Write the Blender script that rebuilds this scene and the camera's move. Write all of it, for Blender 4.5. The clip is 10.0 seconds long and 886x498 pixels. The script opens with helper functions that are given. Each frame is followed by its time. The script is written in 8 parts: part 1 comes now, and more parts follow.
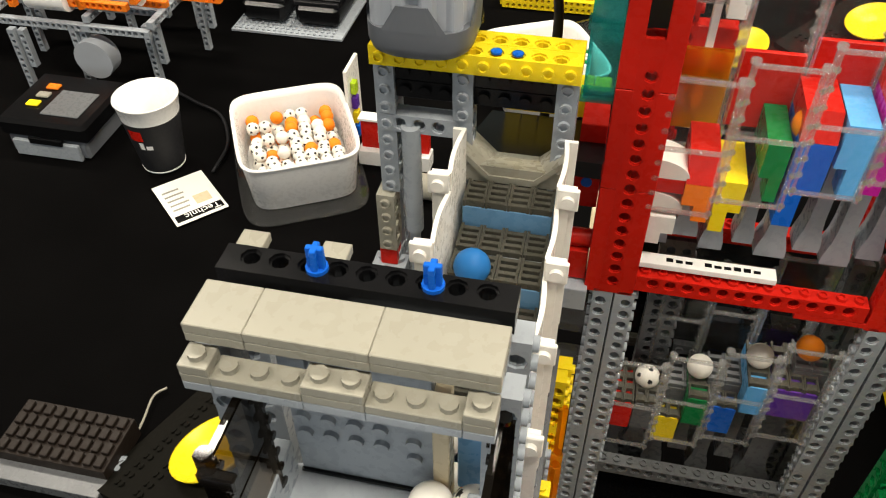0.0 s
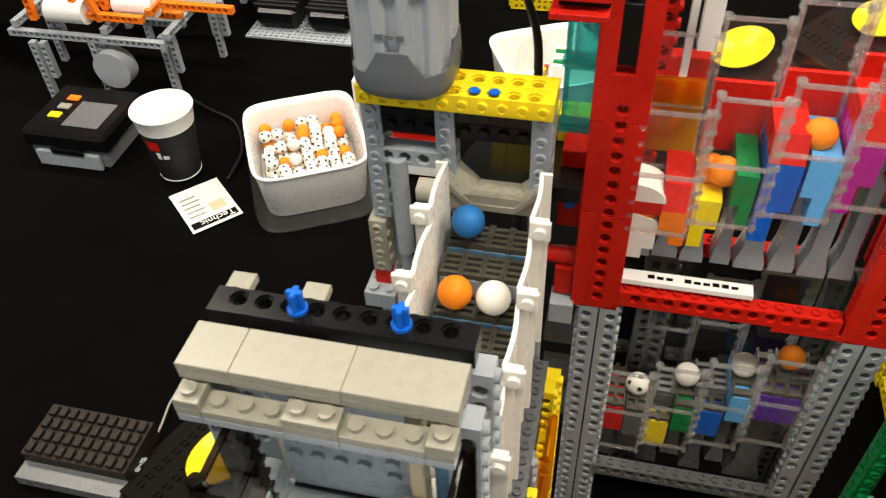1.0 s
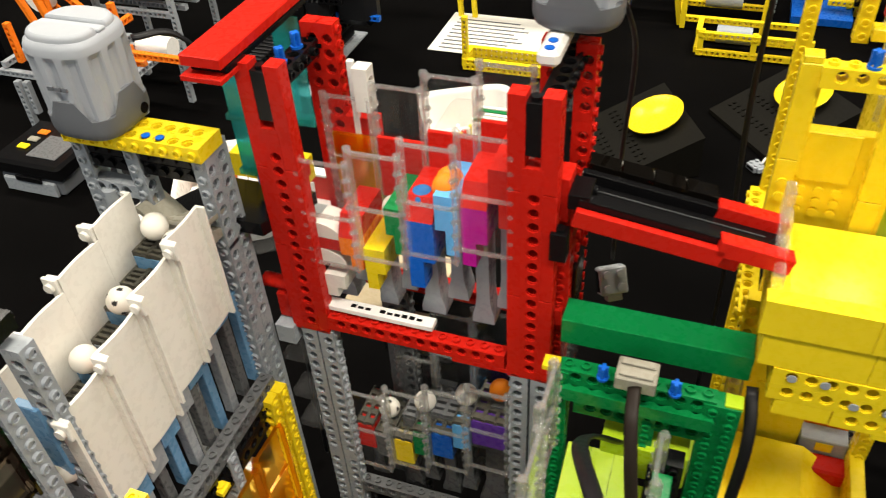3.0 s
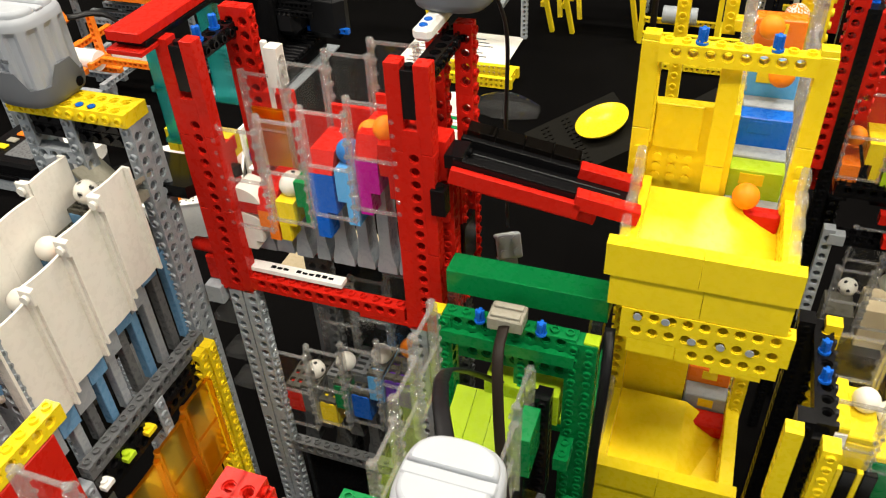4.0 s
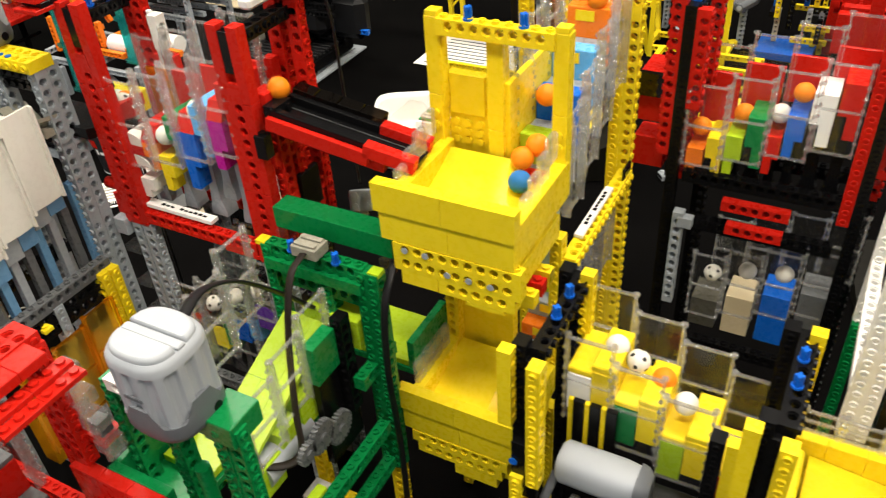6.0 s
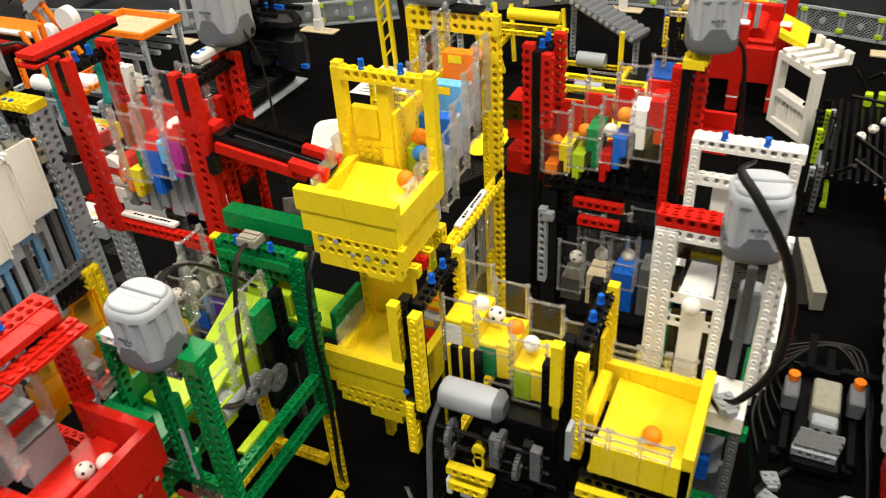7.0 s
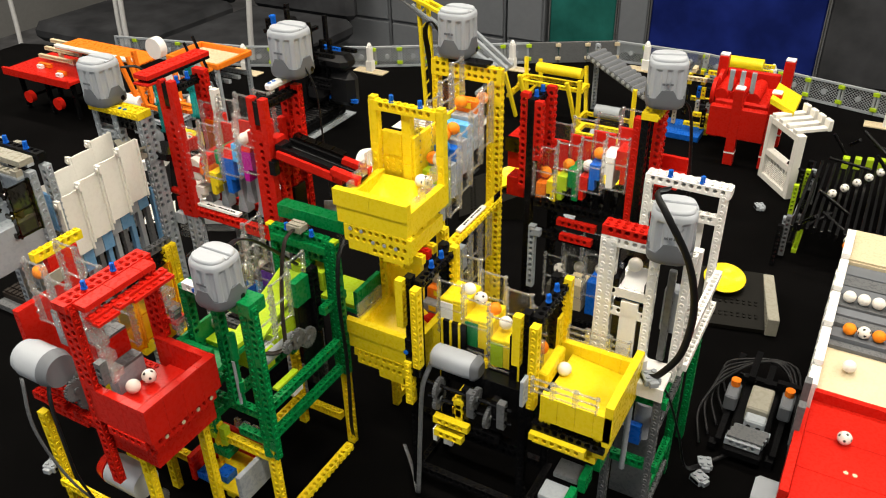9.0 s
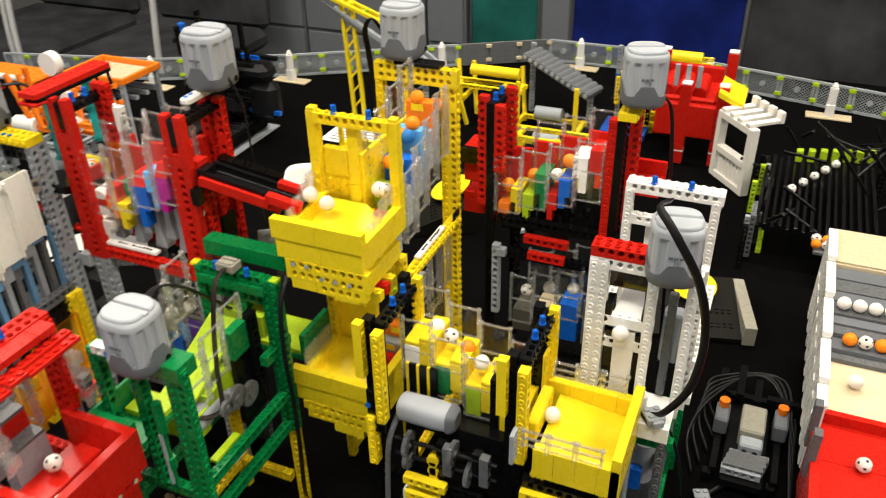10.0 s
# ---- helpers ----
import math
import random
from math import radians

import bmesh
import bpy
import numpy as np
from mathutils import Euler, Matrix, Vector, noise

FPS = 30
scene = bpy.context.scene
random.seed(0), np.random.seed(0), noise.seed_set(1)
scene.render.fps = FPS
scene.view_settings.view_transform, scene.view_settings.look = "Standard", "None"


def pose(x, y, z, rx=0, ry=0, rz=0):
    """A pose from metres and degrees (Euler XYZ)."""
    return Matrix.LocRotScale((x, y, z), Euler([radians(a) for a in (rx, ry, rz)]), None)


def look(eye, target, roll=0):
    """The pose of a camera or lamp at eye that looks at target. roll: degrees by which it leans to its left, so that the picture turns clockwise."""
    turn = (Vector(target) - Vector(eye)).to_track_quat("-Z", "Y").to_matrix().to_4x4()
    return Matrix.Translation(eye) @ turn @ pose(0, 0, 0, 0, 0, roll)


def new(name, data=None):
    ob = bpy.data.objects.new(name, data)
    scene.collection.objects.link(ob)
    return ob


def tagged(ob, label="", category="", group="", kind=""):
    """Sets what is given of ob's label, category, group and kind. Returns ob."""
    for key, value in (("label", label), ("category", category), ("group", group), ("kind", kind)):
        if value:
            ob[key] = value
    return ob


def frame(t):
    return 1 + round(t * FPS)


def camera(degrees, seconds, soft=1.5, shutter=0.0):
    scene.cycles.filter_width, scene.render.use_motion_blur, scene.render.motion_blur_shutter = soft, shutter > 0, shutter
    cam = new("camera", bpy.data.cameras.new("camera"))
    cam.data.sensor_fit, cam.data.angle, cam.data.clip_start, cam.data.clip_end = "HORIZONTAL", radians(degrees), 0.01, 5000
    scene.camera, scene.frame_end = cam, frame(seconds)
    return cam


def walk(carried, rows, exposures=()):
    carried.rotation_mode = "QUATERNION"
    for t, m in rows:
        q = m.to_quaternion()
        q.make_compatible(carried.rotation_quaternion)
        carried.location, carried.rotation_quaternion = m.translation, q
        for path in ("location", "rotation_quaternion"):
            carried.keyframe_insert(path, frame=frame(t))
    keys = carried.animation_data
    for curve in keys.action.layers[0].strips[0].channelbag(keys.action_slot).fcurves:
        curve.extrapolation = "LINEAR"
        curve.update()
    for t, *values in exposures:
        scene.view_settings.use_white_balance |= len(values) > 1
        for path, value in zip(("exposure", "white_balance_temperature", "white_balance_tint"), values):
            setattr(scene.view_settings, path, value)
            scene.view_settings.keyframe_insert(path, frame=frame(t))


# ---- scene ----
cam = camera(57.30, 10.0, soft=1.1, shutter=0.3)
PATH = [
    (0, (0.0246, 0.0466, 1.2843), (-0.1369, 0.7541, 0.5963), -0.77),
    (0.5, (0.0287, 0.0326, 1.2997), (-0.1465, 0.7364, 0.6112), -1.82),
    (1, (0.0413, 0.0458, 1.3090), (-0.1463, 0.7376, 0.6117), -3.01),
    (1.5, (0.0771, 0.0604, 1.3157), (-0.0915, 0.7623, 0.6237), -3.04),
    (2, (0.1168, 0.0627, 1.3241), (-0.0589, 0.7710, 0.6404), -3.62),
    (2.5, (0.1910, 0.0594, 1.3246), (-0.0650, 0.7708, 0.6700), -4.21),
    (3, (0.2391, 0.0485, 1.3337), (-0.0435, 0.7577, 0.6877), -3.80),
    (3.2, (0.2570, 0.0440, 1.3389), (-0.0172, 0.7567, 0.6932), -3.20),
    (4.3, (0.3276, 0.0010, 1.3315), (0.0233, 0.7294, 0.7176), -3.83),
    (4.5, (0.3410, -0.0009, 1.3293), (0.0149, 0.7179, 0.7154), -4.71),
    (5, (0.3913, -0.0056, 1.3205), (0.0343, 0.6941, 0.7017), -5.10),
    (5.5, (0.4323, -0.0097, 1.3329), (0.0413, 0.6776, 0.7208), -5.12),
    (6, (0.4995, 0.0003, 1.3338), (0.0940, 0.6933, 0.7376), -4.23),
    (6.2, (0.5187, 0.0019, 1.3413), (0.1208, 0.6974, 0.7430), -4.26),
    (7.3, (0.6439, -0.1862, 1.4465), (0.2847, 0.5546, 0.8789), -3.55),
    (7.5, (0.6621, -0.2295, 1.4717), (0.3044, 0.5166, 0.9101), -3.33),
    (8, (0.6861, -0.2595, 1.4868), (0.3024, 0.4994, 0.9607), -2.89),
    (8.5, (0.7190, -0.2571, 1.4726), (0.3132, 0.4926, 0.9497), -1.61),
    (9, (0.7262, -0.2577, 1.4742), (0.3046, 0.4778, 0.9439), -1.25),
    (9.5, (0.7021, -0.2277, 1.4557), (0.2941, 0.5108, 0.9189), -1.04),
    (10, (0.6448, -0.1756, 1.4325), (0.3052, 0.6042, 0.9065), -1.27),
]
walk(cam, [(t, look(eye, target, roll)) for t, eye, target, roll in PATH], exposures=((0.0, -0.18), (1.0, -0.14), (2.2, -0.06), (6.0, -0.10), (10.0, -0.14)))

# ---- light ----
scene.view_settings.exposure = 0.0
scene.cycles.transparent_max_bounces = 32
LAMP, WINDOW = 50, 36
world = bpy.data.worlds.new("hall")
scene.world = world
world.use_nodes = True
world.node_tree.nodes["Background"].inputs[0].default_value = (0.75, 0.8, 0.9, 1)
world.node_tree.nodes["Background"].inputs[1].default_value = 0.25


def area(name, loc, target, sx, sy, watts, colour=(1, 1, 1)):
    lamp = bpy.data.lights.new(name, "AREA")
    lamp.shape, lamp.size, lamp.size_y, lamp.energy, lamp.color = "RECTANGLE", sx, sy, watts, colour
    ob = new(name, lamp)
    ob.matrix_world = look(loc, target)
    return ob


# ---- materials ----
def nodes_of(name):
    m = bpy.data.materials.new(name)
    m.use_nodes = True
    return m, m.node_tree.nodes, m.node_tree.links, m.node_tree.nodes["Principled BSDF"]


def plastic(name, rgb, rough=0.25, vary=0.10, wear=0.5, bump=0.06, gloss=0.2):
    """Moulded toy plastic: small tint changes from piece to piece, fine scuffs, dust."""
    m, N, L, p = nodes_of(name)
    info, tex, co = N.new("ShaderNodeObjectInfo"), N.new("ShaderNodeTexNoise"), N.new("ShaderNodeTexCoord")
    tex.inputs["Scale"].default_value, tex.inputs["Detail"].default_value = 260, 5
    big = N.new("ShaderNodeTexNoise")
    big.inputs["Scale"].default_value, big.inputs["Detail"].default_value = 45, 3
    L.new(co.outputs["Object"], tex.inputs["Vector"])
    L.new(co.outputs["Object"], big.inputs["Vector"])
    hsv = N.new("ShaderNodeHueSaturation")
    hsv.inputs["Color"].default_value = (*rgb, 1)
    a = N.new("ShaderNodeMath")
    a.operation = "MULTIPLY_ADD"
    a.inputs[1].default_value, a.inputs[2].default_value = vary, 1 - vary / 2
    L.new(info.outputs["Random"], a.inputs[0])
    b = N.new("ShaderNodeMath")
    b.operation = "MULTIPLY_ADD"
    b.inputs[1].default_value = vary * 1.6
    L.new(big.outputs["Fac"], b.inputs[0])
    c = N.new("ShaderNodeMath")
    c.operation = "SUBTRACT"
    L.new(a.outputs[0], c.inputs[0])
    c.inputs[1].default_value = vary * 0.8
    L.new(c.outputs[0], b.inputs[2])
    L.new(b.outputs[0], hsv.inputs["Value"])
    L.new(hsv.outputs[0], p.inputs["Base Color"])
    r = N.new("ShaderNodeMapRange")
    r.inputs[3].default_value, r.inputs[4].default_value = rough * (1 - wear * 0.5), rough * (1 + wear)
    L.new(tex.outputs["Fac"], r.inputs[0])
    L.new(r.outputs[0], p.inputs["Roughness"])
    bm_ = N.new("ShaderNodeBump")
    bm_.inputs["Strength"].default_value, bm_.inputs["Distance"].default_value = bump, 0.0004
    L.new(tex.outputs["Fac"], bm_.inputs["Height"])
    L.new(bm_.outputs[0], p.inputs["Normal"])
    p.inputs["IOR"].default_value = 1.52
    p.inputs["Specular IOR Level"].default_value = gloss
    return m


def clear(name, rgb, dens=0.12, rough=0.04, white=False, shine=0.035):
    """Thin clear plastic: lets light through, glossy by angle, lightly scuffed."""
    m, N, L, p = nodes_of(name)
    out = N["Material Output"]
    tr, gl, mix, fr = N.new("ShaderNodeBsdfTransparent"), N.new("ShaderNodeBsdfGlossy"), N.new("ShaderNodeMixShader"), N.new("ShaderNodeLayerWeight")
    df, mix2 = N.new("ShaderNodeBsdfDiffuse" if white else "ShaderNodeBsdfTranslucent"), N.new("ShaderNodeMixShader")
    tr.inputs[0].default_value = (*rgb, 1)
    gl.inputs["Roughness"].default_value = rough
    df.inputs[0].default_value = (*[min(1, c * 1.0) for c in rgb], 1)
    tex = N.new("ShaderNodeTexNoise")
    tex.inputs["Scale"].default_value, tex.inputs["Detail"].default_value = 180, 4
    rng = N.new("ShaderNodeMapRange")
    rng.inputs[3].default_value, rng.inputs[4].default_value = dens * 0.6, dens * 1.4
    L.new(tex.outputs["Fac"], rng.inputs[0])
    L.new(rng.outputs[0], mix2.inputs[0])
    L.new(tr.outputs[0], mix2.inputs[1])
    L.new(df.outputs[0], mix2.inputs[2])
    fr.inputs["Blend"].default_value = 0.5
    pw, sc = N.new("ShaderNodeMath"), N.new("ShaderNodeMath")
    pw.operation, sc.operation = "POWER", "MULTIPLY_ADD"
    pw.inputs[1].default_value, sc.inputs[1].default_value, sc.inputs[2].default_value = 5.0, 0.75, shine
    L.new(fr.outputs["Facing"], pw.inputs[0])
    L.new(pw.outputs[0], sc.inputs[0])
    if shine > 0.1:
        # lumpy moulded surface that glitters
        lump, bp = N.new("ShaderNodeTexNoise"), N.new("ShaderNodeBump")
        lump.inputs["Scale"].default_value = 420
        bp.inputs["Strength"].default_value, bp.inputs["Distance"].default_value = 0.9, 0.0012
        L.new(lump.outputs["Fac"], bp.inputs["Height"])
        L.new(bp.outputs[0], gl.inputs["Normal"])
        L.new(bp.outputs[0], fr.inputs["Normal"])
    L.new(sc.outputs[0], mix.inputs[0])
    L.new(mix2.outputs[0], mix.inputs[1])
    L.new(gl.outputs[0], mix.inputs[2])
    L.new(mix.outputs[0], out.inputs[0])
    return m


def cloth(name, rgb):
    m, N, L, p = nodes_of(name)
    tex, co, ramp = N.new("ShaderNodeTexNoise"), N.new("ShaderNodeTexCoord"), N.new("ShaderNodeMapRange")
    tex.inputs["Scale"].default_value, tex.inputs["Detail"].default_value = 7, 6
    wv = N.new("ShaderNodeTexNoise")
    wv.inputs["Scale"].default_value, wv.inputs["Detail"].default_value = 900, 2
    L.new(co.outputs["Object"], tex.inputs["Vector"])
    L.new(co.outputs["Object"], wv.inputs["Vector"])
    mix = N.new("ShaderNodeMix")
    mix.data_type = "RGBA"
    mix.inputs[6].default_value, mix.inputs[7].default_value = (*rgb, 1), (*[c * 2.2 for c in rgb], 1)
    L.new(tex.outputs["Fac"], ramp.inputs[0])
    ramp.inputs[1].default_value, ramp.inputs[2].default_value = 0.35, 0.8
    L.new(ramp.outputs[0], mix.inputs[0])
    L.new(mix.outputs[2], p.inputs["Base Color"])
    p.inputs["Roughness"].default_value = 0.85
    p.inputs["Specular IOR Level"].default_value = 0.03
    bp = N.new("ShaderNodeBump")
    bp.inputs["Strength"].default_value, bp.inputs["Distance"].default_value = 0.4, 0.0006
    L.new(wv.outputs["Fac"], bp.inputs["Height"])
    L.new(bp.outputs[0], p.inputs["Normal"])
    return m


MAT = {
    "red": plastic("red_plastic", (0.55, 0.015, 0.008), gloss=0.12),
    "yellow": plastic("yellow_plastic", (0.87, 0.66, 0.016)),
    "green": plastic("green_plastic", (0.003, 0.2, 0.05)),
    "lime": plastic("lime_plastic", (0.42, 0.6, 0.02)),
    "blue": plastic("blue_plastic", (0.008, 0.12, 0.58)),
    "azure": plastic("azure_plastic", (0.12, 0.42, 0.8)),
    "sand": plastic("sand_blue_plastic", (0.14, 0.3, 0.5)),
    "magenta": plastic("magenta_plastic", (0.5, 0.01, 0.3)),
    "purple": plastic("purple_plastic", (0.1, 0.03, 0.3)),
    "orange": plastic("orange_plastic", (0.85, 0.2, 0.015)),
    "white": plastic("white_plastic", (0.86, 0.85, 0.82), vary=0.05),
    "cream": plastic("aged_white_plastic", (0.80, 0.78, 0.72), vary=0.02, bump=0.02),
    "tan": plastic("tan_plastic", (0.62, 0.52, 0.34)),
    "black": plastic("black_plastic", (0.005, 0.005, 0.0055), rough=0.2, gloss=0.2),
    "grey": plastic("light_grey_plastic", (0.33, 0.36, 0.39)),
    "oldgrey": plastic("old_light_grey_plastic", (0.31, 0.295, 0.24)),
    "dark": plastic("dark_grey_plastic", (0.12, 0.125, 0.13)),
    "olddark": plastic("old_dark_grey_plastic", (0.080, 0.076, 0.060)),
    "silver": plastic("motor_grey_plastic", (0.40, 0.425, 0.46), rough=0.35),
    "motordark": plastic("motor_dark_grey_plastic", (0.14, 0.15, 0.165), rough=0.35),
    "clear": clear("clear_plastic", (0.98, 0.98, 0.97), 0.012, 0.04, True, 0.05),
    # white mixed into the clear ribs imitates their bright glints
    "edge": clear("clear_plastic_edge", (0.93, 0.93, 0.92), 0.10, 0.07, True, 0.16),
    "brown": plastic("dark_brown_plastic", (0.016, 0.011, 0.008), rough=0.45),
    "smoke": clear("smoked_plastic", (0.13, 0.10, 0.07), 0.02, 0.05, True, 0.06),
    "amber": clear("clear_amber_plastic", (0.95, 0.62, 0.08), 0.45),
    "teal": clear("clear_teal_plastic", (0.35, 0.82, 0.82), 0.25),
    "olddarkplate": plastic("dusty_black_plate", (0.0065, 0.006, 0.0045), rough=0.5, gloss=0.1),
    "cloth": cloth("black_tablecloth", (0.0013, 0.0012, 0.0012)),
    "rubber": plastic("black_rubber", (0.008, 0.008, 0.009), rough=0.4, gloss=0.22),
    "paper": plastic("white_paper", (0.8, 0.78, 0.72), rough=0.7, vary=0.05),
    "ballw": plastic("white_ball_skin", (0.80, 0.77, 0.70), rough=0.4),
    "ballo": plastic("orange_ball_skin", (0.9, 0.25, 0.01), rough=0.4),
    "ballb": plastic("blue_ball_skin", (0.02, 0.16, 0.45), rough=0.4),
    "ballk": plastic("black_ball_print", (0.02, 0.02, 0.02), rough=0.4),
    "chrome": plastic("steel", (0.6, 0.6, 0.6), rough=0.2),
    "floor": cloth("grey_carpet", (0.09, 0.09, 0.095)),
    "wallpaint": plastic("grey_wall_paint", (0.22, 0.22, 0.215), rough=0.8),
    "ceilingpaint": plastic("white_ceiling_paint", (0.72, 0.71, 0.68), rough=0.9),
    "cabinet": plastic("grey_cabinet_paint", (0.14, 0.15, 0.165), rough=0.45),
    "seatcloth": cloth("dark_grey_upholstery", (0.03, 0.031, 0.034)),
    "bluepanel": cloth("dark_blue_panel", (0.006, 0.012, 0.09)),
    "greenpanel": cloth("dark_green_panel", (0.01, 0.07, 0.06)),
    "cardboard": plastic("cup_black_card", (0.02, 0.02, 0.022), rough=0.5),
}

U, BH, PH = 0.008, 0.0096, 0.0032
AX = {"x": Vector((1, 0, 0)), "y": Vector((0, 1, 0)), "z": Vector((0, 0, 1)), "-x": Vector((-1, 0, 0)), "-y": Vector((0, -1, 0)), "-z": Vector((0, 0, -1))}


# ---- geometry ----
class Geo:
    """Collects faces of one mesh."""

    def __init__(self):
        self.v, self.f, self.m, self.smooth = [], [], [], []

    def add(self, verts, faces, mat=0, smooth=False):
        o = len(self.v)
        self.v += [tuple(p) for p in verts]
        self.f += [tuple(i + o for i in f) for f in faces]
        self.m += [mat] * len(faces)
        self.smooth += [smooth] * len(faces)
        return self

    def box(self, x0, y0, z0, x1, y1, z1, c=0.0, mat=0):
        """A box, with its edges taken off by c."""
        if c <= 0:
            v = [(x, y, z) for x in (x0, x1) for y in (y0, y1) for z in (z0, z1)]
            return self.add(v, [(0, 1, 3, 2), (4, 6, 7, 5), (0, 4, 5, 1), (2, 3, 7, 6), (0, 2, 6, 4), (1, 5, 7, 3)], mat)
        X, Y, Z = (x0, x1), (y0, y1), (z0, z1)
        idx, v = {}, []
        for i in (0, 1):
            for j in (0, 1):
                for k in (0, 1):
                    sx, sy, sz = (c if i == 0 else -c), (c if j == 0 else -c), (c if k == 0 else -c)
                    idx[i, j, k] = len(v)
                    v += [(X[i], Y[j] + sy, Z[k] + sz), (X[i] + sx, Y[j], Z[k] + sz), (X[i] + sx, Y[j] + sy, Z[k])]
        g = lambda i, j, k, a: idx[i, j, k] + a
        f = []
        for i in (0, 1):
            q = [g(i, 0, 0, 0), g(i, 1, 0, 0), g(i, 1, 1, 0), g(i, 0, 1, 0)]
            f.append(q if i else q[::-1])
            q = [g(0, i, 0, 1), g(1, i, 0, 1), g(1, i, 1, 1), g(0, i, 1, 1)]
            f.append(q[::-1] if i else q)
            q = [g(0, 0, i, 2), g(1, 0, i, 2), g(1, 1, i, 2), g(0, 1, i, 2)]
            f.append(q if i else q[::-1])
        for a in (0, 1):
            for b in (0, 1):
                q = [g(0, a, b, 1), g(1, a, b, 1), g(1, a, b, 2), g(0, a, b, 2)]
                f.append(q if a ^ b else q[::-1])
                q = [g(a, 0, b, 0), g(a, 1, b, 0), g(a, 1, b, 2), g(a, 0, b, 2)]
                f.append(q[::-1] if a ^ b else q)
                q = [g(a, b, 0, 0), g(a, b, 1, 0), g(a, b, 1, 1), g(a, b, 0, 1)]
                f.append(q if a ^ b else q[::-1])
                for e in (0, 1):
                    q = [g(a, b, e, 0), g(a, b, e, 1), g(a, b, e, 2)]
                    f.append(q if (a + b + e) % 2 else q[::-1])
        return self.add(v, f, mat)

    def cyl(self, p, axis, r, h, seg=10, r2=None, mat=0, smooth=True, caps=True):
        """A cylinder or cone from p along the axis."""
        w = AX[axis] if isinstance(axis, str) else Vector(axis).normalized()
        a = w.orthogonal().normalized()
        b = w.cross(a)
        p, r2 = Vector(p), r if r2 is None else r2
        ring = [(math.cos(2 * math.pi * i / seg), math.sin(2 * math.pi * i / seg)) for i in range(seg)]
        v = [p + (a * c + b * s) * r for c, s in ring] + [p + w * h + (a * c + b * s) * r2 for c, s in ring]
        self.add(v, [(i, (i + 1) % seg, seg + (i + 1) % seg, seg + i) for i in range(seg)], mat, smooth)
        if caps:
            self.add(v, [tuple(range(seg))[::-1], tuple(range(seg, 2 * seg))], mat)
        return self

    def stud(self, x, y, z, hollow=False, mat=0, seg=10):
        r, h = 0.0024, 0.0017
        if not hollow:
            return self.cyl((x, y, z), "z", r, h, seg, mat=mat)
        self.cyl((x, y, z), "z", r, h, seg, mat=mat, caps=False)
        q = 0.0016
        ring = [(math.cos(2 * math.pi * i / seg), math.sin(2 * math.pi * i / seg)) for i in range(seg)]
        v = [(x + c * r, y + s * r, z + h) for c, s in ring] + [(x + c * q, y + s * q, z + h) for c, s in ring] + [(x + c * q, y + s * q, z + h * 0.3) for c, s in ring]
        k = seg
        self.add(v, [(i, (i + 1) % k, k + (i + 1) % k, k + i) for i in range(k)] + [(k + i, k + (i + 1) % k, 2 * k + (i + 1) % k, 2 * k + i) for i in range(k)] + [tuple(range(2 * k, 3 * k))], mat)
        return self

    def tube(self, pts, rx, ry=None, seg=8, mat=0, up=(0, 0, 1)):
        """A cord of oval section along a smooth curve through pts."""
        ry = ry or rx
        P = [Vector(p) for p in pts]
        P = [2 * P[0] - P[1]] + P + [2 * P[-1] - P[-2]]
        line = []
        for i in range(1, len(P) - 2):
            for k in range(6):
                t = k / 6
                a, b, c, d = P[i - 1 : i + 3]
                line.append(0.5 * ((2 * b) + (c - a) * t + (2 * a - 5 * b + 4 * c - d) * t * t + (3 * b - a - 3 * c + d) * t ** 3))
        line.append(P[-2])
        v, f = [], []
        side = None
        for i, p in enumerate(line):
            w = (line[min(i + 1, len(line) - 1)] - line[max(i - 1, 0)]).normalized()
            if side is None:
                side = w.cross(Vector(up))
                side = side.normalized() if side.length > 1e-3 else w.orthogonal().normalized()
            side = (side - w * side.dot(w)).normalized()
            nrm = w.cross(side)
            v += [p + side * math.cos(2 * math.pi * j / seg) * rx + nrm * math.sin(2 * math.pi * j / seg) * ry for j in range(seg)]
        for i in range(len(line) - 1):
            f += [(i * seg + j, i * seg + (j + 1) % seg, (i + 1) * seg + (j + 1) % seg, (i + 1) * seg + j) for j in range(seg)]
        f += [tuple(range(seg))[::-1], tuple(range((len(line) - 1) * seg, len(line) * seg))]
        return self.add(v, f, mat, True)

    def loft(self, rings, mat=0, smooth=True, cap0=True, cap1=True):
        """Joins rings of equally many points."""
        k = len(rings[0])
        v = [p for r in rings for p in r]
        f = [(i * k + j, i * k + (j + 1) % k, (i + 1) * k + (j + 1) % k, (i + 1) * k + j) for i in range(len(rings) - 1) for j in range(k)]
        self.add(v, f, mat, smooth)
        if cap0:
            self.add(rings[0], [tuple(range(k))[::-1]], mat)
        if cap1:
            self.add(rings[-1], [tuple(range(k))], mat)
        return self

    def mesh(self, name, *mats):
        me = bpy.data.meshes.new(name)
        me.from_pydata(self.v, [], self.f)
        me.polygons.foreach_set("material_index", self.m)
        me.polygons.foreach_set("use_smooth", self.smooth)
        for m in mats:
            me.materials.append(MAT[m] if isinstance(m, str) else m)
        me.update()
        return me


CACHE = {}


def cached(key, build, name, *mats):
    k = (key, mats)
    if k not in CACHE:
        CACHE[k] = build().mesh(name, *mats)
    return CACHE[k]


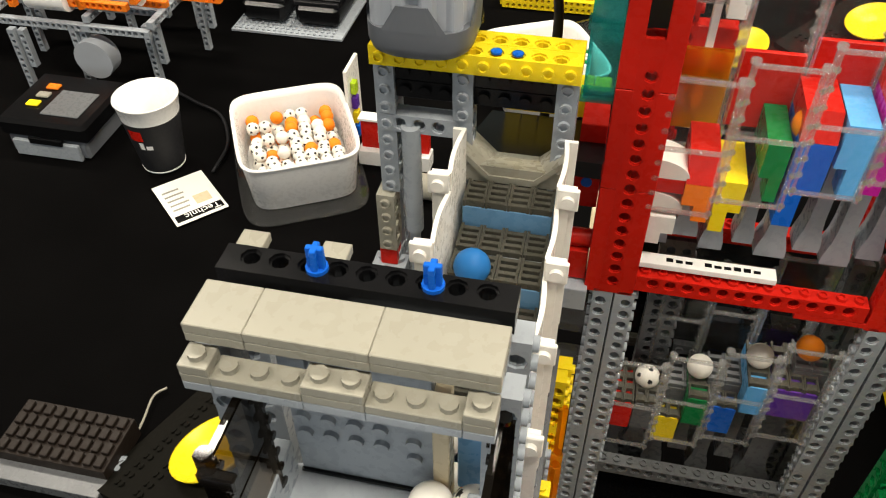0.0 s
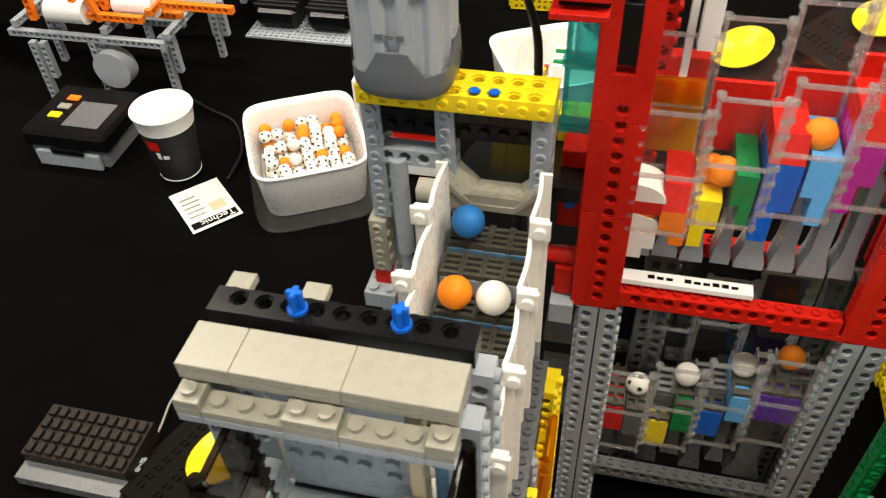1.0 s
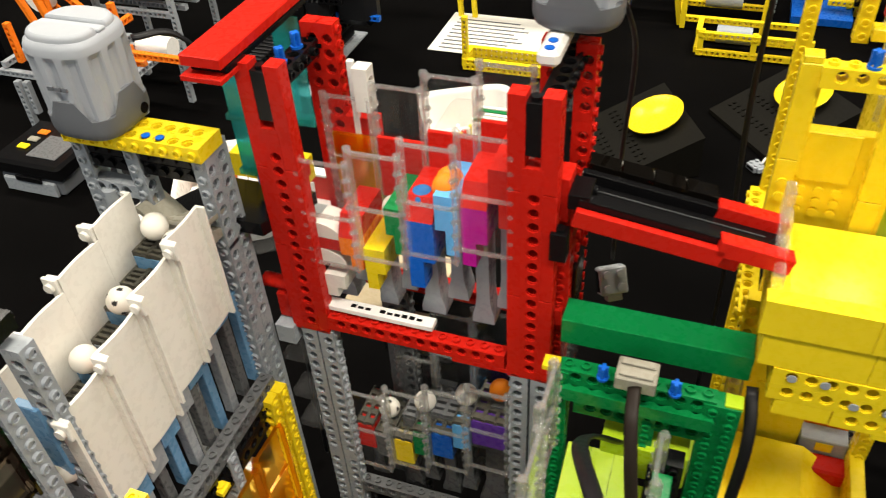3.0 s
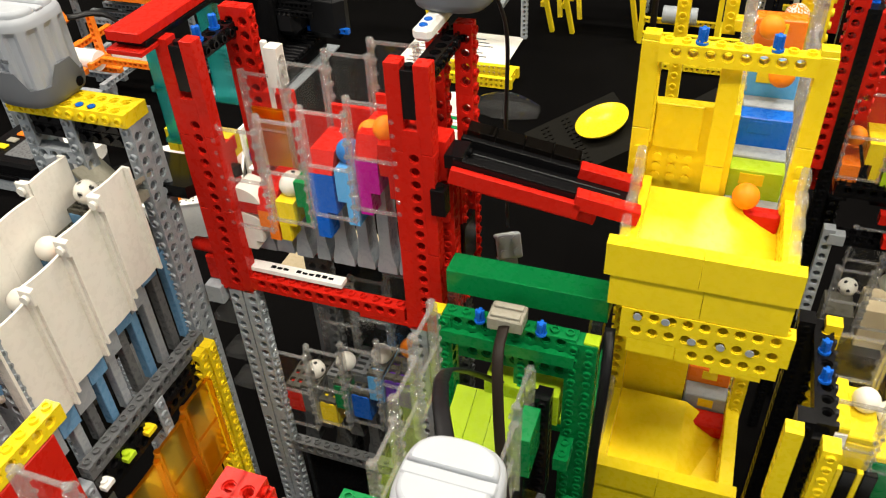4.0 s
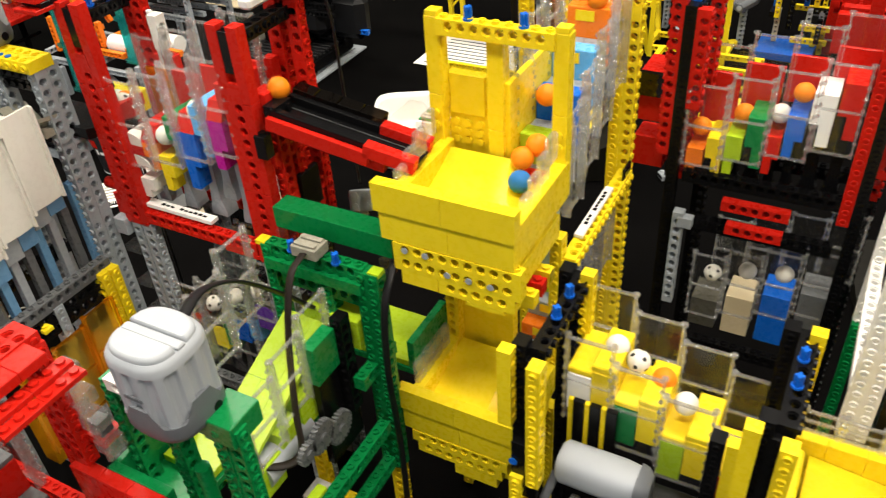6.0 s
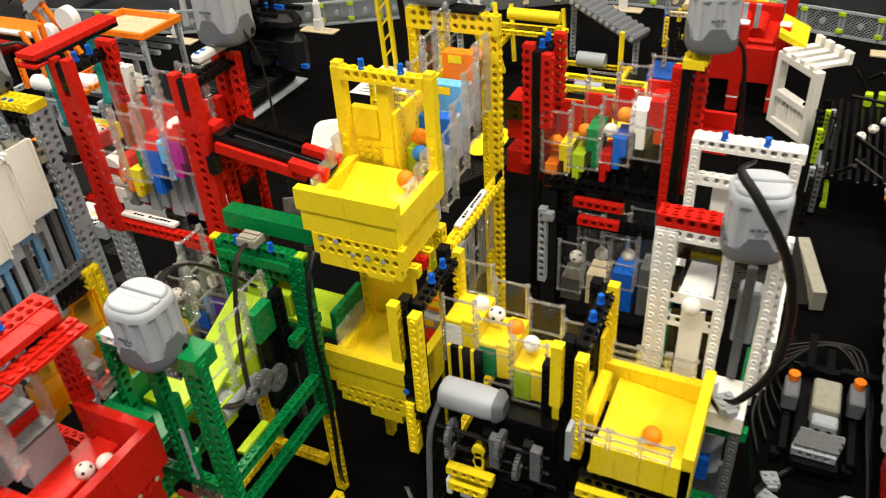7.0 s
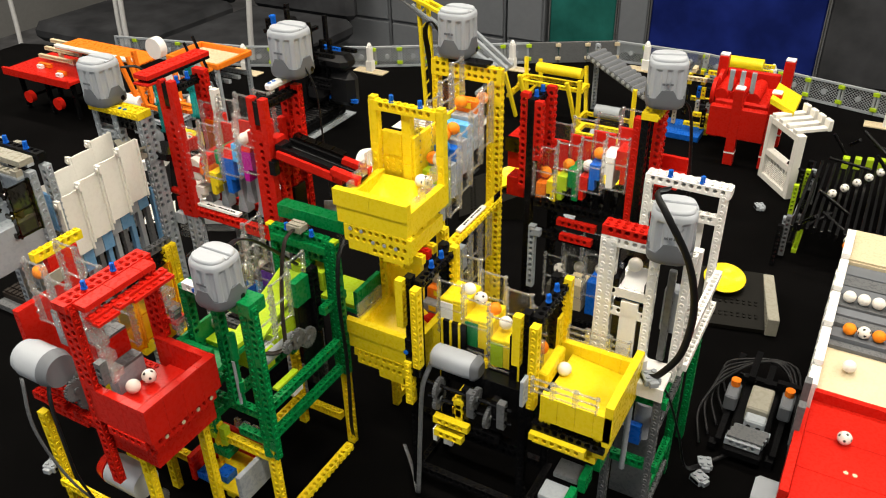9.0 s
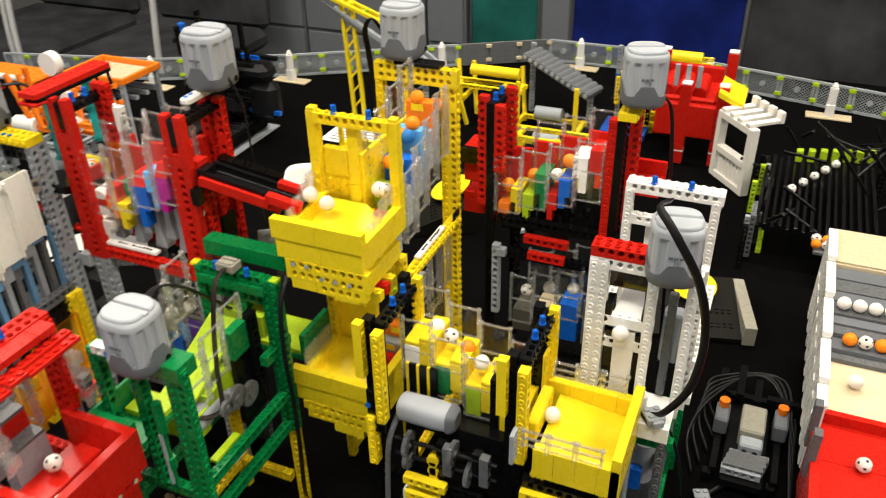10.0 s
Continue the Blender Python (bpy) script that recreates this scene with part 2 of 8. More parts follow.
def g_tech(n, studs=True, h=BH):
    """A beam brick with round holes through its side: along x, holes along y."""
    g = Geo()
    L, W = n * U, U / 2
    hz, R, r, d = h * 0.6 if studs else h * 0.5, 0.0031, 0.0024, 0.0009
    cs = [(math.cos(math.pi * i / 4), math.sin(math.pi * i / 4)) for i in range(8)]
    for y, sgn in ((-W, 1), (W, -1)):
        v, f = [], []
        edge = 0.5 * U
        v += [(0, y, 0), (edge, y, 0), (edge, y, h), (0, y, h), (L - edge, y, 0), (L, y, 0), (L, y, h), (L - edge, y, h)]
        f += [(0, 1, 2, 3), (4, 5, 6, 7)]
        for i in range(n - 1):
            cx = (i + 1) * U
            o = len(v)
            v += [(cx + 4e-3, y, hz), (cx + 4e-3, y, h), (cx, y, h), (cx - 4e-3, y, h), (cx - 4e-3, y, hz), (cx - 4e-3, y, 0), (cx, y, 0), (cx + 4e-3, y, 0)]
            v += [(cx + c * R, y, hz + s * R) for c, s in cs]
            v += [(cx + c * R, y + sgn * d, hz + s * R) for c, s in cs]
            v += [(cx + c * r, y + sgn * d, hz + s * r) for c, s in cs]
            for ring in range(3):
                f += [(o + ring * 8 + j, o + ring * 8 + (j + 1) % 8, o + ring * 8 + 8 + (j + 1) % 8, o + ring * 8 + 8 + j) for j in range(8)]
        if sgn < 0:
            f = [q[::-1] for q in f]
        # the rings of a hole run the other way round than the end pieces
        g.add(v, f)
    for i in range(n - 1):
        cx = (i + 1) * U
        v = [(cx + c * r, -W + d, hz + s * r) for c, s in cs] + [(cx + c * r, W - d, hz + s * r) for c, s in cs]
        g.add(v, [(8 + j, 8 + (j + 1) % 8, (j + 1) % 8, j) for j in range(8)])
    g.add([(0, -W, 0), (L, -W, 0), (L, W, 0), (0, W, 0), (0, -W, h), (L, -W, h), (L, W, h), (0, W, h)], [(0, 3, 2, 1), (4, 5, 6, 7), (0, 4, 7, 3), (1, 2, 6, 5)])
    if studs:
        for i in range(n):
            g.stud((i + 0.5) * U, 0, h, hollow=True)
    return g


def g_brick(n, w=1, h=BH, studs=True):
    g = Geo()
    e = 0.00006
    g.box(e, -w * U / 2 + e, 0, n * U - e, w * U / 2 - e, h, 0.00025)
    if studs:
        for i in range(n):
            for j in range(w):
                g.stud((i + 0.5) * U, (j + 0.5 - w / 2) * U, h)
    return g


def g_slope(n, w, h):
    """A sloped brick: falls along +y."""
    g = Geo()
    L, W = n * U, w * U / 2
    v = [(0, -W, 0), (L, -W, 0), (L, W, 0), (0, W, 0), (0, -W, h), (L, -W, h), (L, W, 0.0015), (0, W, 0.0015)]
    return g.add(v, [(0, 3, 2, 1), (4, 5, 6, 7), (0, 1, 5, 4), (1, 2, 6, 5), (2, 3, 7, 6), (3, 0, 4, 7)])


KINDS = {"tech": "technic_brick", "beam": "technic_beam", "brick": "brick", "plate": "plate", "tile": "tile", "slope": "slope_brick"}


def B(par, col, kind, n, P, run="x", up="z", w=1, h=None):
    """One toy brick of n by w studs. P: the start of its base, at mid-width. run: along its length; up: the way of its studs."""
    r, u = AX[run], AX[up]
    s = u.cross(r)
    H = h or {"tech": BH, "beam": U, "brick": BH, "plate": PH, "tile": PH, "slope": BH}[kind]
    key = (kind, n, w, round(H, 5))
    build = {
        "tech": lambda: g_tech(n, True, H), "beam": lambda: g_tech(n, False, H), "brick": lambda: g_brick(n, w, H),
        "plate": lambda: g_brick(n, w, H), "tile": lambda: g_brick(n, w, H, False), "slope": lambda: g_slope(n, w, H),
    }[kind]
    ob = new(KINDS[kind], cached(key, build, KINDS[kind], col))
    m = Matrix((r, s, u)).transposed().to_4x4()
    m.translation = Vector(P)
    ob.parent = par
    ob.matrix_basis = Matrix.Translation(-par.location) @ m
    return ob


def part(name, geo, par, *mats, label="", at=None):
    ob = new(name, geo.mesh(name, *mats))
    ob.parent = par
    ob.matrix_basis = Matrix.Translation(-par.location) if at is None else at
    if label:
        ob["label"] = label
    return ob


def thing(name, base, label, category, group=""):
    ob = new(name)
    ob.location = base
    ob.empty_display_size = 0.01
    return tagged(ob, label, category, group)


def post(par, col, x, y, z0, z1, face="-y", kind="tech", most=16):
    """An upright of beam bricks whose studs look along face; x, y: its middle."""
    n = max(1, round((z1 - z0) / U))
    back = Vector((x, y, z0)) - AX[face] * (BH if kind == "tech" else U) / 2
    z = z0
    while n > 0:
        k = min(most, n)
        B(par, col, kind, k, (back.x, back.y, z), "z", face)
        z, n = z + k * U, n - k


def rail(par, col, x, y, z, n, run="x", up="z", kind="tech", most=16):
    """A row of beam bricks from x, y, z along run."""
    p = Vector((x, y, z))
    while n > 0:
        k = min(most, n)
        B(par, col, kind, k, p, run, up)
        p, n = p + AX[run] * k * U, n - k


def slab(par, name, col, x0, y0, z0, x1, y1, z1, c=0.0004, label=""):
    ob = part(name, Geo().box(x0, y0, z0, x1, y1, z1, c), par, col, label=label)
    if col in ("edge", "clear"):
        ob.visible_shadow = False
    return ob


def pin(par, x, y, z, col="blue"):
    """A cross axle end that stands out of a collar."""
    def build():
        g = Geo()
        g.cyl((0, 0, 0), "z", 0.0031, 0.0012, 12)
        g.box(-0.0024, -0.0009, 0.001, 0.0024, 0.0009, 0.008, 0.0003).box(-0.0009, -0.0024, 0.001, 0.0009, 0.0024, 0.008, 0.0003)
        return g
    ob = new("axle_pin", cached("pin", build, "axle_pin", col))
    ob.parent = par
    ob.matrix_basis = Matrix.Translation(Vector((x, y, z)) - par.location)
    return ob


def g_panel(w, h):
    """A clear wall panel along x, its sides and lips turned to +y."""
    g = Geo()
    t, d = 0.0011, 0.0058
    g.add([(0.0016, t, 0), (w - 0.0016, t, 0), (w - 0.0016, t, h), (0.0016, t, h)], [(0, 1, 2, 3)])
    for x in (0.0003, w - 0.0017):
        g.box(x, 0, 0, x + 0.0014, d, h, mat=1)
        k = 0.004
        while k < h:
            g.cyl((x + 0.0007, -0.0003, k), "-y", 0.0015, 0.0008, 8, mat=1)
            k += 0.008
        g.cyl((x + 0.0007, d * 0.5, h), "z", 0.0022, 0.0016, 8, mat=1)
    for z in (0, h / 2 - 0.0008, h - 0.0014):
        g.box(0.0018, t, z, w - 0.0018, t + 0.002, z + 0.0014, mat=1)
    return g


def panel(par, x, y, z, w, h, run="x", flip=False, col="clear"):
    m = {("x", False): Matrix.Identity(4), ("x", True): pose(w, 0, 0, 0, 0, 180), ("y", False): pose(0, 0, 0, 0, 0, 90), ("y", True): pose(0, w, 0, 0, 0, -90)}[run, flip]
    ob = new("panel", cached(("panel", round(w, 4), round(h, 4)), lambda: g_panel(w, h), "panel", col, "edge" if col == "clear" else col))
    ob.parent = par
    ob.matrix_basis = Matrix.Translation(Vector((x, y, z)) - par.location) @ m
    ob.visible_shadow = False
    return ob


def superring(a, b, z, k=40, p=4.0, flute=0.0, cx=0.0, cy=0.0):
    out = []
    for i in range(k):
        t = 2 * math.pi * (i + 0.5) / k
        c, s = math.cos(t), math.sin(t)
        q = (abs(c) ** p + abs(s) ** p) ** (-1 / p)
        q *= 1 - flute * max(0.0, min(1.0, 0.5 + 1.2 * math.cos(t * 12)))
        out.append((cx + a * c * q, cy + b * s * q, z))
    return out


def motor_xl(x, y, z, turn=0, label="light grey square toy motor with a dark grey foot"):
    """A large square motor with a fluted housing, standing on its foot."""
    ob = thing("motor", (x, y, z), label, "toy motor", "large motors")
    ob.rotation_euler = (0, 0, radians(turn))

    def house():
        g = Geo()
        w = 0.0197
        g.loft([superring(w, w, zz, 192, 3.1, fl) for zz, fl in ((0.010, 0.085), (0.0125, 0.085), (0.0405, 0.085), (0.0435, 0.0))], cap1=False, smooth=False)
        g.loft([superring(w * k, w * k, zz, 96, 3.1, 0) for zz, k in ((0.0435, 1.0), (0.0465, 0.99), (0.0485, 0.95), (0.0495, 0.88))], cap0=False)
        return g

    def lobe(sy):
        # one half of the top: a D with a rounded rim, the straight side to the middle
        g = Geo()
        def ring(k, z):
            out = []
            for i in range(25):
                q = math.pi * i / 24
                c, s = math.cos(q), math.sin(q)
                e = (abs(c) ** 2.6 + abs(s) ** 2.6) ** (-1 / 2.6)
                out.append((0.0172 * k * c * e, sy * (0.0036 + 0.0136 * k * s * e), z))
            return out if sy > 0 else out[::-1]
        g.loft([ring(1.0, 0.0492), ring(1.0, 0.0508), ring(0.95, 0.0522), ring(0.88, 0.0526)])
        return g

    def bar():
        return Geo().box(-0.0178, -0.0026, 0.0492, 0.0178, 0.0026, 0.0512, 0.0006)

    def foot():
        g = Geo()
        w = 0.0203
        g.loft([superring(w * k, w * k, zz, 96, 3.1, 0) for zz, k in ((0, 0.86), (0.0015, 0.95), (0.005, 1.0), (0.0118, 1.0))])
        for a in range(4):
            q = Matrix.Rotation(a * math.pi / 2, 3, "Z")
            n = 8
            lo, hi = [], []
            for i in range(n + 1):
                u = -1 + 2 * i / n
                for row, z, wide in ((lo, 0.0115, 0.0118), (hi, 0.0215, 0.0058)):
                    x = u * wide
                    y = -w * (1 - (abs(x) / w) ** 3.1) ** (1 / 3.1) - 0.0001
                    row.append(q @ Vector((x, y, z)))
            g.add(lo + hi, [(i, i + 1, n + 2 + i, n + 1 + i) for i in range(n)])
            inn = [q @ (q.transposed() @ p + Vector((0, 0.0022, 0))) for p in hi]
            g.add(hi + inn, [(i, i + 1, n + 2 + i, n + 1 + i) for i in range(n)])
        return g

    def hole(sx):
        return Geo().cyl((0.0199 * sx, 0.007, 0.0065), "x" if sx > 0 else "-x", 0.0028, 0.0006, 14)

    def mark(k):
        return Geo().box(-0.006 + k * 0.004, -0.0202, 0.027, -0.003 + k * 0.004, -0.0193, 0.029)
    for key, nm, fn, mt in (
        ("h", "housing", house, "silver"), ("l", "lobe", lambda: lobe(1), "silver"), ("m", "lobe", lambda: lobe(-1), "silver"), ("b", "top_bar", bar, "silver"), ("f", "foot", foot, "motordark"),
        ("p", "pin_hole", lambda: hole(1), "black"), ("q", "pin_hole", lambda: hole(-1), "black"), ("r", "print_mark", lambda: mark(0), "motordark"), ("s", "print_mark", lambda: mark(1), "motordark"), ("t", "print_mark", lambda: mark(2), "motordark"),
    ):
        p = new(nm, cached("xl" + key, fn, nm, mt))
        p.parent = ob
    return ob


def cord(name, pts, label, rx=0.0026, ry=0.0011, mat="rubber", group="", up=(0, 0, 1)):
    ob = new(name, Geo().tube(pts, rx, ry, 8, up=up).mesh(name, mat))
    return tagged(ob, label, "cable", group)


def g_ball(spots):
    bm = bmesh.new()
    bmesh.ops.create_icosphere(bm, subdivisions=4 if spots else 3, radius=0.007)
    g = Geo()
    bm.verts.ensure_lookup_table()
    gold = (1 + 5 ** 0.5) / 2
    tips = [Vector(p).normalized() for a in (-1, 1) for b in (-gold, gold) for p in ((0, a, b), (a, b, 0), (b, 0, a))]
    rot = Matrix.Rotation(0.5, 3, "X") @ Matrix.Rotation(0.35, 3, "Z")
    g.add([v.co for v in bm.verts], [], 0)
    for f in bm.faces:
        c = f.calc_center_median().normalized()
        near = max(c.dot(rot @ t) for t in tips)
        g.f.append(tuple(v.index for v in f.verts))
        g.m.append(1 if spots and near > 0.980 else 0)
        g.smooth.append(True)
    bm.free()
    return g


BALLS = {
    "soccer": ("white toy football with black patches", True, "ballw"), "white": ("plain white toy ball", True, "ballw"),
    "orange": ("orange toy ball", False, "ballo"), "blue": ("blue toy ball", False, "ballb"),
}


def ball(kind, x, y, z, where, turn=None):
    label, spots, col = BALLS[kind]
    mats = (col, "ballk") if kind == "soccer" else (col,)
    me = cached(("ball", kind == "soccer"), lambda: g_ball(kind == "soccer"), "toy_ball", *mats)
    ob = new("toy_ball", me)
    r = random.Random(int(abs(x * 7919 + y * 104729 + z * 1299709) * 1000))
    ob.matrix_basis = pose(x, y, z, r.uniform(0, 360), r.uniform(0, 360), r.uniform(0, 360))
    return tagged(ob, label + " " + where, "toy ball", "toy balls")


# ---- hall ----
TABLE = 0.75


def hall():
    g = Geo().box(-4.0, -3.0, -0.05, 4.5, 4.6, 0.0)
    tagged(new("floor", g.mesh("floor", "floor")), "dark grey carpet floor of the hall", "floor", kind="structure")
    for nm, b in (("wall_north", (-4, 4.6, 0, 4.5, 4.7, 3.2)), ("wall_south", (-4, -3.1, 0, 4.5, -3.0, 3.2)), ("wall_west", (-4.1, -3, 0, -4.0, 4.6, 3.2)), ("wall_east", (4.5, -3, 0, 4.6, 4.6, 3.2))):
        tagged(new(nm, Geo().box(*b).mesh(nm, "wallpaint")), "plain grey painted hall wall", "wall", kind="structure")
    tagged(new("ceiling", Geo().box(-4.1, -3.1, 3.2, 4.6, 4.7, 3.3).mesh("ceiling", "ceilingpaint")), "plain pale hall ceiling", "ceiling", kind="structure")


def table():
    t = thing("table", (0, 0.3, 0), "long exhibition table covered by a black cloth", "table")
    g = Geo()
    nx, ny = 60, 60
    x0, x1, y0, y1 = -1.5, 1.6, -0.05, 1.86
    knots = ((-1.5, 1.17), (-1.15, 1.27), (-0.76, 1.36), (-0.45, 1.51), (-0.10, 1.71), (0.10, 1.86), (1.6, 1.86))

    def rear(x):
        for (ax, ay), (bx, by) in zip(knots, knots[1:]):
            if x <= bx:
                return ay + (by - ay) * (x - ax) / (bx - ax)
        return knots[-1][1]
    v = []
    for j in range(ny + 1):
        for i in range(nx + 1):
            x = x0 + (x1 - x0) * i / nx
            y = y0 + (rear(x) - y0) * j / ny
            v.append((x, y, TABLE - 0.0012 + 0.0011 * noise.noise((x * 7, y * 5, 0.3)) + 0.0006 * noise.noise((x * 22, y * 3, 4.3))))
    f = [(j * (nx + 1) + i, j * (nx + 1) + i + 1, (j + 1) * (nx + 1) + i + 1, (j + 1) * (nx + 1) + i) for j in range(ny) for i in range(nx)]
    g.add(v, f, 0, True)
    n = 120
    for (ax, ay), (bx, by) in (((x0, y0), (x1, y0)), ((x1, y0), (x1, y1)), *((b, a) for a, b in zip(knots, knots[1:])), ((x0, rear(x0)), (x0, y0))):
        v = []
        dx, dy = bx - ax, by - ay
        l = math.hypot(dx, dy)
        for i in range(n + 1):
            s = i / n
            w = 0.02 * math.sin(s * l * 28) * math.sin(s * math.pi)
            px, py = ax + dx * s, ay + dy * s
            v += [(px, py, TABLE - 0.001), (px + dy / l * (0.012 + w), py - dx / l * (0.012 + w), 0.02)]
        part("cloth_skirt", Geo().add(v, [(2 * i, 2 * i + 1, 2 * i + 3, 2 * i + 2) for i in range(n)], 0, True), t, "cloth")
    part("tablecloth", g, t, "cloth")
    ring = [(x0 + 0.01, y0 + 0.01), (x1 - 0.01, y0 + 0.01), *((max(x0 + 0.01, min(x1 - 0.01, kx)), ky - 0.02) for kx, ky in reversed(knots))]
    g = Geo().loft([[(px, py, z) for px, py in ring] for z in (TABLE - 0.03, TABLE - 0.006)], smooth=False)
    part("tabletop", g, t, "tan")
    for x in (x0 + 0.1, x1 - 0.1):
        for y in (y0 + 0.1, rear(x) - 0.1):
            part("leg", Geo().cyl((x, y, 0), "z", 0.02, TABLE - 0.03, 12), t, "dark")


hall()
table()


# ---- grey lift ----
def step_block(par, x0, x1, y0, y1, z, zlow, front, top="olddark", grille=True, run="y"):
    """A rising step: a coloured block with a slotted top piece."""
    st = part("step", Geo().box(x0, y0, zlow, x1, y1, z - 0.003, 0.0003), par, front)
    g = Geo()
    n = max(1, round((x1 - x0) / U)) if run == "y" else max(1, round((y1 - y0) / U))
    for i in range(n):
        if run == "y":
            a, b = x0 + (x1 - x0) * i / n, x0 + (x1 - x0) * (i + 1) / n
            if grille:
                for k in range(4):
                    c, d = y0 + (y1 - y0) * (k + 0.08) / 4, y0 + (y1 - y0) * (k + 0.62) / 4
                    g.box(a + 0.0006, c, z - 0.003, b - 0.0006, d, z, 0.0002)
                g.box(a + 0.0001, y0, z - 0.003, a + 0.0012, y1, z, 0.0001)
                g.box(b - 0.0012, y0, z - 0.003, b - 0.0001, y1, z, 0.0001)
            else:
                g.box(a + 0.0001, y0, z - 0.003, b - 0.0001, y1, z, 0.0002)
        else:
            a, b = y0 + (y1 - y0) * i / n, y0 + (y1 - y0) * (i + 1) / n
            g.box(x0, a + 0.0001, z - 0.003, x1, b - 0.0001, z, 0.0002)
    tp = new("grille_tile" if grille else "tile", g.mesh("grille_tile", top))
    tp.parent = st
    return st


STEPS = []


def white_panel(par, x, k, out):
    """One white side wall of the lift: a bowed sheet with lips turned outwards, a clip and a stud at its front edge."""
    y1 = 0.297 - 0.0285 * k
    y0, zt, zb = y1 - 0.0285, 1.106 - 0.0078 * k, 1.036 - 0.0085 * k
    n = 8
    bow = [(y0 + 0.0018 + (y1 - y0 - 0.0036) * i / n, 0.0009 * math.sin(math.pi * i / n)) for i in range(n + 1)]
    inner = [(y0, -0.0008)] + [(y, d - 0.0008) for y, d in bow] + [(y1 - 0.0001, -0.0008)]
    outer = [(y1 - 0.0001, 0.0042), (y1 - 0.0017, 0.0042)] + [(y, d + 0.0008) for y, d in reversed(bow)] + [(y0 + 0.0016, 0.0064), (y0, 0.0064)]
    ring = inner + outer
    if out < 0:
        ring = ring[::-1]
    p = part("side_panel", Geo().loft([[(x + out * d, y, z) for y, d in ring] for z in (zb, zt)], smooth=False), par, "cream")
    c = new("clip", Geo().box(min(x - out * 0.0004, x + out * 0.0075), y0 - 0.0022, zt - 0.0085, max(x - out * 0.0004, x + out * 0.0075), y0 - 0.0002, zt + 0.0006, 0.0004).mesh("clip", "cream"))
    c.parent = p
    q = new("stud", Geo().cyl((x + out * 0.0036, y0 - 0.0022, zt - 0.004), "-y", 0.0024, 0.0017, 12).mesh("stud", "cream"))
    q.parent = p


def grey_lift():
    m = thing("grey_ball_lift", (-0.026, 0.25, TABLE), "light grey toy brick ball lift with white side walls", "toy machine", "ball machines")
    # hopper lip
    for x, n in ((-0.068, 2), (-0.052, 4), (-0.020, 4)):
        B(m, "oldgrey", "tile", n, (x, 0.169, 1.1318), w=2)
        B(m, "oldgrey", "plate", n, (x, 0.169, 1.1286), w=2)
    for x, n, up in ((-0.068, 1, 1), (-0.060, 3, 0), (-0.036, 2, 1), (-0.020, 3, 0), (0.004, 1, 1)):
        B(m, "oldgrey", "plate", n, (x, 0.1585, 1.1205 + PH * up))
        B(m, "grey", "plate", n, (x, 0.1585, 1.1173))
        if up:
            B(m, "oldgrey", "plate", n, (x, 0.1585, 1.1205))
    B(m, "grey", "plate", 4, (-0.068, 0.1727, 1.1253))
    B(m, "grey", "plate", 6, (-0.036, 0.1727, 1.1253))
    for x in (-0.047, -0.038):
        B(m, "grey", "tile", 2, (x, 0.1755, 1.1085), "z", "-y")
    rail(m, "black", -0.068, 0.1817, 1.1305, 10, "x", "y")
    pin(m, -0.0412, 0.1865, 1.1345)
    pin(m, -0.0100, 0.1865, 1.1345)
    for x, n in ((-0.068, 1), (-0.044, 1)):
        B(m, "oldgrey", "tile", n, (x, 0.1965, 1.1285))
    # cheeks of the hopper
    for x, f in ((-0.064, "-x"), (0.012, "x")):
        post(m, "grey", x, 0.169, 0.93, 1.118, f)
        post(m, "grey", x, 0.187, 0.93, 1.124, f)
        xw = x + 0.011 if x < 0 else x - 0.002
        panel(m, xw, 0.1375, 1.060, 0.0270, 0.055, "y", x > 0, "smoke")
        for zz in (1.062, 1.084, 1.108):
            slab(m, "hinge", "smoke", xw - 0.004, 0.134, zz, xw + 0.006, 0.1372, zz + 0.005, 0.0006)
    # basin: studded back wall, curved floor, side cheeks
    g = Geo().box(-0.0525, 0.176, 1.052, -0.0085, 0.1795, 1.112, 0.0003)
    for i in range(5):
        for j in range(2):
            g.cyl((-0.0485 + i * U + (0.002 if i > 3 else 0), 0.176, 1.0735 + j * U - (0.004 if i > 3 else 0)), "-y", 0.0024, 0.0017, 14)
    part("back_wall", g, m, "grey")
    g = Geo()
    v = []
    for i in range(13):
        for j in range(2):
            yy = 0.08 + 0.098 * i / 12
            v.append(((-0.058, 0.004)[j], yy, 1.062 - 0.012 * math.sin(i / 12 * math.pi * 0.5)))
    g.add(v, [(2 * i, 2 * i + 1, 2 * i + 3, 2 * i + 2) for i in range(12)], 0, True)
    g.box(-0.058, 0.08, 1.03, 0.004, 0.178, 1.045)
    part("basin", g, m, "grey")
    slab(m, "basin_side", "grey", -0.060, 0.09, 1.03, -0.0535, 0.175, 1.068)
    slab(m, "basin_seam", "black", -0.0525, 0.1748, 1.0512, -0.0085, 0.1759, 1.0524, 0)
    slab(m, "brick", "tan", -0.0080, 0.172, 1.045, -0.0030, 0.1795, 1.105)
    slab(m, "step_front", "sand", -0.0025, 0.1815, 1.045, 0.0105, 0.1855, 1.088)
    slab(m, "basin_side", "grey", 0.004, 0.09, 1.03, 0.010, 0.165, 1.075)
    # step tower
    for k in range(4):
        white_panel(m, 0.0155, k, 1)
        white_panel(m, -0.0235, k, -1)
    for k in range(8):
        y1 = 0.297 - 0.01425 * k
        z = 1.082 - 0.0060 * k - (0.005 if k % 2 else 0)
        st = step_block(m, -0.0215, 0.0135, y1 - 0.0138, y1, z, z - 0.05, "sand" if k % 2 == 0 else "grey")
        STEPS.append((st, -0.012 if k % 2 == 0 else 0.0, 0.0))
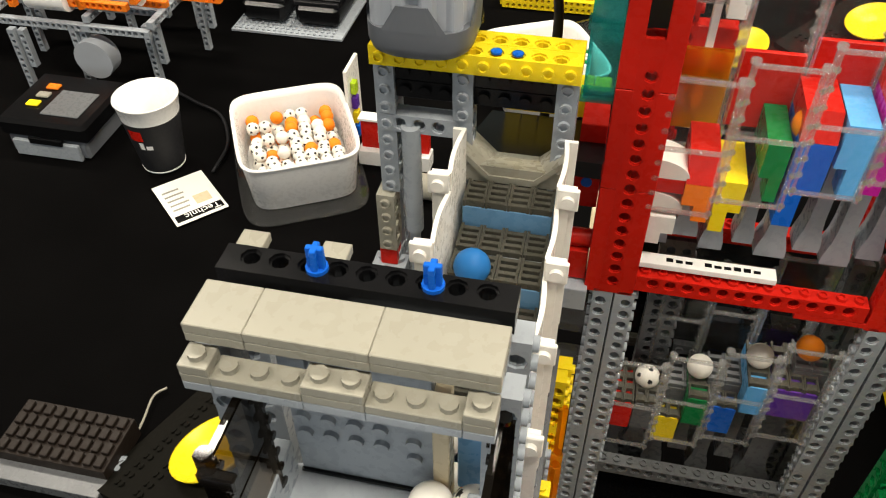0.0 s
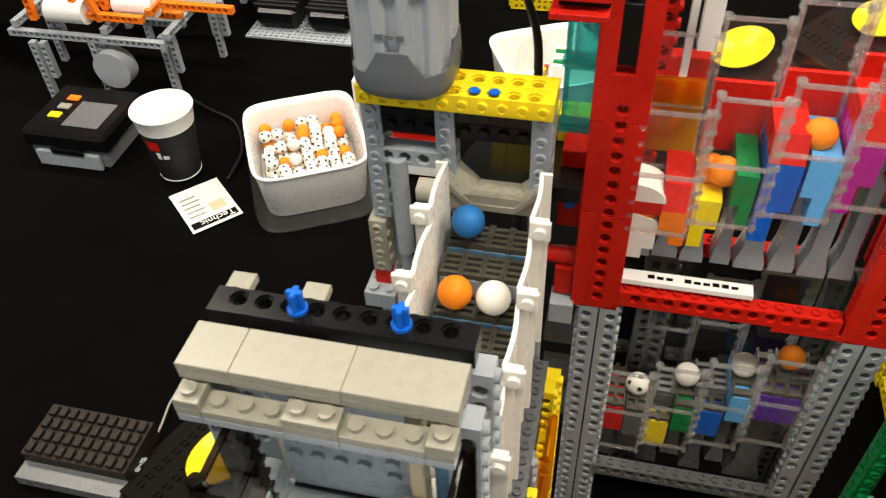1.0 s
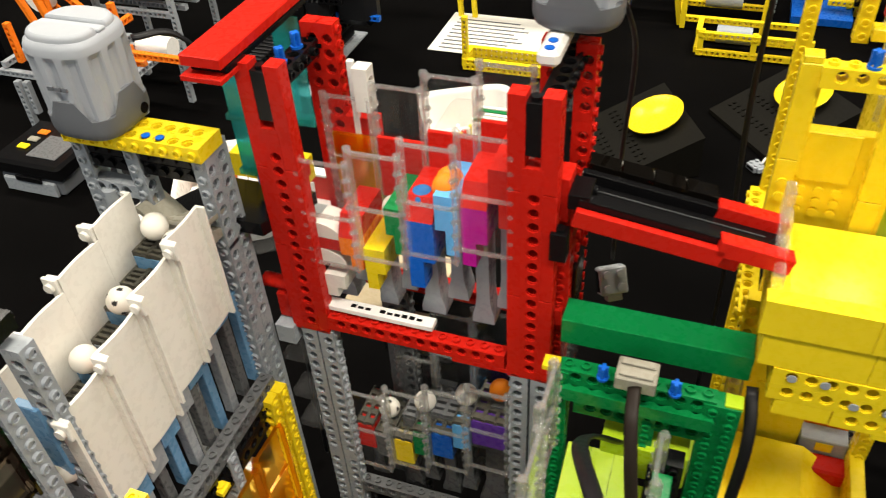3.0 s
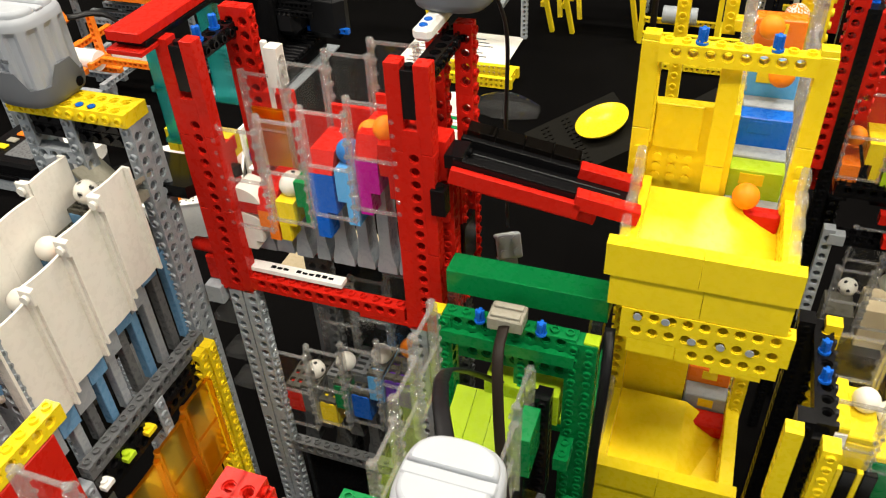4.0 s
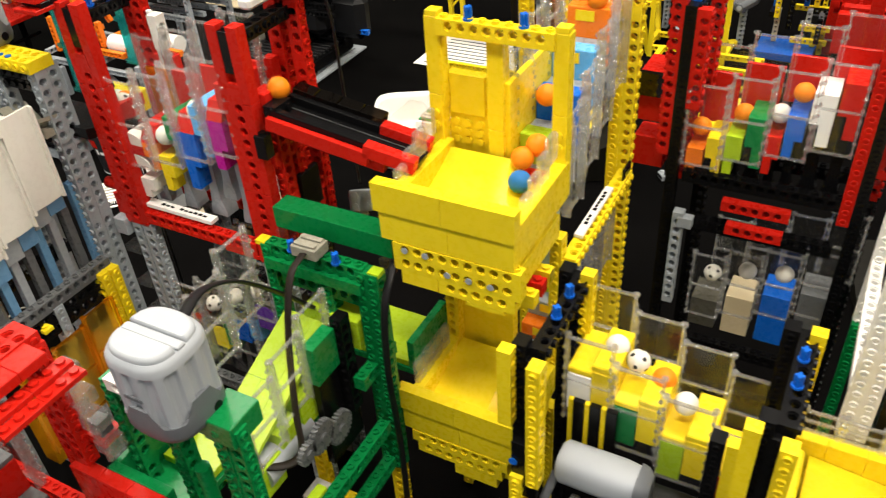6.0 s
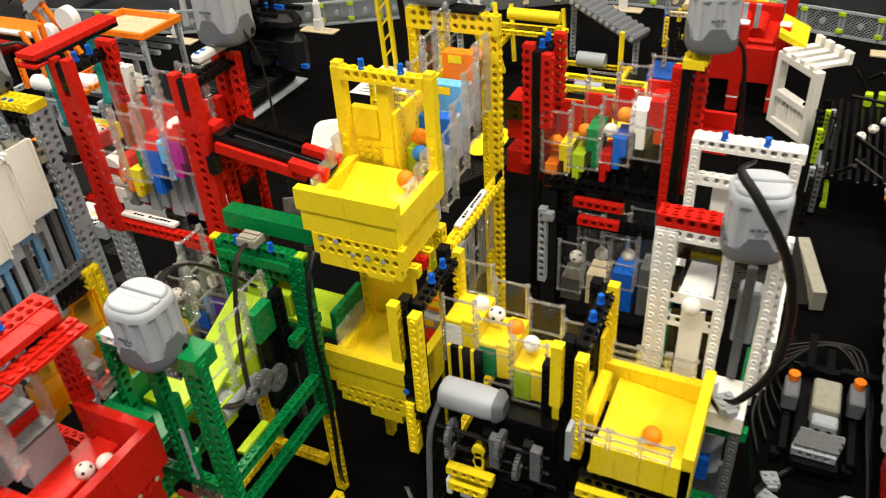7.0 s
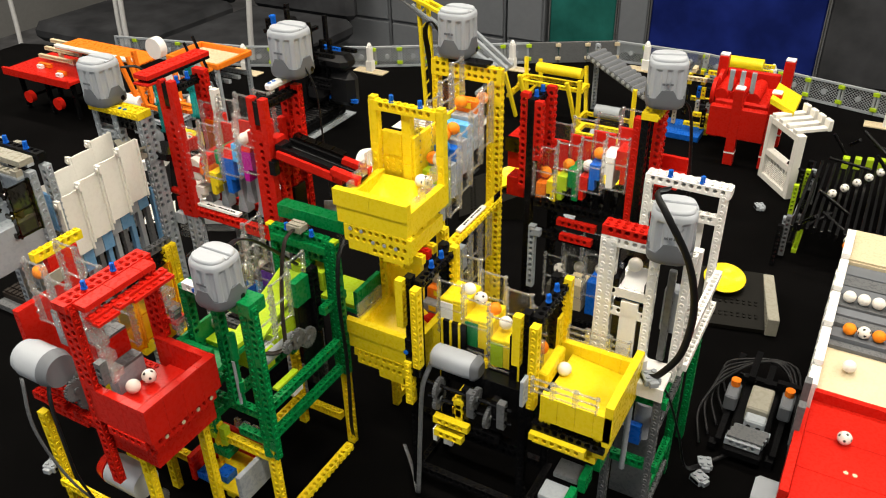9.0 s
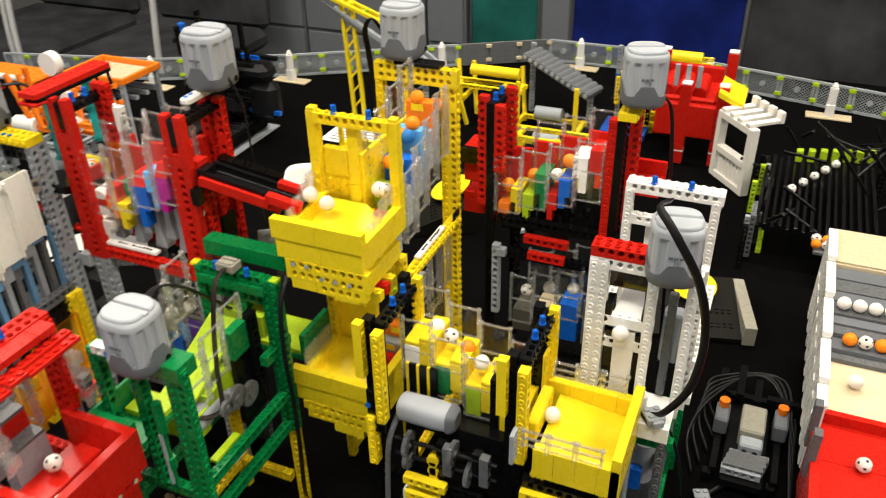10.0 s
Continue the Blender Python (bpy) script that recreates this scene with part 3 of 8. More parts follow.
    # portal
    for x in (-0.0580, -0.0267, 0.0130):
        post(m, "grey", x, 0.3138, 1.0675 if x > -0.05 else 1.0595, 1.1235, "-y")
    post(m, "oldgrey", -0.0600, 0.3100, 1.0275, 1.0595, "-y")
    B(m, "red", "brick", 1, (-0.0645, 0.3100, 1.0175))
    B(m, "grey", "brick", 2, (-0.0685, 0.306, 1.0079), w=2)
    for x in (-0.0600, 0.0130):
        post(m, "grey", x, 0.3236, TABLE, 1.1235, "-y")
        post(m, "grey", x, 0.3138, TABLE, 1.020 if x < 0 else 1.0675, "-y")
    rail(m, "yellow", -0.0625, 0.3156, 1.1276, 10, "x", "-y")
    rail(m, "yellow", -0.0625, 0.3254, 1.1276, 10, "x", "-y")
    for x, n in ((-0.0540, 3), (-0.0227, 4)):
        for zz in (1.1193, 1.1113):
            B(m, "black", "brick", n, (x, 0.3205, zz), "x", "-y")
    for x in (-0.0145, -0.0065):
        part("pin_end", Geo().cyl((x, 0.3108, 1.1312), "z", 0.0022, 0.0008, 10), m, "blue")
    # chute behind the steps
    B(m, "oldgrey", "slope", 5, (-0.0245, 0.309, 1.078), "x", w=2, h=0.008)
    g = Geo()
    for i in range(3):
        w = (-0.026, -0.014, 0.004, 0.016)[i : i + 2]
        h0 = (0.012, 0.0, 0.0, 0.012)
        z0, z1 = 1.082 + h0[i], 1.082 + h0[i + 1]
        g.add([(w[0], 0.300, z0), (w[1], 0.300, z1), (w[1], 0.322, z1 - 0.004), (w[0], 0.322, z0 - 0.004), (w[0], 0.300, z0 - 0.003), (w[1], 0.300, z1 - 0.003), (w[1], 0.322, z1 - 0.007), (w[0], 0.322, z0 - 0.007)], [(0, 1, 2, 3), (4, 7, 6, 5), (0, 4, 5, 1), (1, 5, 6, 2), (2, 6, 7, 3), (3, 7, 4, 0)])
    part("chute", g, m, "oldgrey")
    g = Geo().add([(-0.03, 0.322, 1.078), (0.03, 0.322, 1.078), (0.036, 0.37, 1.066), (-0.024, 0.37, 1.066), (-0.03, 0.322, 1.07), (0.03, 0.322, 1.07), (0.036, 0.37, 1.058), (-0.024, 0.37, 1.058)], [(0, 1, 2, 3), (4, 7, 6, 5), (0, 4, 5, 1), (1, 5, 6, 2), (2, 6, 7, 3), (3, 7, 4, 0)])
    part("chute_floor", g, m, "black")
    for i in range(6):
        slab(m, "tile", "yellow", -0.018 + i * U, 0.372, 1.066, -0.0105 + i * U, 0.384, 1.082)
    # drive shaft on the far side
    g = Geo().cyl((-0.048, 0.309, 1.04), "z", 0.004, 0.055, 14).cyl((-0.048, 0.309, 1.0), "z", 0.0025, 0.04, 10)
    part("drive_shaft", g, m, "grey")
    B(m, "grey", "beam", 4, (-0.0605, 0.3125, 1.092), "x")
    # works below the white walls
    rail(m, "dark", 0.0195, 0.195, 0.965, 14, "y")
    rail(m, "black", 0.0195, 0.195, 0.945, 14, "y")
    rail(m, "black", 0.0195, 0.195, 0.955, 14, "y")
    rail(m, "black", -0.0275, 0.175, 0.965, 17, "y")
    for k in range(9):
        y = 0.205 + 0.0125 * k
        zt = 1.022 + 0.002 * k
        part("push_rod", Geo().box(0.006, y, 0.968, 0.012, y + 0.006, zt, 0.0004), m, ("grey", "dark", "sand")[k % 3])
    for y in (0.19, 0.255):
        post(m, "grey", 0.0195, y, TABLE, 0.965, "x")
        post(m, "grey", -0.0645, y, TABLE, 0.99, "-x")
    # amber side
    post(m, "yellow", 0.0255, 0.3045, 0.80, 0.970, "x")
    post(m, "yellow", 0.0240, 0.2960, 0.80, 0.968, "x")
    for k in range(3):
        panel(m, 0.026, 0.205 + k * 0.03, 0.86 + 0.006 * k, 0.029, 0.075, "y", True, "amber")
        slab(m, "brick", ("amber", "yellow", "amber")[k], 0.004, 0.207 + k * 0.03, 0.84, 0.020, 0.230 + k * 0.03, 0.89 + k * 0.01)
    for k in range(3):
        B(m, ("white", "lime", "yellow")[k], "plate", 2, (0.012, 0.200 + 0.02 * k, 0.955))
    return m


grey_lift()
motor_xl(-0.0425, 0.3170, 1.1317, 0)


# ---- red lift ----
def bars(par, x, y, z, n, run="x", wide=0.0032, tall=0.0026, gap=0.0044, col="black"):
    """Unreadable small print: plain bars on a face that looks up."""
    g = Geo()
    for i in range(n):
        a = i * gap
        k = tall * (1.0, 0.75, 0.75, 0.0, 1.0, 0.7, 0.75, 1.0)[i % 8]
        if k:
            if run == "x":
                g.box(x + a, y - tall / 2, z, x + a + wide, y - tall / 2 + k, z + 0.0001)
            else:
                g.box(x - tall / 2, y + a, z, x - tall / 2 + k, y + a + wide, z + 0.0001)
    part("print", g, par, col)


def g_rod(w, h, d):
    """A push rod: a narrow stem that flares into a wide foot; x across, from z = 0 up to h."""
    half = [(0.50, 0.0), (0.50, 0.004), (0.44, 0.008), (0.34, 0.013), (0.29, 0.020), (0.27, h)]
    ring = [(-a * w, z) for a, z in half] + [(a * w, z) for a, z in reversed(half)]
    return Geo().loft([[(a, y, z) for a, z in ring[::-1]] for y in (-d / 2, d / 2)], smooth=False)


def coloured_steps(par, spec, y0, y1, zrod, run="x", phase=0.0, caps=(), rod="grey"):
    """Coloured steps on grey push rods. spec: (x0, x1, z0, z1, colour); each step is a wide block over a narrow one; caps: the steps with a red slope on top."""
    ym = (y0 + y1) / 2
    for i, (a, b, z0, z1, col) in enumerate(spec):
        w, zm = b - a, z0 + (z1 - z0) * 0.42
        lo = (a + 0.0002, a + w * 0.56) if i % 2 == 0 else (a + w * 0.44, b - 0.0002)
        g = Geo()
        ring = [(a, zm), (lo[0], zm), (lo[0], z0), (lo[1], z0), (lo[1], zm), (b, zm), (b, z1), (a, z1)]
        g.loft([[(x, y, z) for x, z in ring] for y in (y1, y0)], smooth=False)
        st = part("step", g, par, col)
        zb = zrod - 0.006
        r = new("push_rod", g_rod(w - 0.0006, zm - zb - 0.0004, 0.012).mesh("push_rod", rod))
        r.parent = st
        r.matrix_basis = Matrix.Translation((a + w / 2, ym + 0.002, zb))
        if i in caps:
            h = 0.012
            g = Geo().add([(a, y0, z1 + 0.0002), (b, y0, z1 + 0.0002), (b, y1, z1 + 0.0002), (a, y1, z1 + 0.0002), (a, y0 + 0.006, z1 + h), (b, y0 + 0.006, z1 + h), (b, y1, z1 + h), (a, y1, z1 + h)], [(0, 3, 2, 1), (4, 5, 6, 7), (0, 1, 5, 4), (1, 2, 6, 5), (2, 3, 7, 6), (3, 0, 4, 7)])
            c = new("slope_cap", g.mesh("slope_cap", "red"))
            c.parent = st
        STEPS.append((st, 0.009 * (1 if i % 2 else -1), phase))


def red_lift():
    m = thing("red_ball_lift", (0.106, 0.35, TABLE), "red toy brick ball lift with clear stepped walls on grey legs", "toy machine", "ball machines")
    # front uprights
    for x in (0.0345, 0.0500):
        for z0, z1 in ((0.996, 1.060), (1.0602, 1.110), (1.1102, 1.1665)):
            slab(m, "brick", "red", x - 0.004, 0.3290, z0, x + 0.004, 0.3375, z1, 0.0003)
    for x in (0.1635, 0.1785):
        for z0, z1 in ((0.996, 1.056), (1.0562, 1.120), (1.1202, 1.1685)):
            slab(m, "brick", "red", x - 0.004, 0.3290, z0, x + 0.004, 0.3375, z1, 0.0003)
    for x in (0.0423, 0.171):
        post(m, "red", x, 0.3328, 0.997, 1.133, "x")
    post(m, "red", 0.1836, 0.3455, 0.997, 1.109, "-y")
    for x, zt in ((0.0423, 1.163), (0.171, 1.165)):
        B(m, "black", "brick", 1, (x - 0.004, 0.3335, zt - 0.026), h=0.026)
    B(m, "black", "brick", 1, (0.180, 0.331, 1.085), h=0.016)
    # rear uprights
    for x, y in ((0.0480, 0.3760), (0.0560, 0.3760), (0.166, 0.3840), (0.182, 0.3840)):
        post(m, "red", x, y, 1.0, 1.165 if x < 0.1 else 1.172, "x")
    post(m, "red", 0.182, 0.360, 1.0, 1.104, "x")
    slab(m, "brick", "red", 0.060, 0.372, 1.098, 0.078, 0.380, 1.118)
    slab(m, "brick", "red", 0.158, 0.3725, 1.08, 0.166, 0.380, 1.13)
    # top beams, roof bar and teal windows
    rail(m, "black", 0.0423, 0.330, 1.1560, 7, "y", "x")
    pin(m, 0.0423 + 0.004, 0.345, 1.1600)
    pin(m, 0.0423 + 0.004, 0.361, 1.1600)
    g = Geo().box(0.0130, 0.316, 1.169, 0.034, 0.412, 1.1745, 0.0005)
    part("roof_bar", g, m, "red")
    slab(m, "plate", "black", 0.0150, 0.320, 1.1655, 0.034, 0.412, 1.1688)
    slab(m, "plate", "red", 0.0125, 0.314, 1.1625, 0.034, 0.330, 1.1653)
    for y in (0.335, 0.385):
        for z in (1.100, 1.132):
            g = Geo().box(0.018, y, z, 0.034, y + 0.0012, z + 0.031).box(0.017, y - 0.002, z, 0.035, y + 0.006, z + 0.003).box(0.018, y, z, 0.0192, y + 0.014, z + 0.031)
            part("window", g, m, "teal")
    rail(m, "black", 0.171, 0.330, 1.1600, 8, "y", "x")
    g = Geo().box(0.1655, 0.352, 1.169, 0.1755, 0.402, 1.1765, 0.002)
    part("white_bar", g, m, "white")
    for y in (0.356, 0.363):
        part("pin_end", Geo().cyl((0.1705, y, 1.1764), "z", 0.0022, 0.0006, 10), m, "blue")
    # lower beam and name tile
    rail(m, "red", 0.054, 0.3330, 1.0005, 13)
    rail(m, "red", 0.054, 0.3760, 1.0005, 13)
    B(m, "red", "plate", 4, (0.128, 0.333, 0.9970))
    B(m, "white", "tile", 8, (0.0524, 0.3365, 1.0130))
    bars(m, 0.0665, 0.3365, 1.0163, 10)
    # clear stepped walls
    for k in range(4):
        panel(m, 0.0515 + 0.0277 * k, 0.3300, 1.049 + 0.0092 * k, 0.0275, 0.067)
        panel(m, 0.0515 + 0.0277 * k, 0.3700, 1.060 + 0.0092 * k, 0.0275, 0.072, flip=True)
    # coloured steps
    spec = [(0.054, 0.066, 1.030, 1.046, "cream"), (0.0665, 0.079, 1.040, 1.060, "orange"), (0.0800, 0.0915, 1.042, 1.070, "yellow"), (0.0945, 0.104, 1.056, 1.085, "green"), (0.1055, 0.120, 1.050, 1.094, "blue"), (0.1215, 0.1335, 1.062, 1.098, "azure"), (0.135, 0.148, 1.072, 1.108, "magenta"), (0.149, 0.160, 1.085, 1.118, "red")]
    coloured_steps(m, spec, 0.335, 0.366, 1.027, phase=0.2, caps=(1, 4, 6))
    for z in (1.0465, 1.0640):
        n = 8
        ring = [(0.0535, z)] + [(0.0535 + 0.0145 * math.sin(math.pi / 2 * i / n), z + 0.0095 * math.cos(math.pi / 2 * i / n)) for i in range(n + 1)]
        part("curved_slope", Geo().loft([[(x, y, q) for x, q in ring] for y in (0.336, 0.352)], smooth=False), m, "cream")
    slab(m, "plate", "red", 0.0535, 0.336, 1.0562, 0.0665, 0.352, 1.0638)
    slab(m, "wall", "amber", 0.054, 0.3675, 1.070, 0.078, 0.3695, 1.110)
    for x0, x1, z0, z1 in ((0.080, 0.106, 1.075, 1.112), (0.108, 0.134, 1.085, 1.120), (0.136, 0.160, 1.10, 1.130)):
        slab(m, "wall", "red", x0, 0.3660, z0, x1, 0.3685, z1)
    part("white_rod", Geo().box(0.0655, 0.3715, 1.08, 0.069, 0.3745, 1.150, 0.0004), m, "white")
    B(m, "cream", "beam", 3, (0.0745, 0.3745, 1.125), "z", "-y")
    # link to the grey lift
    slab(m, "brick", "red", 0.019, 0.345, 1.035, 0.0305, 0.375, 1.072)
    slab(m, "brick", "red", 0.019, 0.3445, 1.072, 0.0305, 0.378, 1.0816)
    slab(m, "brick", "red", 0.021, 0.332, 1.0, 0.0302, 0.350, 1.018)
    part("axle", Geo().cyl((0.012, 0.338, 1.022), "x", 0.0045, 0.022, 14), m, "red")
    part("pin_end", Geo().cyl((0.0245, 0.3448, 1.05), "-y", 0.0026, 0.0008, 12), m, "blue")
    slab(m, "brick", "grey", 0.020, 0.325, 0.985, 0.032, 0.338, 0.999)
    # right flank
    rail(m, "red", 0.182, 0.336, 1.075, 6, "y")
    rail(m, "red", 0.182, 0.336, 1.035, 6, "y")
    slab(m, "brick", "red", 0.175, 0.341, 1.000, 0.186, 0.378, 1.034)
    slab(m, "brick", "black", 0.1855, 0.352, 1.03, 0.1895, 0.372, 1.06)
    B(m, "black", "brick", 2, (0.186, 0.334, 1.115), "y", "x")
    slab(m, "brick", "red", 0.175, 0.338, 1.100, 0.186, 0.352, 1.124)
    # grey legs; rear ones and rails take dark grey to imitate shade
    for x, y in ((0.0400, 0.3330), (0.0505, 0.3330), (0.1665, 0.3330), (0.1775, 0.3330), (0.072, 0.3760), (0.080, 0.3760), (0.166, 0.3760), (0.178, 0.3760)):
        post(m, "grey" if y < 0.35 else "dark", x, y, TABLE, 0.996, "-x" if x in (0.0400, 0.1665) else "x")
    rail(m, "dark", 0.054, 0.333, 0.84, 14)
    rail(m, "dark", 0.054, 0.376, 0.83, 14)
    slab(m, "floor_plate", "tan", 0.030, 0.385, 0.955, 0.090, 0.45, 0.962)
    # lower clear walls and steps
    for k in range(4):
        panel(m, 0.0540 + 0.0265 * k, 0.3300, 0.869 + 0.0098 * k, 0.0263, 0.074)
        panel(m, 0.0740 + 0.0265 * k, 0.3720, 0.905 + 0.0098 * k, 0.0263, 0.074, flip=True)
    low = [(0.056, 0.068, 0.865, 0.915, "red"), (0.0685, 0.081, 0.862, 0.90, "dark"), (0.0815, 0.0945, 0.870, 0.908, "yellow"), (0.0955, 0.107, 0.872, 0.912, "green"), (0.1085, 0.122, 0.88, 0.925, "blue"), (0.123, 0.134, 0.892, 0.930, "azure"), (0.1355, 0.158, 0.90, 0.948, "purple")]
    for i, (a, b, z0, z1, col) in enumerate(low):
        st = step_block(m, a, b, 0.335, 0.366, z1, z1 - 0.026, col)
        r = new("push_rod", g_rod(b - a - 0.0006, z1 - 0.0264 - 0.844, 0.012).mesh("push_rod", "dark"))
        r.parent = st
        r.matrix_basis = Matrix.Translation(((a + b) / 2, 0.3525, 0.844))
        STEPS.append((st, 0.009 * (1 if i % 2 else -1), 0.6))
    for k in range(4):
        step_block(m, 0.085 + 0.02 * k, 0.103 + 0.02 * k, 0.345, 0.365, 0.915 + 0.01 * k, 0.90, "dark", "dark")
    for k in range(7):
        for j in range(3):
            B(m, ("black", "olddark", "black", "dark")[(k * 3 + j * 5) % 4], "brick", 2, (0.058 + 0.0162 * k, 0.392 + 0.004 * ((k + j) % 2), 0.862 + 0.034 * j), "x", "-y", h=0.008)
    # black sheet added to stand for the shade behind the lower steps
    slab(m, "rear_plate", "black", 0.056, 0.3925, 0.80, 0.172, 0.396, 0.985)
    slab(m, "base_wall", "black", 0.058, 0.337, 0.765, 0.160, 0.345, 0.838)
    for z in (0.93, 0.90, 0.965):
        slab(m, "hinge_plate", "clear", 0.018, 0.328, z, 0.034, 0.345, z + 0.006)
    return m


def ramp():
    m = thing("ball_ramp", (0.235, 0.352, TABLE), "red and black sloping ball ramp between two toy lifts", "ball ramp")
    # falls along +x
    a, b = Vector((0.189, 0.346, 1.1150)), Vector((0.282, 0.358, 1.0930))
    w = (b - a).normalized()
    s = Vector((-w.y, w.x, 0)).normalized()
    n = w.cross(s) * -1 if w.cross(s).z < 0 else w.cross(s)
    rot = Matrix((w, s, n)).transposed().to_4x4()
    rot.translation = a - Vector(m.location)
    L = (b - a).length

    def piece(nm, col, *bx):
        part(nm, Geo().box(*bx, 0.0004), m, col, at=rot)
    piece("channel", "black", 0, -0.0085, -0.006, L, 0.0085, -0.002)
    for sg in (-1, 1):
        y0, y1 = sorted((sg * 0.0085, sg * 0.0125))
        piece("kerb", "black", 0, y0, -0.006, L * 0.66, y1, 0.003)
        y0, y1 = sorted((sg * 0.0126, sg * 0.0166))
        piece("side_rail", "red", 0, y0 if sg < 0 else y0, -0.010, L * 0.70, y1, -0.001 if sg < 0 else -0.004)
        piece("tile", "red", L * 0.66, sorted((sg * 0.0085, sg * 0.0166))[0], -0.0045, L, sorted((sg * 0.0085, sg * 0.0166))[1], 0.004)
    for k in range(4):
        piece("tile", "smoke", L * (0.02 + 0.16 * k), 0.0125, -0.001, L * (0.175 + 0.16 * k), 0.0225, 0.006)
    for sg in (-1, 1):
        y0, y1 = sorted((sg * 0.003, sg * 0.0036))
        piece("line", "dark", 0.004, y0, -0.0019, L * 0.9, y1, -0.0014)
    g = Geo().box(0.10 * L, -0.012, -0.014, L * 0.8, 0.012, -0.0062, 0.0004)
    part("underside", g, m, "red", at=rot)
    return m


red_lift()
motor_xl(0.1765, 0.389, 1.1768, 0)
ramp()


# ---- yellow tower ----
def basket(par, col, x0, x1, y0, y1, zb, zt, wall=U, open_back=False):
    """A ball basket of smooth bricks: front wall in two courses, side walls, floor with fall."""
    h = (zt - zb) / 2
    n = max(2, round((x1 - x0) / 0.040))
    for c in range(2):
        for i in range(n):
            a, b = x0 + (x1 - x0) * i / n, x0 + (x1 - x0) * (i + 1) / n
            if c == 0:
                a, b = a + 0.003, b + (0.003 if i < n - 1 else -0.001)
            slab(par, "brick", col, a + 0.0001, y0 + (0.001 if c == 0 else 0), zb + h * c, b - 0.0001, y0 + wall, zb + h * (c + 1) - 0.0001, 0.00015)
    for x in (x0 + 0.003, x1 - 0.001 - wall):
        slab(par, "brick", col, x, y0 + wall + 0.0001, zb, x + wall, y1, zt - 0.012)


def yellow_tower():
    m = thing("yellow_ball_tower", (0.318, 0.42, TABLE), "tall yellow toy brick ball tower with two baskets and clear sides", "toy machine", "ball machines")
    basket(m, "yellow", 0.2735, 0.3610, 0.3110, 0.392, 1.0620, 1.0995)
    # floor of the upper basket
    g = Geo()
    v = []
    for i in range(9):
        y = 0.319 + 0.068 * i / 8
        z = 1.068 + 0.016 * max(0, (i - 2) / 6) ** 1.5
        v += [(0.282, y, z), (0.3255, y, z), (0.353, y, 1.066)]
    g.add(v, [(3 * i + j, 3 * i + j + 1, 3 * i + j + 4, 3 * i + j + 3) for i in range(8) for j in (0, 1)], 0, True)
    part("basket_floor", g, m, "yellow")
    slab(m, "sill", "red", 0.3225, 0.384, 1.066, 0.352, 0.392, 1.0785, 0.0015)
    # underside courses
    rail(m, "yellow", 0.2840, 0.3155, 1.0520, 10)
    rail(m, "yellow", 0.2840, 0.3155, 1.0423, 10)
    B(m, "yellow", "brick", 3, (0.288, 0.3155, 1.0327))
    B(m, "yellow", "tech", 6, (0.3125, 0.3155, 1.0327))
    B(m, "yellow", "plate", 3, (0.330, 0.3155, 1.0295))
    for i in range(3):
        rail(m, "yellow", 0.2880 + i * 0.001, 0.324 + 0.016 * i, 1.0520 - 0.0 * i, 8, "x")
    slab(m, "brick", "yellow", 0.285, 0.32, 1.035, 0.357, 0.388, 1.052)
    for k in range(5):
        part("pin_end", Geo().cyl((0.292 + 0.0135 * k, 0.3114, 1.0575 if k < 2 else 1.048), "-y", 0.0021, 0.0007, 10), m, "grey")
    # clear guards of the basket
    for k in range(4):
        z = 1.088 + 0.006 * k
        for x in (0.2765, 0.3545):
            slab(m, "guard", "edge", x, 0.330 + 0.012 * k, z - 0.008, x + 0.0045, 0.341 + 0.012 * k, z + 0.009, 0.001)
    # portal
    for x in (0.2755, 0.3550):
        for z0, z1 in ((1.062, 1.085), (1.0852, 1.118), (1.1182, 1.166)):
            slab(m, "brick", "yellow", x - 0.0045, 0.3875, z0, x + 0.0045, 0.3965, z1, 0.0003)
        for z in (1.098, 1.106):
            part("stud", Geo().cyl((x, 0.3875, z), "-y", 0.0024, 0.0015, 10), m, "yellow")
    for z0, z1 in ((1.068, 1.10), (1.1002, 1.158)):
        slab(m, "brick", "yellow", 0.3095, 0.3890, z0, 0.3195, 0.3985, z1, 0.0003)
    slab(m, "brick", "yellow", 0.2797, 0.3880, 1.110, 0.2812, 0.396, 1.158)
    rail(m, "yellow", 0.2795, 0.3895, 1.1565, 9)
    B(m, "yellow", "tile", 1, (0.2715, 0.392, 1.166))
    B(m, "yellow", "tile", 1, (0.351, 0.392, 1.166))
    pin(m, 0.2988, 0.3895, 1.1662)
    pin(m, 0.3324, 0.3895, 1.1662)
    # studded wall left of the steps
    g = Geo().box(0.2800, 0.396, 1.068, 0.3115, 0.402, 1.130, 0.0003)
    for i in range(3):
        for j in range(3):
            g.cyl((0.285 + i * U, 0.396, 1.086 + j * 0.006), "-y", 0.0024, 0.0015, 10)
    part("rear_wall", g, m, "yellow")
    slab(m, "rear_tile", "yellow", 0.2815, 0.3945, 1.104, 0.3050, 0.3958, 1.130)
    slab(m, "fill", "yellow", 0.319, 0.392, 1.07, 0.3225, 0.500, 1.13)
    # steps
    cols = ("grey", "lime", "grey", "blue", "grey", "azure", "grey", "orange")
    for k in range(8):
        y0 = 0.3925 + 0.0128 * k
        z = 1.078 + 0.0088 * k
        st = part("step", Geo().box(0.3228, y0, z - 0.04, 0.3508, y0 + 0.0124, z, 0.0006), m, cols[k])
        if k % 2:
            e = Geo().box(0.3285, y0 - 0.0004, z - 0.009, 0.341, y0 + 0.0001, z - 0.002, 0.0001)
            t = new("emblem", e.mesh("emblem", "yellow" if k != 3 else "blue"))
            t.parent = st
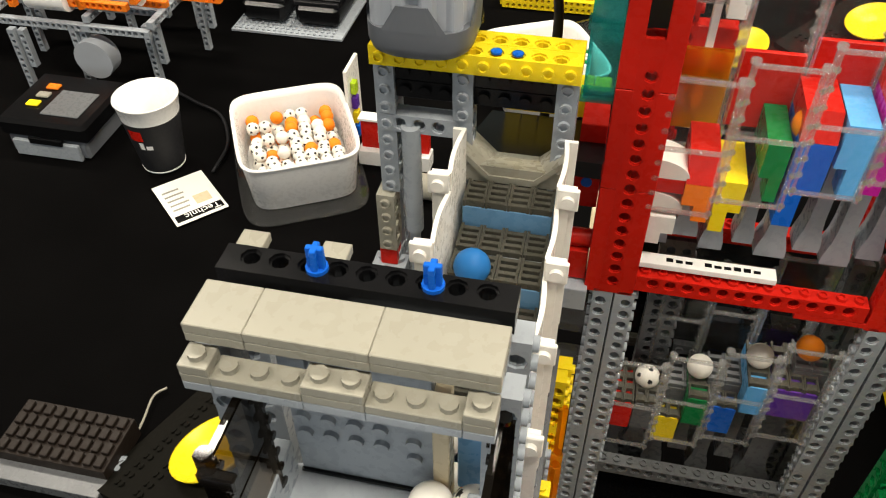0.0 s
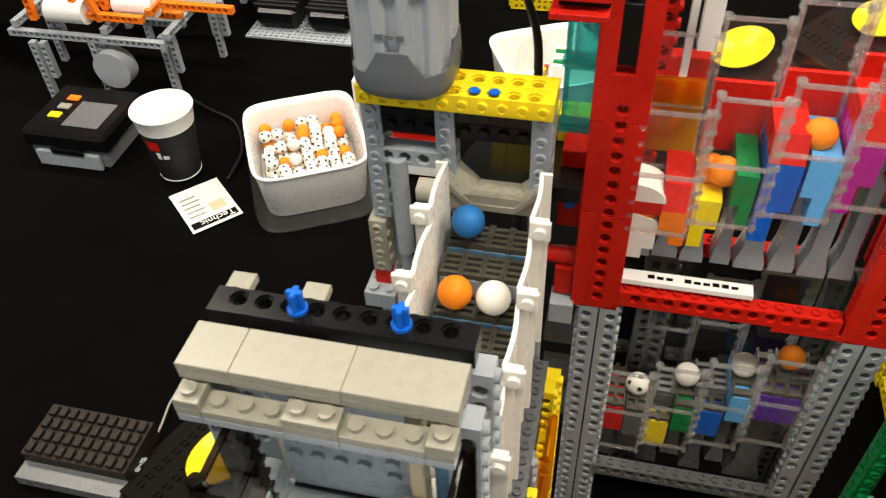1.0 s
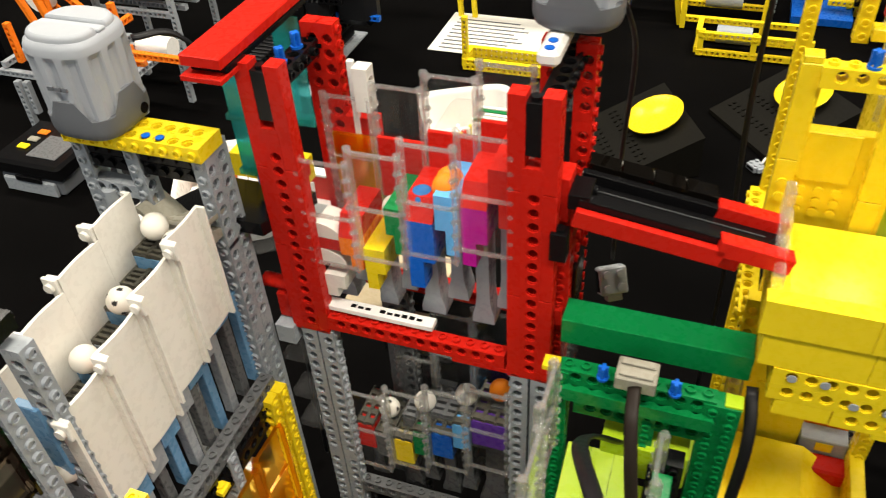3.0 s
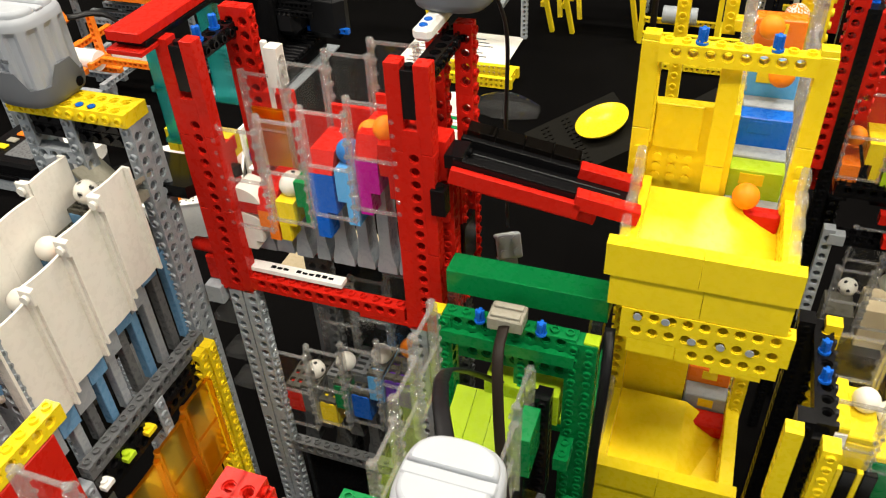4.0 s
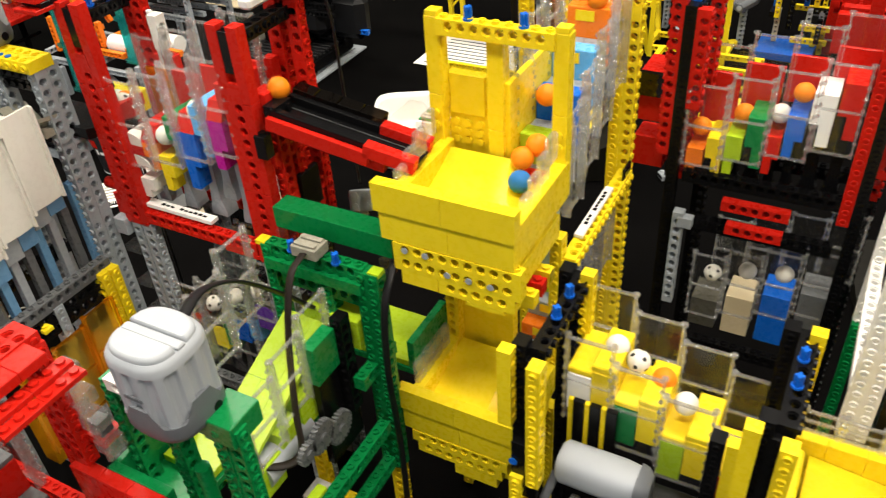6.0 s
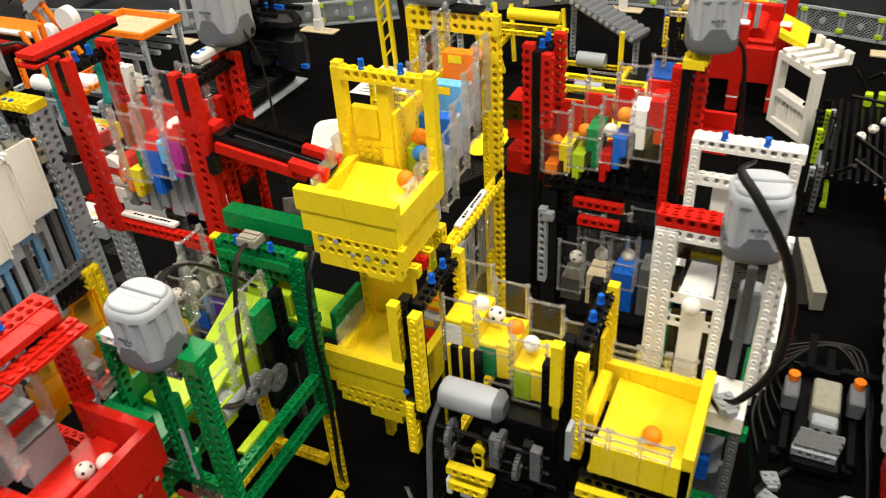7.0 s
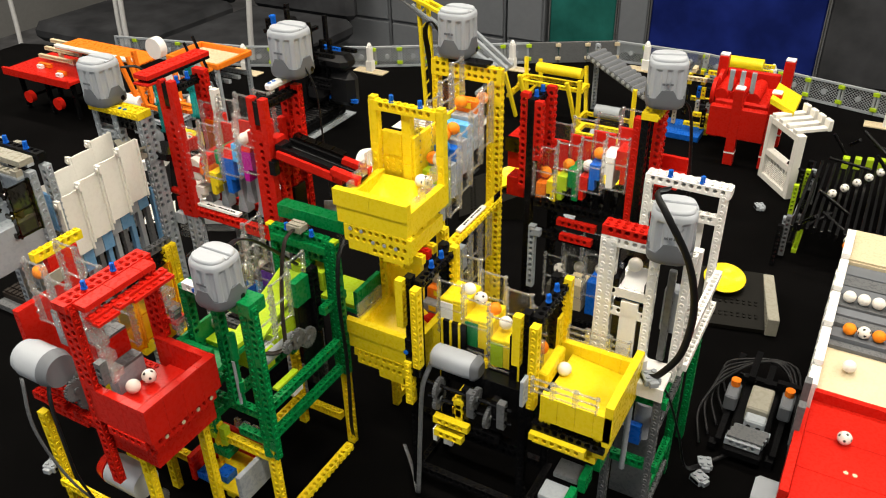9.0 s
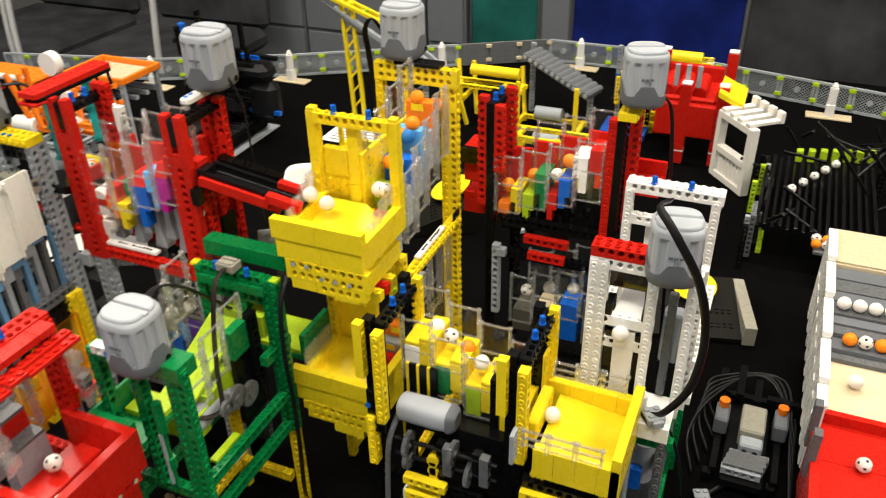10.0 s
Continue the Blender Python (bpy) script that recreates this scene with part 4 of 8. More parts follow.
        STEPS.append((st, 0.008 if k % 2 else -0.008, 0.4))
    # clear side walls
    for k in range(4):
        panel(m, 0.3530, 0.402 + 0.0255 * k, 1.040 + 0.016 * k, 0.0253, 0.070, "y", True)
        panel(m, 0.3220, 0.402 + 0.0255 * k, 1.095 + 0.012 * k, 0.0253, 0.050, "y")
    # back portal
    for x in (0.2810, 0.3510, 0.3590):
        post(m, "yellow", x, 0.5140, TABLE, 1.158, "-y" if x < 0.355 else "x")
    for z in (1.1545, 1.1625):
        rail(m, "yellow", 0.2770, 0.5120, z, 11)
    post(m, "yellow", 0.3090, 0.5160, 1.12, 1.1545, "-y")
    slab(m, "brick", "black", 0.30, 0.506, 1.1722, 0.348, 0.522, 1.176)
    slab(m, "tile", "yellow", 0.312, 0.497, 1.128, 0.342, 0.507, 1.135)
    # side rail with a name tile
    rail(m, "yellow", 0.3570, 0.392, 1.012, 15, "y", "x")
    rail(m, "yellow", 0.2810, 0.392, 1.012, 15, "y", "-x")
    slab(m, "tile", "white", 0.3570, 0.415, 1.0162, 0.3630, 0.479, 1.0192)
    bars(m, 0.3602, 0.428, 1.0193, 10, "y", col="black")
    slab(m, "joint", "black", 0.3630, 0.497, 1.006, 0.3655, 0.512, 1.024, 0.001)
    for k in range(3):
        B(m, "red" if k == 1 else "yellow", "brick", 2, (0.3480, 0.335 + 0.012 * k, 1.022))
    # lower floor
    basket(m, "yellow", 0.2730, 0.3590, 0.3110, 0.392, 0.9000, 0.9370)
    rail(m, "yellow", 0.2820, 0.3155, 0.8895, 9)
    rail(m, "yellow", 0.2860, 0.3155, 0.8798, 8)
    B(m, "yellow", "brick", 4, (0.314, 0.3155, 0.8700))
    slab(m, "brick", "yellow", 0.283, 0.32, 0.872, 0.353, 0.388, 0.897)
    g = Geo().add([(0.282, 0.319, 0.903), (0.3255, 0.319, 0.903), (0.351, 0.319, 0.901), (0.282, 0.388, 0.922), (0.3255, 0.388, 0.922), (0.351, 0.388, 0.903)], [(0, 1, 4, 3), (1, 2, 5, 4)])
    part("basket_floor", g, m, "yellow")
    slab(m, "sill", "red", 0.3245, 0.378, 0.903, 0.352, 0.392, 0.915, 0.0015)
    g = Geo().box(0.2800, 0.394, 0.905, 0.3225, 0.402, 1.035, 0.0003)
    for i in range(4):
        g.cyl((0.286 + i * U, 0.394, 0.962), "-y", 0.0024, 0.0015, 10)
    part("rear_wall", g, m, "yellow")
    post(m, "yellow", 0.2790, 0.388, 0.905, 1.035, "-x")
    post(m, "yellow", 0.3550, 0.392, 0.905, 1.035, "-y")
    for k in range(5):
        y0 = 0.3925 + 0.0128 * k
        z = 0.925 + 0.0125 * k
        st = part("step", Geo().box(0.3235, y0, z - 0.03, 0.3500, y0 + 0.0124, z, 0.0006), m, ("grey", "orange", "grey", "lime", "grey")[k])
        e = Geo().box(0.3325, y0 - 0.0004, z - 0.009, 0.342, y0 + 0.0001, z - 0.002, 0.0001)
        t = new("emblem", e.mesh("emblem", "yellow"))
        t.parent = st
    for k in range(4):
        panel(m, 0.3530, 0.402 + 0.0255 * k, 0.90 + 0.012 * k, 0.0253, 0.070, "y", True)
        slab(m, "guard", "edge", 0.2755, 0.330 + 0.012 * k, 0.925, 0.280, 0.341 + 0.012 * k, 0.944, 0.001)
    for x in (0.281, 0.353):
        post(m, "yellow", x, 0.392, TABLE, 0.875, "-y")
        rail(m, "yellow", x, 0.396, 0.757, 14, "y")
    return m


yellow_tower()
motor_xl(0.3035, 0.5230, 1.1765, 0)


# ---- green lift ----
def green_lift():
    m = thing("green_ball_lift", (0.222, 0.25, TABLE), "green toy brick ball lift on thin yellow legs", "toy machine", "ball machines")
    # rear portal
    for x in (0.1930, 0.2635, 0.2715):
        post(m, "green", x, 0.3080, 0.862, 1.036, "-y")
    rail(m, "green", 0.1925, 0.3080, 1.0300, 9)
    rail(m, "green", 0.1925, 0.3000, 1.0265, 9, "x", "y")
    rail(m, "green", 0.2005, 0.3080, 1.010, 8)
    post(m, "green", 0.2360, 0.3080, 0.985, 1.028, "-y")
    pin(m, 0.2129, 0.3050, 1.0385)
    pin(m, 0.2459, 0.3050, 1.0385)
    B(m, "yellow", "tile", 1, (0.184, 0.308, 1.036))
    B(m, "lime", "tile", 1, (0.268, 0.308, 1.036))
    slab(m, "brick", "green", 0.1891, 0.3205, 1.0400, 0.2769, 0.3365, 1.0555)
    for x in (0.190, 0.268):
        slab(m, "brick", "clear", x, 0.318, 1.026, x + 0.007, 0.330, 1.0398)
    # smoked plug plate on the pins
    g = Geo().box(0.2190, 0.2970, 1.0420, 0.2375, 0.3110, 1.0500, 0.0006).box(0.2205, 0.2985, 1.0500, 0.236, 0.3025, 1.0515, 0.0003).box(0.2205, 0.3055, 1.0500, 0.236, 0.3095, 1.0515, 0.0003)
    part("plug", g, m, "oldgrey")
    # front portal
    for x in (0.1930, 0.2670, 0.2750):
        post(m, "green", x, 0.1750, 0.850, 1.040, "-y" if x != 0.2750 else "x")
    post(m, "green", 0.2310, 0.1750, 0.905, 1.032, "-y")
    rail(m, "green", 0.1890, 0.1750, 1.0310, 11)
    rail(m, "green", 0.1890, 0.1835, 1.0310, 11)
    rail(m, "green", 0.1890, 0.1750, 0.9000, 10)
    rail(m, "green", 0.2310, 0.1750, 0.8650, 6)
    slab(m, "brick", "green", 0.2590, 0.1690, 1.032, 0.2785, 0.1910, 1.0465, 0.0005)
    B(m, "white", "beam", 3, (0.1985, 0.1710, 1.0410), "x")
    part("pin_end", Geo().cyl((0.2145, 0.1668, 1.0450), "-y", 0.0024, 0.0008, 12), m, "blue")
    # tray
    slab(m, "tray", "green", 0.190, 0.158, 0.955, 0.230, 0.205, 0.960)
    slab(m, "tray_wall", "green", 0.186, 0.156, 0.945, 0.2295, 0.162, 0.985)
    slab(m, "tray_wall", "green", 0.186, 0.162, 0.945, 0.1895, 0.21, 0.985)
    slab(m, "tray_floor", "lime", 0.192, 0.186, 0.9605, 0.228, 0.212, 0.966)
    # rails along the side
    for z in (0.868, 0.905):
        rail(m, "green", 0.2690, 0.180, z, 15, "y")
        rail(m, "green", 0.1930, 0.180, z, 15, "y")
    slab(m, "rail_tile", "lime", 0.259, 0.20, 0.9150, 0.266, 0.235, 0.9185)
    rail(m, "green", 0.2635, 0.286, 0.955, 5, "y")
    for y in (0.3365,):
        slab(m, "tray", "green", 0.215, y, 0.925, 0.272, y + 0.05, 0.930)
        slab(m, "tray_wall", "green", 0.268, 0.337, 0.925, 0.2735, 0.386, 0.955)
        slab(m, "tray_floor", "lime", 0.22, 0.338, 0.9302, 0.2675, 0.385, 0.935)
    # lime chute of three tile rows that falls towards the front
    c0, c1 = Vector((0.2000, 0.3010, 0.9900)), Vector((0.2000, 0.2150, 0.9550))
    run_ = (c1 - c0).normalized()
    nrm_ = Vector((1, 0, 0)).cross(run_)
    nrm_ = nrm_ if nrm_.z > 0 else -nrm_
    for k in range(3):
        for j in range(2):
            o_ = c0 + Vector((0.0118 * k, 0, 0)) + run_ * 0.049 * j
            v = [o_ + Vector((dx, 0, 0)) + run_ * dl + nrm_ * dn for dx in (0.0001, 0.0116) for dl in (0.0001, 0.0488) for dn in (-0.003, 0.0)]
            part("chute_tile", Geo().add(v, [(0, 1, 3, 2), (4, 6, 7, 5), (0, 4, 5, 1), (2, 3, 7, 6), (0, 2, 6, 4), (1, 5, 7, 3)]), m, "lime")
    # lime slopes and dark works inside
    for k in range(4):
        slab(m, "slope", "lime", 0.198 + 0.0005 * k, 0.210 + 0.022 * k, 0.92 + 0.009 * k, 0.240, 0.230 + 0.022 * k, 0.945 + 0.010 * k)
    slab(m, "slope", "lime", 0.216, 0.300, 0.975, 0.258, 0.330, 0.9985)
    slab(m, "wall", "black", 0.2420, 0.266, 0.895, 0.2480, 0.302, 1.000)
    rail(m, "black", 0.2520, 0.296, 0.93, 10, "z", "-y")
    rail(m, "black", 0.2440, 0.296, 0.93, 8, "z", "-y")
    slab(m, "brick", "green", 0.243, 0.262, 0.975, 0.252, 0.285, 1.005)
    # clear walls
    for k in range(3):
        panel(m, 0.2420, 0.205 + 0.028 * k, 0.955 + 0.011 * k, 0.0278, 0.052, "y", True)
        panel(m, 0.1960, 0.205 + 0.028 * k, 0.975 + 0.013 * k, 0.0278, 0.060, "y")
    # motor, gears and cylinder
    g = Geo().cyl((0.2320, 0.215, 0.935), "y", 0.0115, 0.046, 20)
    part("drive_motor", g, m, "silver")
    gear(m, 0.2560, 0.250, 0.945, "x", 0.0115)
    gear(m, 0.2560, 0.268, 0.935, "x", 0.0115)
    gear(m, 0.2560, 0.235, 0.945, "x", 0.0075)
    g = Geo().cyl((0.2490, 0.169, 0.915), "z", 0.0022, 0.07, 10).cyl((0.2490, 0.169, 0.935), "z", 0.0042, 0.012, 12).cyl((0.2490, 0.169, 0.975), "z", 0.0042, 0.03, 12)
    part("cylinder", g, m, "green")
    part("cylinder_rod", Geo().cyl((0.2490, 0.1655, 0.92), "z", 0.0016, 0.055, 10), m, "grey")
    # yellow legs
    for x, y in ((0.1950, 0.1750), (0.2700, 0.1750), (0.1940, 0.3100), (0.2680, 0.3100)):
        post(m, "yellow", x, y, TABLE, 0.862, "x")
    rail(m, "yellow", 0.2660, 0.180, 0.7520, 15, "y", "x")
    rail(m, "yellow", 0.1900, 0.180, 0.7900, 15, "y", "x")
    rail(m, "yellow", 0.1870, 0.306, 0.7860, 9)
    rail(m, "yellow", 0.1950, 0.175, 0.8420, 9)
    slab(m, "brick", "lime", 0.186, 0.169, 0.842, 0.194, 0.178, 0.868)
    slab(m, "brick", "lime", 0.202, 0.169, 0.838, 0.210, 0.178, 0.862)
    slab(m, "brick", "white", 0.232, 0.245, 0.862, 0.244, 0.262, 0.878)
    return m


def gear(par, x, y, z, axis, r, t=0.0038, col="dark"):
    """A toothed wheel with a hub."""
    n = round(r / 0.0115 * 24)
    key = ("gear", n, axis)

    def build():
        g = Geo()
        ring = []
        for i in range(n):
            for da, rr in ((-0.3, 0.9), (-0.18, 1.05), (0.18, 1.05), (0.3, 0.9)):
                ring.append((2 * math.pi * (i + da) / n, r * rr))
        for s, e in ((0, 1),):
            a = [(math.cos(q) * rr, math.sin(q) * rr) for q, rr in ring]
            put = {"x": lambda u, v, w: (w, u, v), "y": lambda u, v, w: (u, w, v), "z": lambda u, v, w: (u, v, w)}[axis]
            g.loft([[put(u, v, -t / 2) for u, v in a], [put(u, v, t / 2) for u, v in a]], smooth=False)
        p = {"x": (-t * 0.9, 0, 0), "y": (0, -t * 0.9, 0), "z": (0, 0, -t * 0.9)}[axis]
        g.cyl(p, axis, 0.0032, t * 1.8, 10)
        return g
    ob = new("gear", cached(key, build, "gear", col))
    ob.parent = par
    ob.matrix_basis = Matrix.Translation(Vector((x, y, z)) - par.location)
    return ob


green_lift()
motor_xl(0.2440, 0.1715, 1.0415, 0)


# ---- red front lift ----
def red_front_lift():
    m = thing("red_front_lift", (0.17, 0.118, TABLE), "red toy brick ball lift with a deep red basket", "toy machine", "ball machines")
    # portal across y
    for y in (0.0700, 0.1560):
        post(m, "red", 0.1720, y, 0.985, 1.072, "x")
        post(m, "red", 0.1640, y, 0.86, 1.072, "x")
    rail(m, "red", 0.1650, 0.064, 1.0745, 12, "y", "x")
    rail(m, "red", 0.1570, 0.064, 1.0745, 12, "y", "x")
    for k, n in ((0, 4), (4, 4), (8, 2)):
        slab(m, "tile", "red", 0.1735, 0.072 + k * U, 1.0715, 0.1895, 0.072 + (k + n) * U - 0.0002, 1.0775)
    for k, n in ((0, 3), (3, 2), (5, 3), (8, 3)):
        B(m, "red", "plate", n, (0.1975, 0.072 + k * U, 1.0600 + (PH if k in (3,) else 0)), "y")
        B(m, "red", "plate", n, (0.1895, 0.072 + k * U, 1.0630), "y")
    pin(m, 0.1670, 0.0915, 1.0785)
    pin(m, 0.1670, 0.1235, 1.0785)
    # basket
    slab(m, "basket_floor", "red", 0.165, 0.0750, 0.9450, 0.2300, 0.1520, 0.9500)
    for i in range(4):
        slab(m, "brick", "red", 0.2290, 0.0660 + 0.0225 * i, 0.945, 0.2370, 0.0884 + 0.0225 * i, 0.9850)
    for y in (0.0660, 0.1480):
        for i in range(3):
            slab(m, "brick", "red", 0.165 + 0.0213 * i, y, 0.945, 0.1862 + 0.0213 * i, y + U, 0.9848)
    for z, d in ((0.9353, 0.0), (0.9256, 0.004), (0.9159, 0.010)):
        rail(m, "red", 0.2310 - d, 0.0690 + d, z, 10 - int(d / 0.004), "y")
        rail(m, "red", 0.180, 0.0690 + d, z, 6 - int(d / 0.005))
    slab(m, "brick", "red", 0.170, 0.073, 0.905, 0.228, 0.150, 0.9352)
    for y in (0.0840, 0.1050, 0.1240, 0.1420):
        part("pin_end", Geo().cyl((0.2352, y, 0.9405), "x", 0.0022, 0.0007, 10), m, "tan")
    slab(m, "basket_ramp", "red", 0.178, 0.0760, 0.9500, 0.200, 0.1480, 0.9570, 0.001)
    # clear guards at both sides of the opening
    for k in range(4):
        for y in (0.078, 0.158):
            slab(m, "guard", "edge", 0.172 + 0.004 * k, y - 0.002, 1.045 - 0.016 * k, 0.184 + 0.004 * k, y + 0.010, 1.055 - 0.016 * k, 0.001)
            slab(m, "guard", "edge", 0.174 + 0.004 * k, y, 1.036 - 0.016 * k, 0.177 + 0.004 * k, y + 0.008, 1.045 - 0.016 * k, 0.0005)
    for y in (0.074, 0.164):
        B(m, "dark", "beam", 3, (0.1800, y, 0.992), "z", "x")
    slab(m, "brick", "red", 0.176, 0.158, 1.0, 0.190, 0.172, 1.006)
    # steps towards -x between clear walls
    for k in range(5):
        x1 = 0.164 - 0.0145 * k
        z = 0.985 + 0.012 * k
        st = step_block(m, x1 - 0.014, x1, 0.098, 0.132, z, z - 0.04, "red" if k % 2 else "grey", "dark", True, "x")
        STEPS.append((st, 0.008 if k % 2 else -0.008, 0.1))
    for k in range(3):
        panel(m, 0.135 - 0.029 * k, 0.095, 0.985 + 0.012 * k, 0.0285, 0.070)
        panel(m, 0.135 - 0.029 * k, 0.135, 0.985 + 0.012 * k, 0.0285, 0.070, flip=True)
    # rear end
    slab(m, "wall", "red", 0.052, 0.130, 0.93, 0.060, 0.165, 1.055)
    slab(m, "wall", "red", 0.052, 0.085, 0.93, 0.060, 0.130, 1.02)
    rail(m, "yellow", 0.056, 0.118, 1.0560, 7, "y")
    slab(m, "tile", "oldgrey", 0.0602, 0.120, 1.025, 0.0618, 0.142, 1.040)
    for y in (0.085, 0.152):
        rail(m, "red", 0.060, y, 0.93, 13)
        rail(m, "red", 0.060, y, 0.905, 14)
    # drive motor on the near flank
    g = Geo().cyl((0.085, 0.070, 0.985), "x", 0.0185, 0.030, 24).cyl((0.083, 0.070, 0.985), "-x", 0.0165, 0.006, 24)
    part("drive_motor", g, m, "silver")
    g = Geo().cyl((0.1152, 0.070, 0.985), "x", 0.019, 0.012, 24, r2=0.016)
    part("drive_motor_head", g, m, "motordark")
    gear(m, 0.1330, 0.074, 0.962, "x", 0.0115)
    gear(m, 0.1330, 0.084, 0.945, "x", 0.0115)
    for k in range(4):
        B(m, "red", "tech", 6, (0.055 + 0.03 * k, 0.078, 0.918 - 0.006 * (k % 2)), "x")
    # legs
    for x, y in ((0.060, 0.075), (0.200, 0.080), (0.215, 0.140), (0.060, 0.155), (0.130, 0.155)):
        post(m, "yellow", x, y, TABLE, 0.905, "x")
    rail(m, "yellow", 0.060, 0.070, 0.80, 17)
    rail(m, "yellow", 0.060, 0.160, 0.80, 17)
    # small lower hopper
    slab(m, "low_floor", "yellow", 0.185, 0.145, 0.800, 0.245, 0.195, 0.804)
    slab(m, "low_wall", "red", 0.183, 0.193, 0.800, 0.245, 0.199, 0.835)
    slab(m, "low_wall", "grey", 0.246, 0.140, 0.800, 0.252, 0.200, 0.838)
    slab(m, "low_wall", "red", 0.178, 0.140, 0.800, 0.184, 0.199, 0.835)
    B(m, "blue", "brick", 2, (0.205, 0.158, 0.8045), w=2)
    B(m, "blue", "brick", 2, (0.186, 0.150, 0.8045), w=2)
    B(m, "green", "brick", 3, (0.186, 0.176, 0.82), w=2)
    for k in range(4):
        slab(m, "guard", "edge", 0.196 + 0.0125 * k, 0.196, 0.836, 0.205 + 0.0125 * k, 0.201, 0.850, 0.001)
    g = Geo().cyl((0.120, 0.095, 0.83), "x", 0.0165, 0.045, 22)
    part("low_motor", g, m, "silver")
    part("low_motor_head", Geo().cyl((0.118, 0.095, 0.83), "-x", 0.0165, 0.012, 22, r2=0.013), m, "red")
    gear(m, 0.172, 0.100, 0.805, "x", 0.0115)
    return m


red_front_lift()


# ---- yellow and black lift ----
def bee_lift():
    m = thing("yellow_black_lift", (0.45, 0.32, TABLE), "black and yellow toy brick ball lift with a yellow basket", "toy machine", "ball machines")
    for x0, zt in ((0.3700, 1.034), (0.4950, 1.034)):
        for y in (0.2900, 0.3580):
            post(m, "black", x0 + 0.004, y, TABLE, zt, "-y")
            post(m, "black", x0 + 0.012, y, 0.90, zt - 0.004, "-y")
            post(m, "yellow", x0 - 0.001 + (0.0 if y < 0.3 else 0.018), y - 0.0092 if y < 0.3 else y, zt - 0.052, zt + 0.004, "-y", "beam")
            post(m, "yellow", x0 + 0.016, y - 0.0092 + (0 if y < 0.3 else 0.0092), zt - 0.098, zt - 0.002, "-y")
        rail(m, "black", x0 + 0.008, 0.290, zt - 0.004, 9, "y", "x")
        pin(m, x0 + 0.0125, 0.318, zt)
        pin(m, x0 + 0.0125, 0.338, zt)
    post(m, "yellow", 0.376, 0.2800, 0.885, 0.94, "-y")
    # clear walls, falling along +x
    for k in range(4):
        panel(m, 0.3870 + 0.0292 * k, 0.3200, 0.953 - 0.0125 * k, 0.029, 0.066)
        panel(m, 0.3870 + 0.0292 * k, 0.3630, 0.966 - 0.0125 * k, 0.029, 0.062, flip=True)
    # steps
    cols = ("white", "yellow", "green", "yellow", "lime", "yellow", "red", "yellow")
    for k in range(8):
        x0 = 0.3890 + 0.0143 * k
        z = 1.000 - 0.0078 * k
        st = part("step", Geo().box(x0, 0.3225, z - 0.034, x0 + 0.0139, 0.3600, z - 0.0045, 0.0004), m, cols[k])
        t = Geo().box(x0 - 0.0006, 0.3230, z - 0.0044, x0 + 0.0143, 0.3595, z, 0.0008)
        c = new("slope_tile", t.mesh("slope_tile", "yellow"))
        c.parent = st
        STEPS.append((st, 0.009 if k % 2 else -0.006, 0.3))
    for k in range(3):
        slab(m, "stripe", "yellow", 0.3920 + 0.010 * k, 0.3165, 0.925, 0.3950 + 0.010 * k, 0.3198, 0.975)
        slab(m, "stripe", "black", 0.3952 + 0.010 * k, 0.3160, 0.925, 0.4018 + 0.010 * k, 0.3198, 0.975)
    post(m, "black", 0.4780, 0.3130, 0.90, 0.985, "-y")
    post(m, "yellow", 0.4870, 0.3120, 0.90, 0.985, "-y", "beam")
    # lying motor
    g = Geo()
    rings = []
    for x, k in ((0.3960, 0.80), (0.3985, 0.98), (0.4200, 1.0), (0.4330, 1.0), (0.4420, 0.92)):
        rings.append([(x, 0.2960 + v * k, 0.9450 + u * k) for u, v, _ in superring(0.0118, 0.0118, 0, 32, 3.0)])
    g.loft(rings)
    part("motor_body", g, m, "silver")
    g = Geo()
    rings = []
    for x, k in ((0.4421, 0.96), (0.4460, 0.90), (0.4500, 0.60)):
        rings.append([(x, 0.2960 + v * k, 0.9450 + u * k) for u, v, _ in superring(0.0122, 0.0122, 0, 32, 4.0)])
    g.loft(rings)
    part("motor_nose", g, m, "motordark")
    for z in (0.932, 0.952):
        part("pin_end", Geo().cyl((0.3735, 0.2780, z), "-y", 0.0026, 0.001, 12), m, "blue")
    slab(m, "brick", "black", 0.3720, 0.2785, 0.922, 0.3880, 0.2860, 0.968)
    # black gear case and gears
    slab(m, "gear_case", "black", 0.4420, 0.2960, 0.895, 0.4900, 0.3110, 0.935)
    for x, z in ((0.4080, 0.915), (0.4500, 0.918), (0.4650, 0.900), (0.4080, 0.900)):
        gear(m, x, 0.2830, z, "x", 0.0115)
    for z in (0.918, 0.900):
        part("axle", Geo().cyl((0.395, 0.283, z), "x", 0.0022, 0.095, 8), m, "black")
    for x in (0.4385, 0.4720):
        B(m, "black", "beam", 5, (x, 0.2900, 0.885), "z", "-y")
        B(m, "dark", "beam", 4, (x + 0.008, 0.2850, 0.895), "z", "-y")
    # yellow crank and pusher
    g = Geo().cyl((0.4320, 0.2790, 0.905), "y", 0.0055, 0.008, 16).cyl((0.4320, 0.2790, 0.893), "y", 0.005, 0.008, 16).box(0.428, 0.279, 0.880, 0.436, 0.287, 0.905, 0.001)
    part("crank", g, m, "yellow")
    rail(m, "yellow", 0.4060, 0.2760, 0.8760, 5, "x", "z", "beam")
    rail(m, "black", 0.4060, 0.2850, 0.8680, 9)
    rail(m, "yellow", 0.4080, 0.2740, 0.8600, 4, "x", "z", "beam")
    slab(m, "brick", "white", 0.4030, 0.2760, 0.845, 0.4080, 0.284, 0.862)
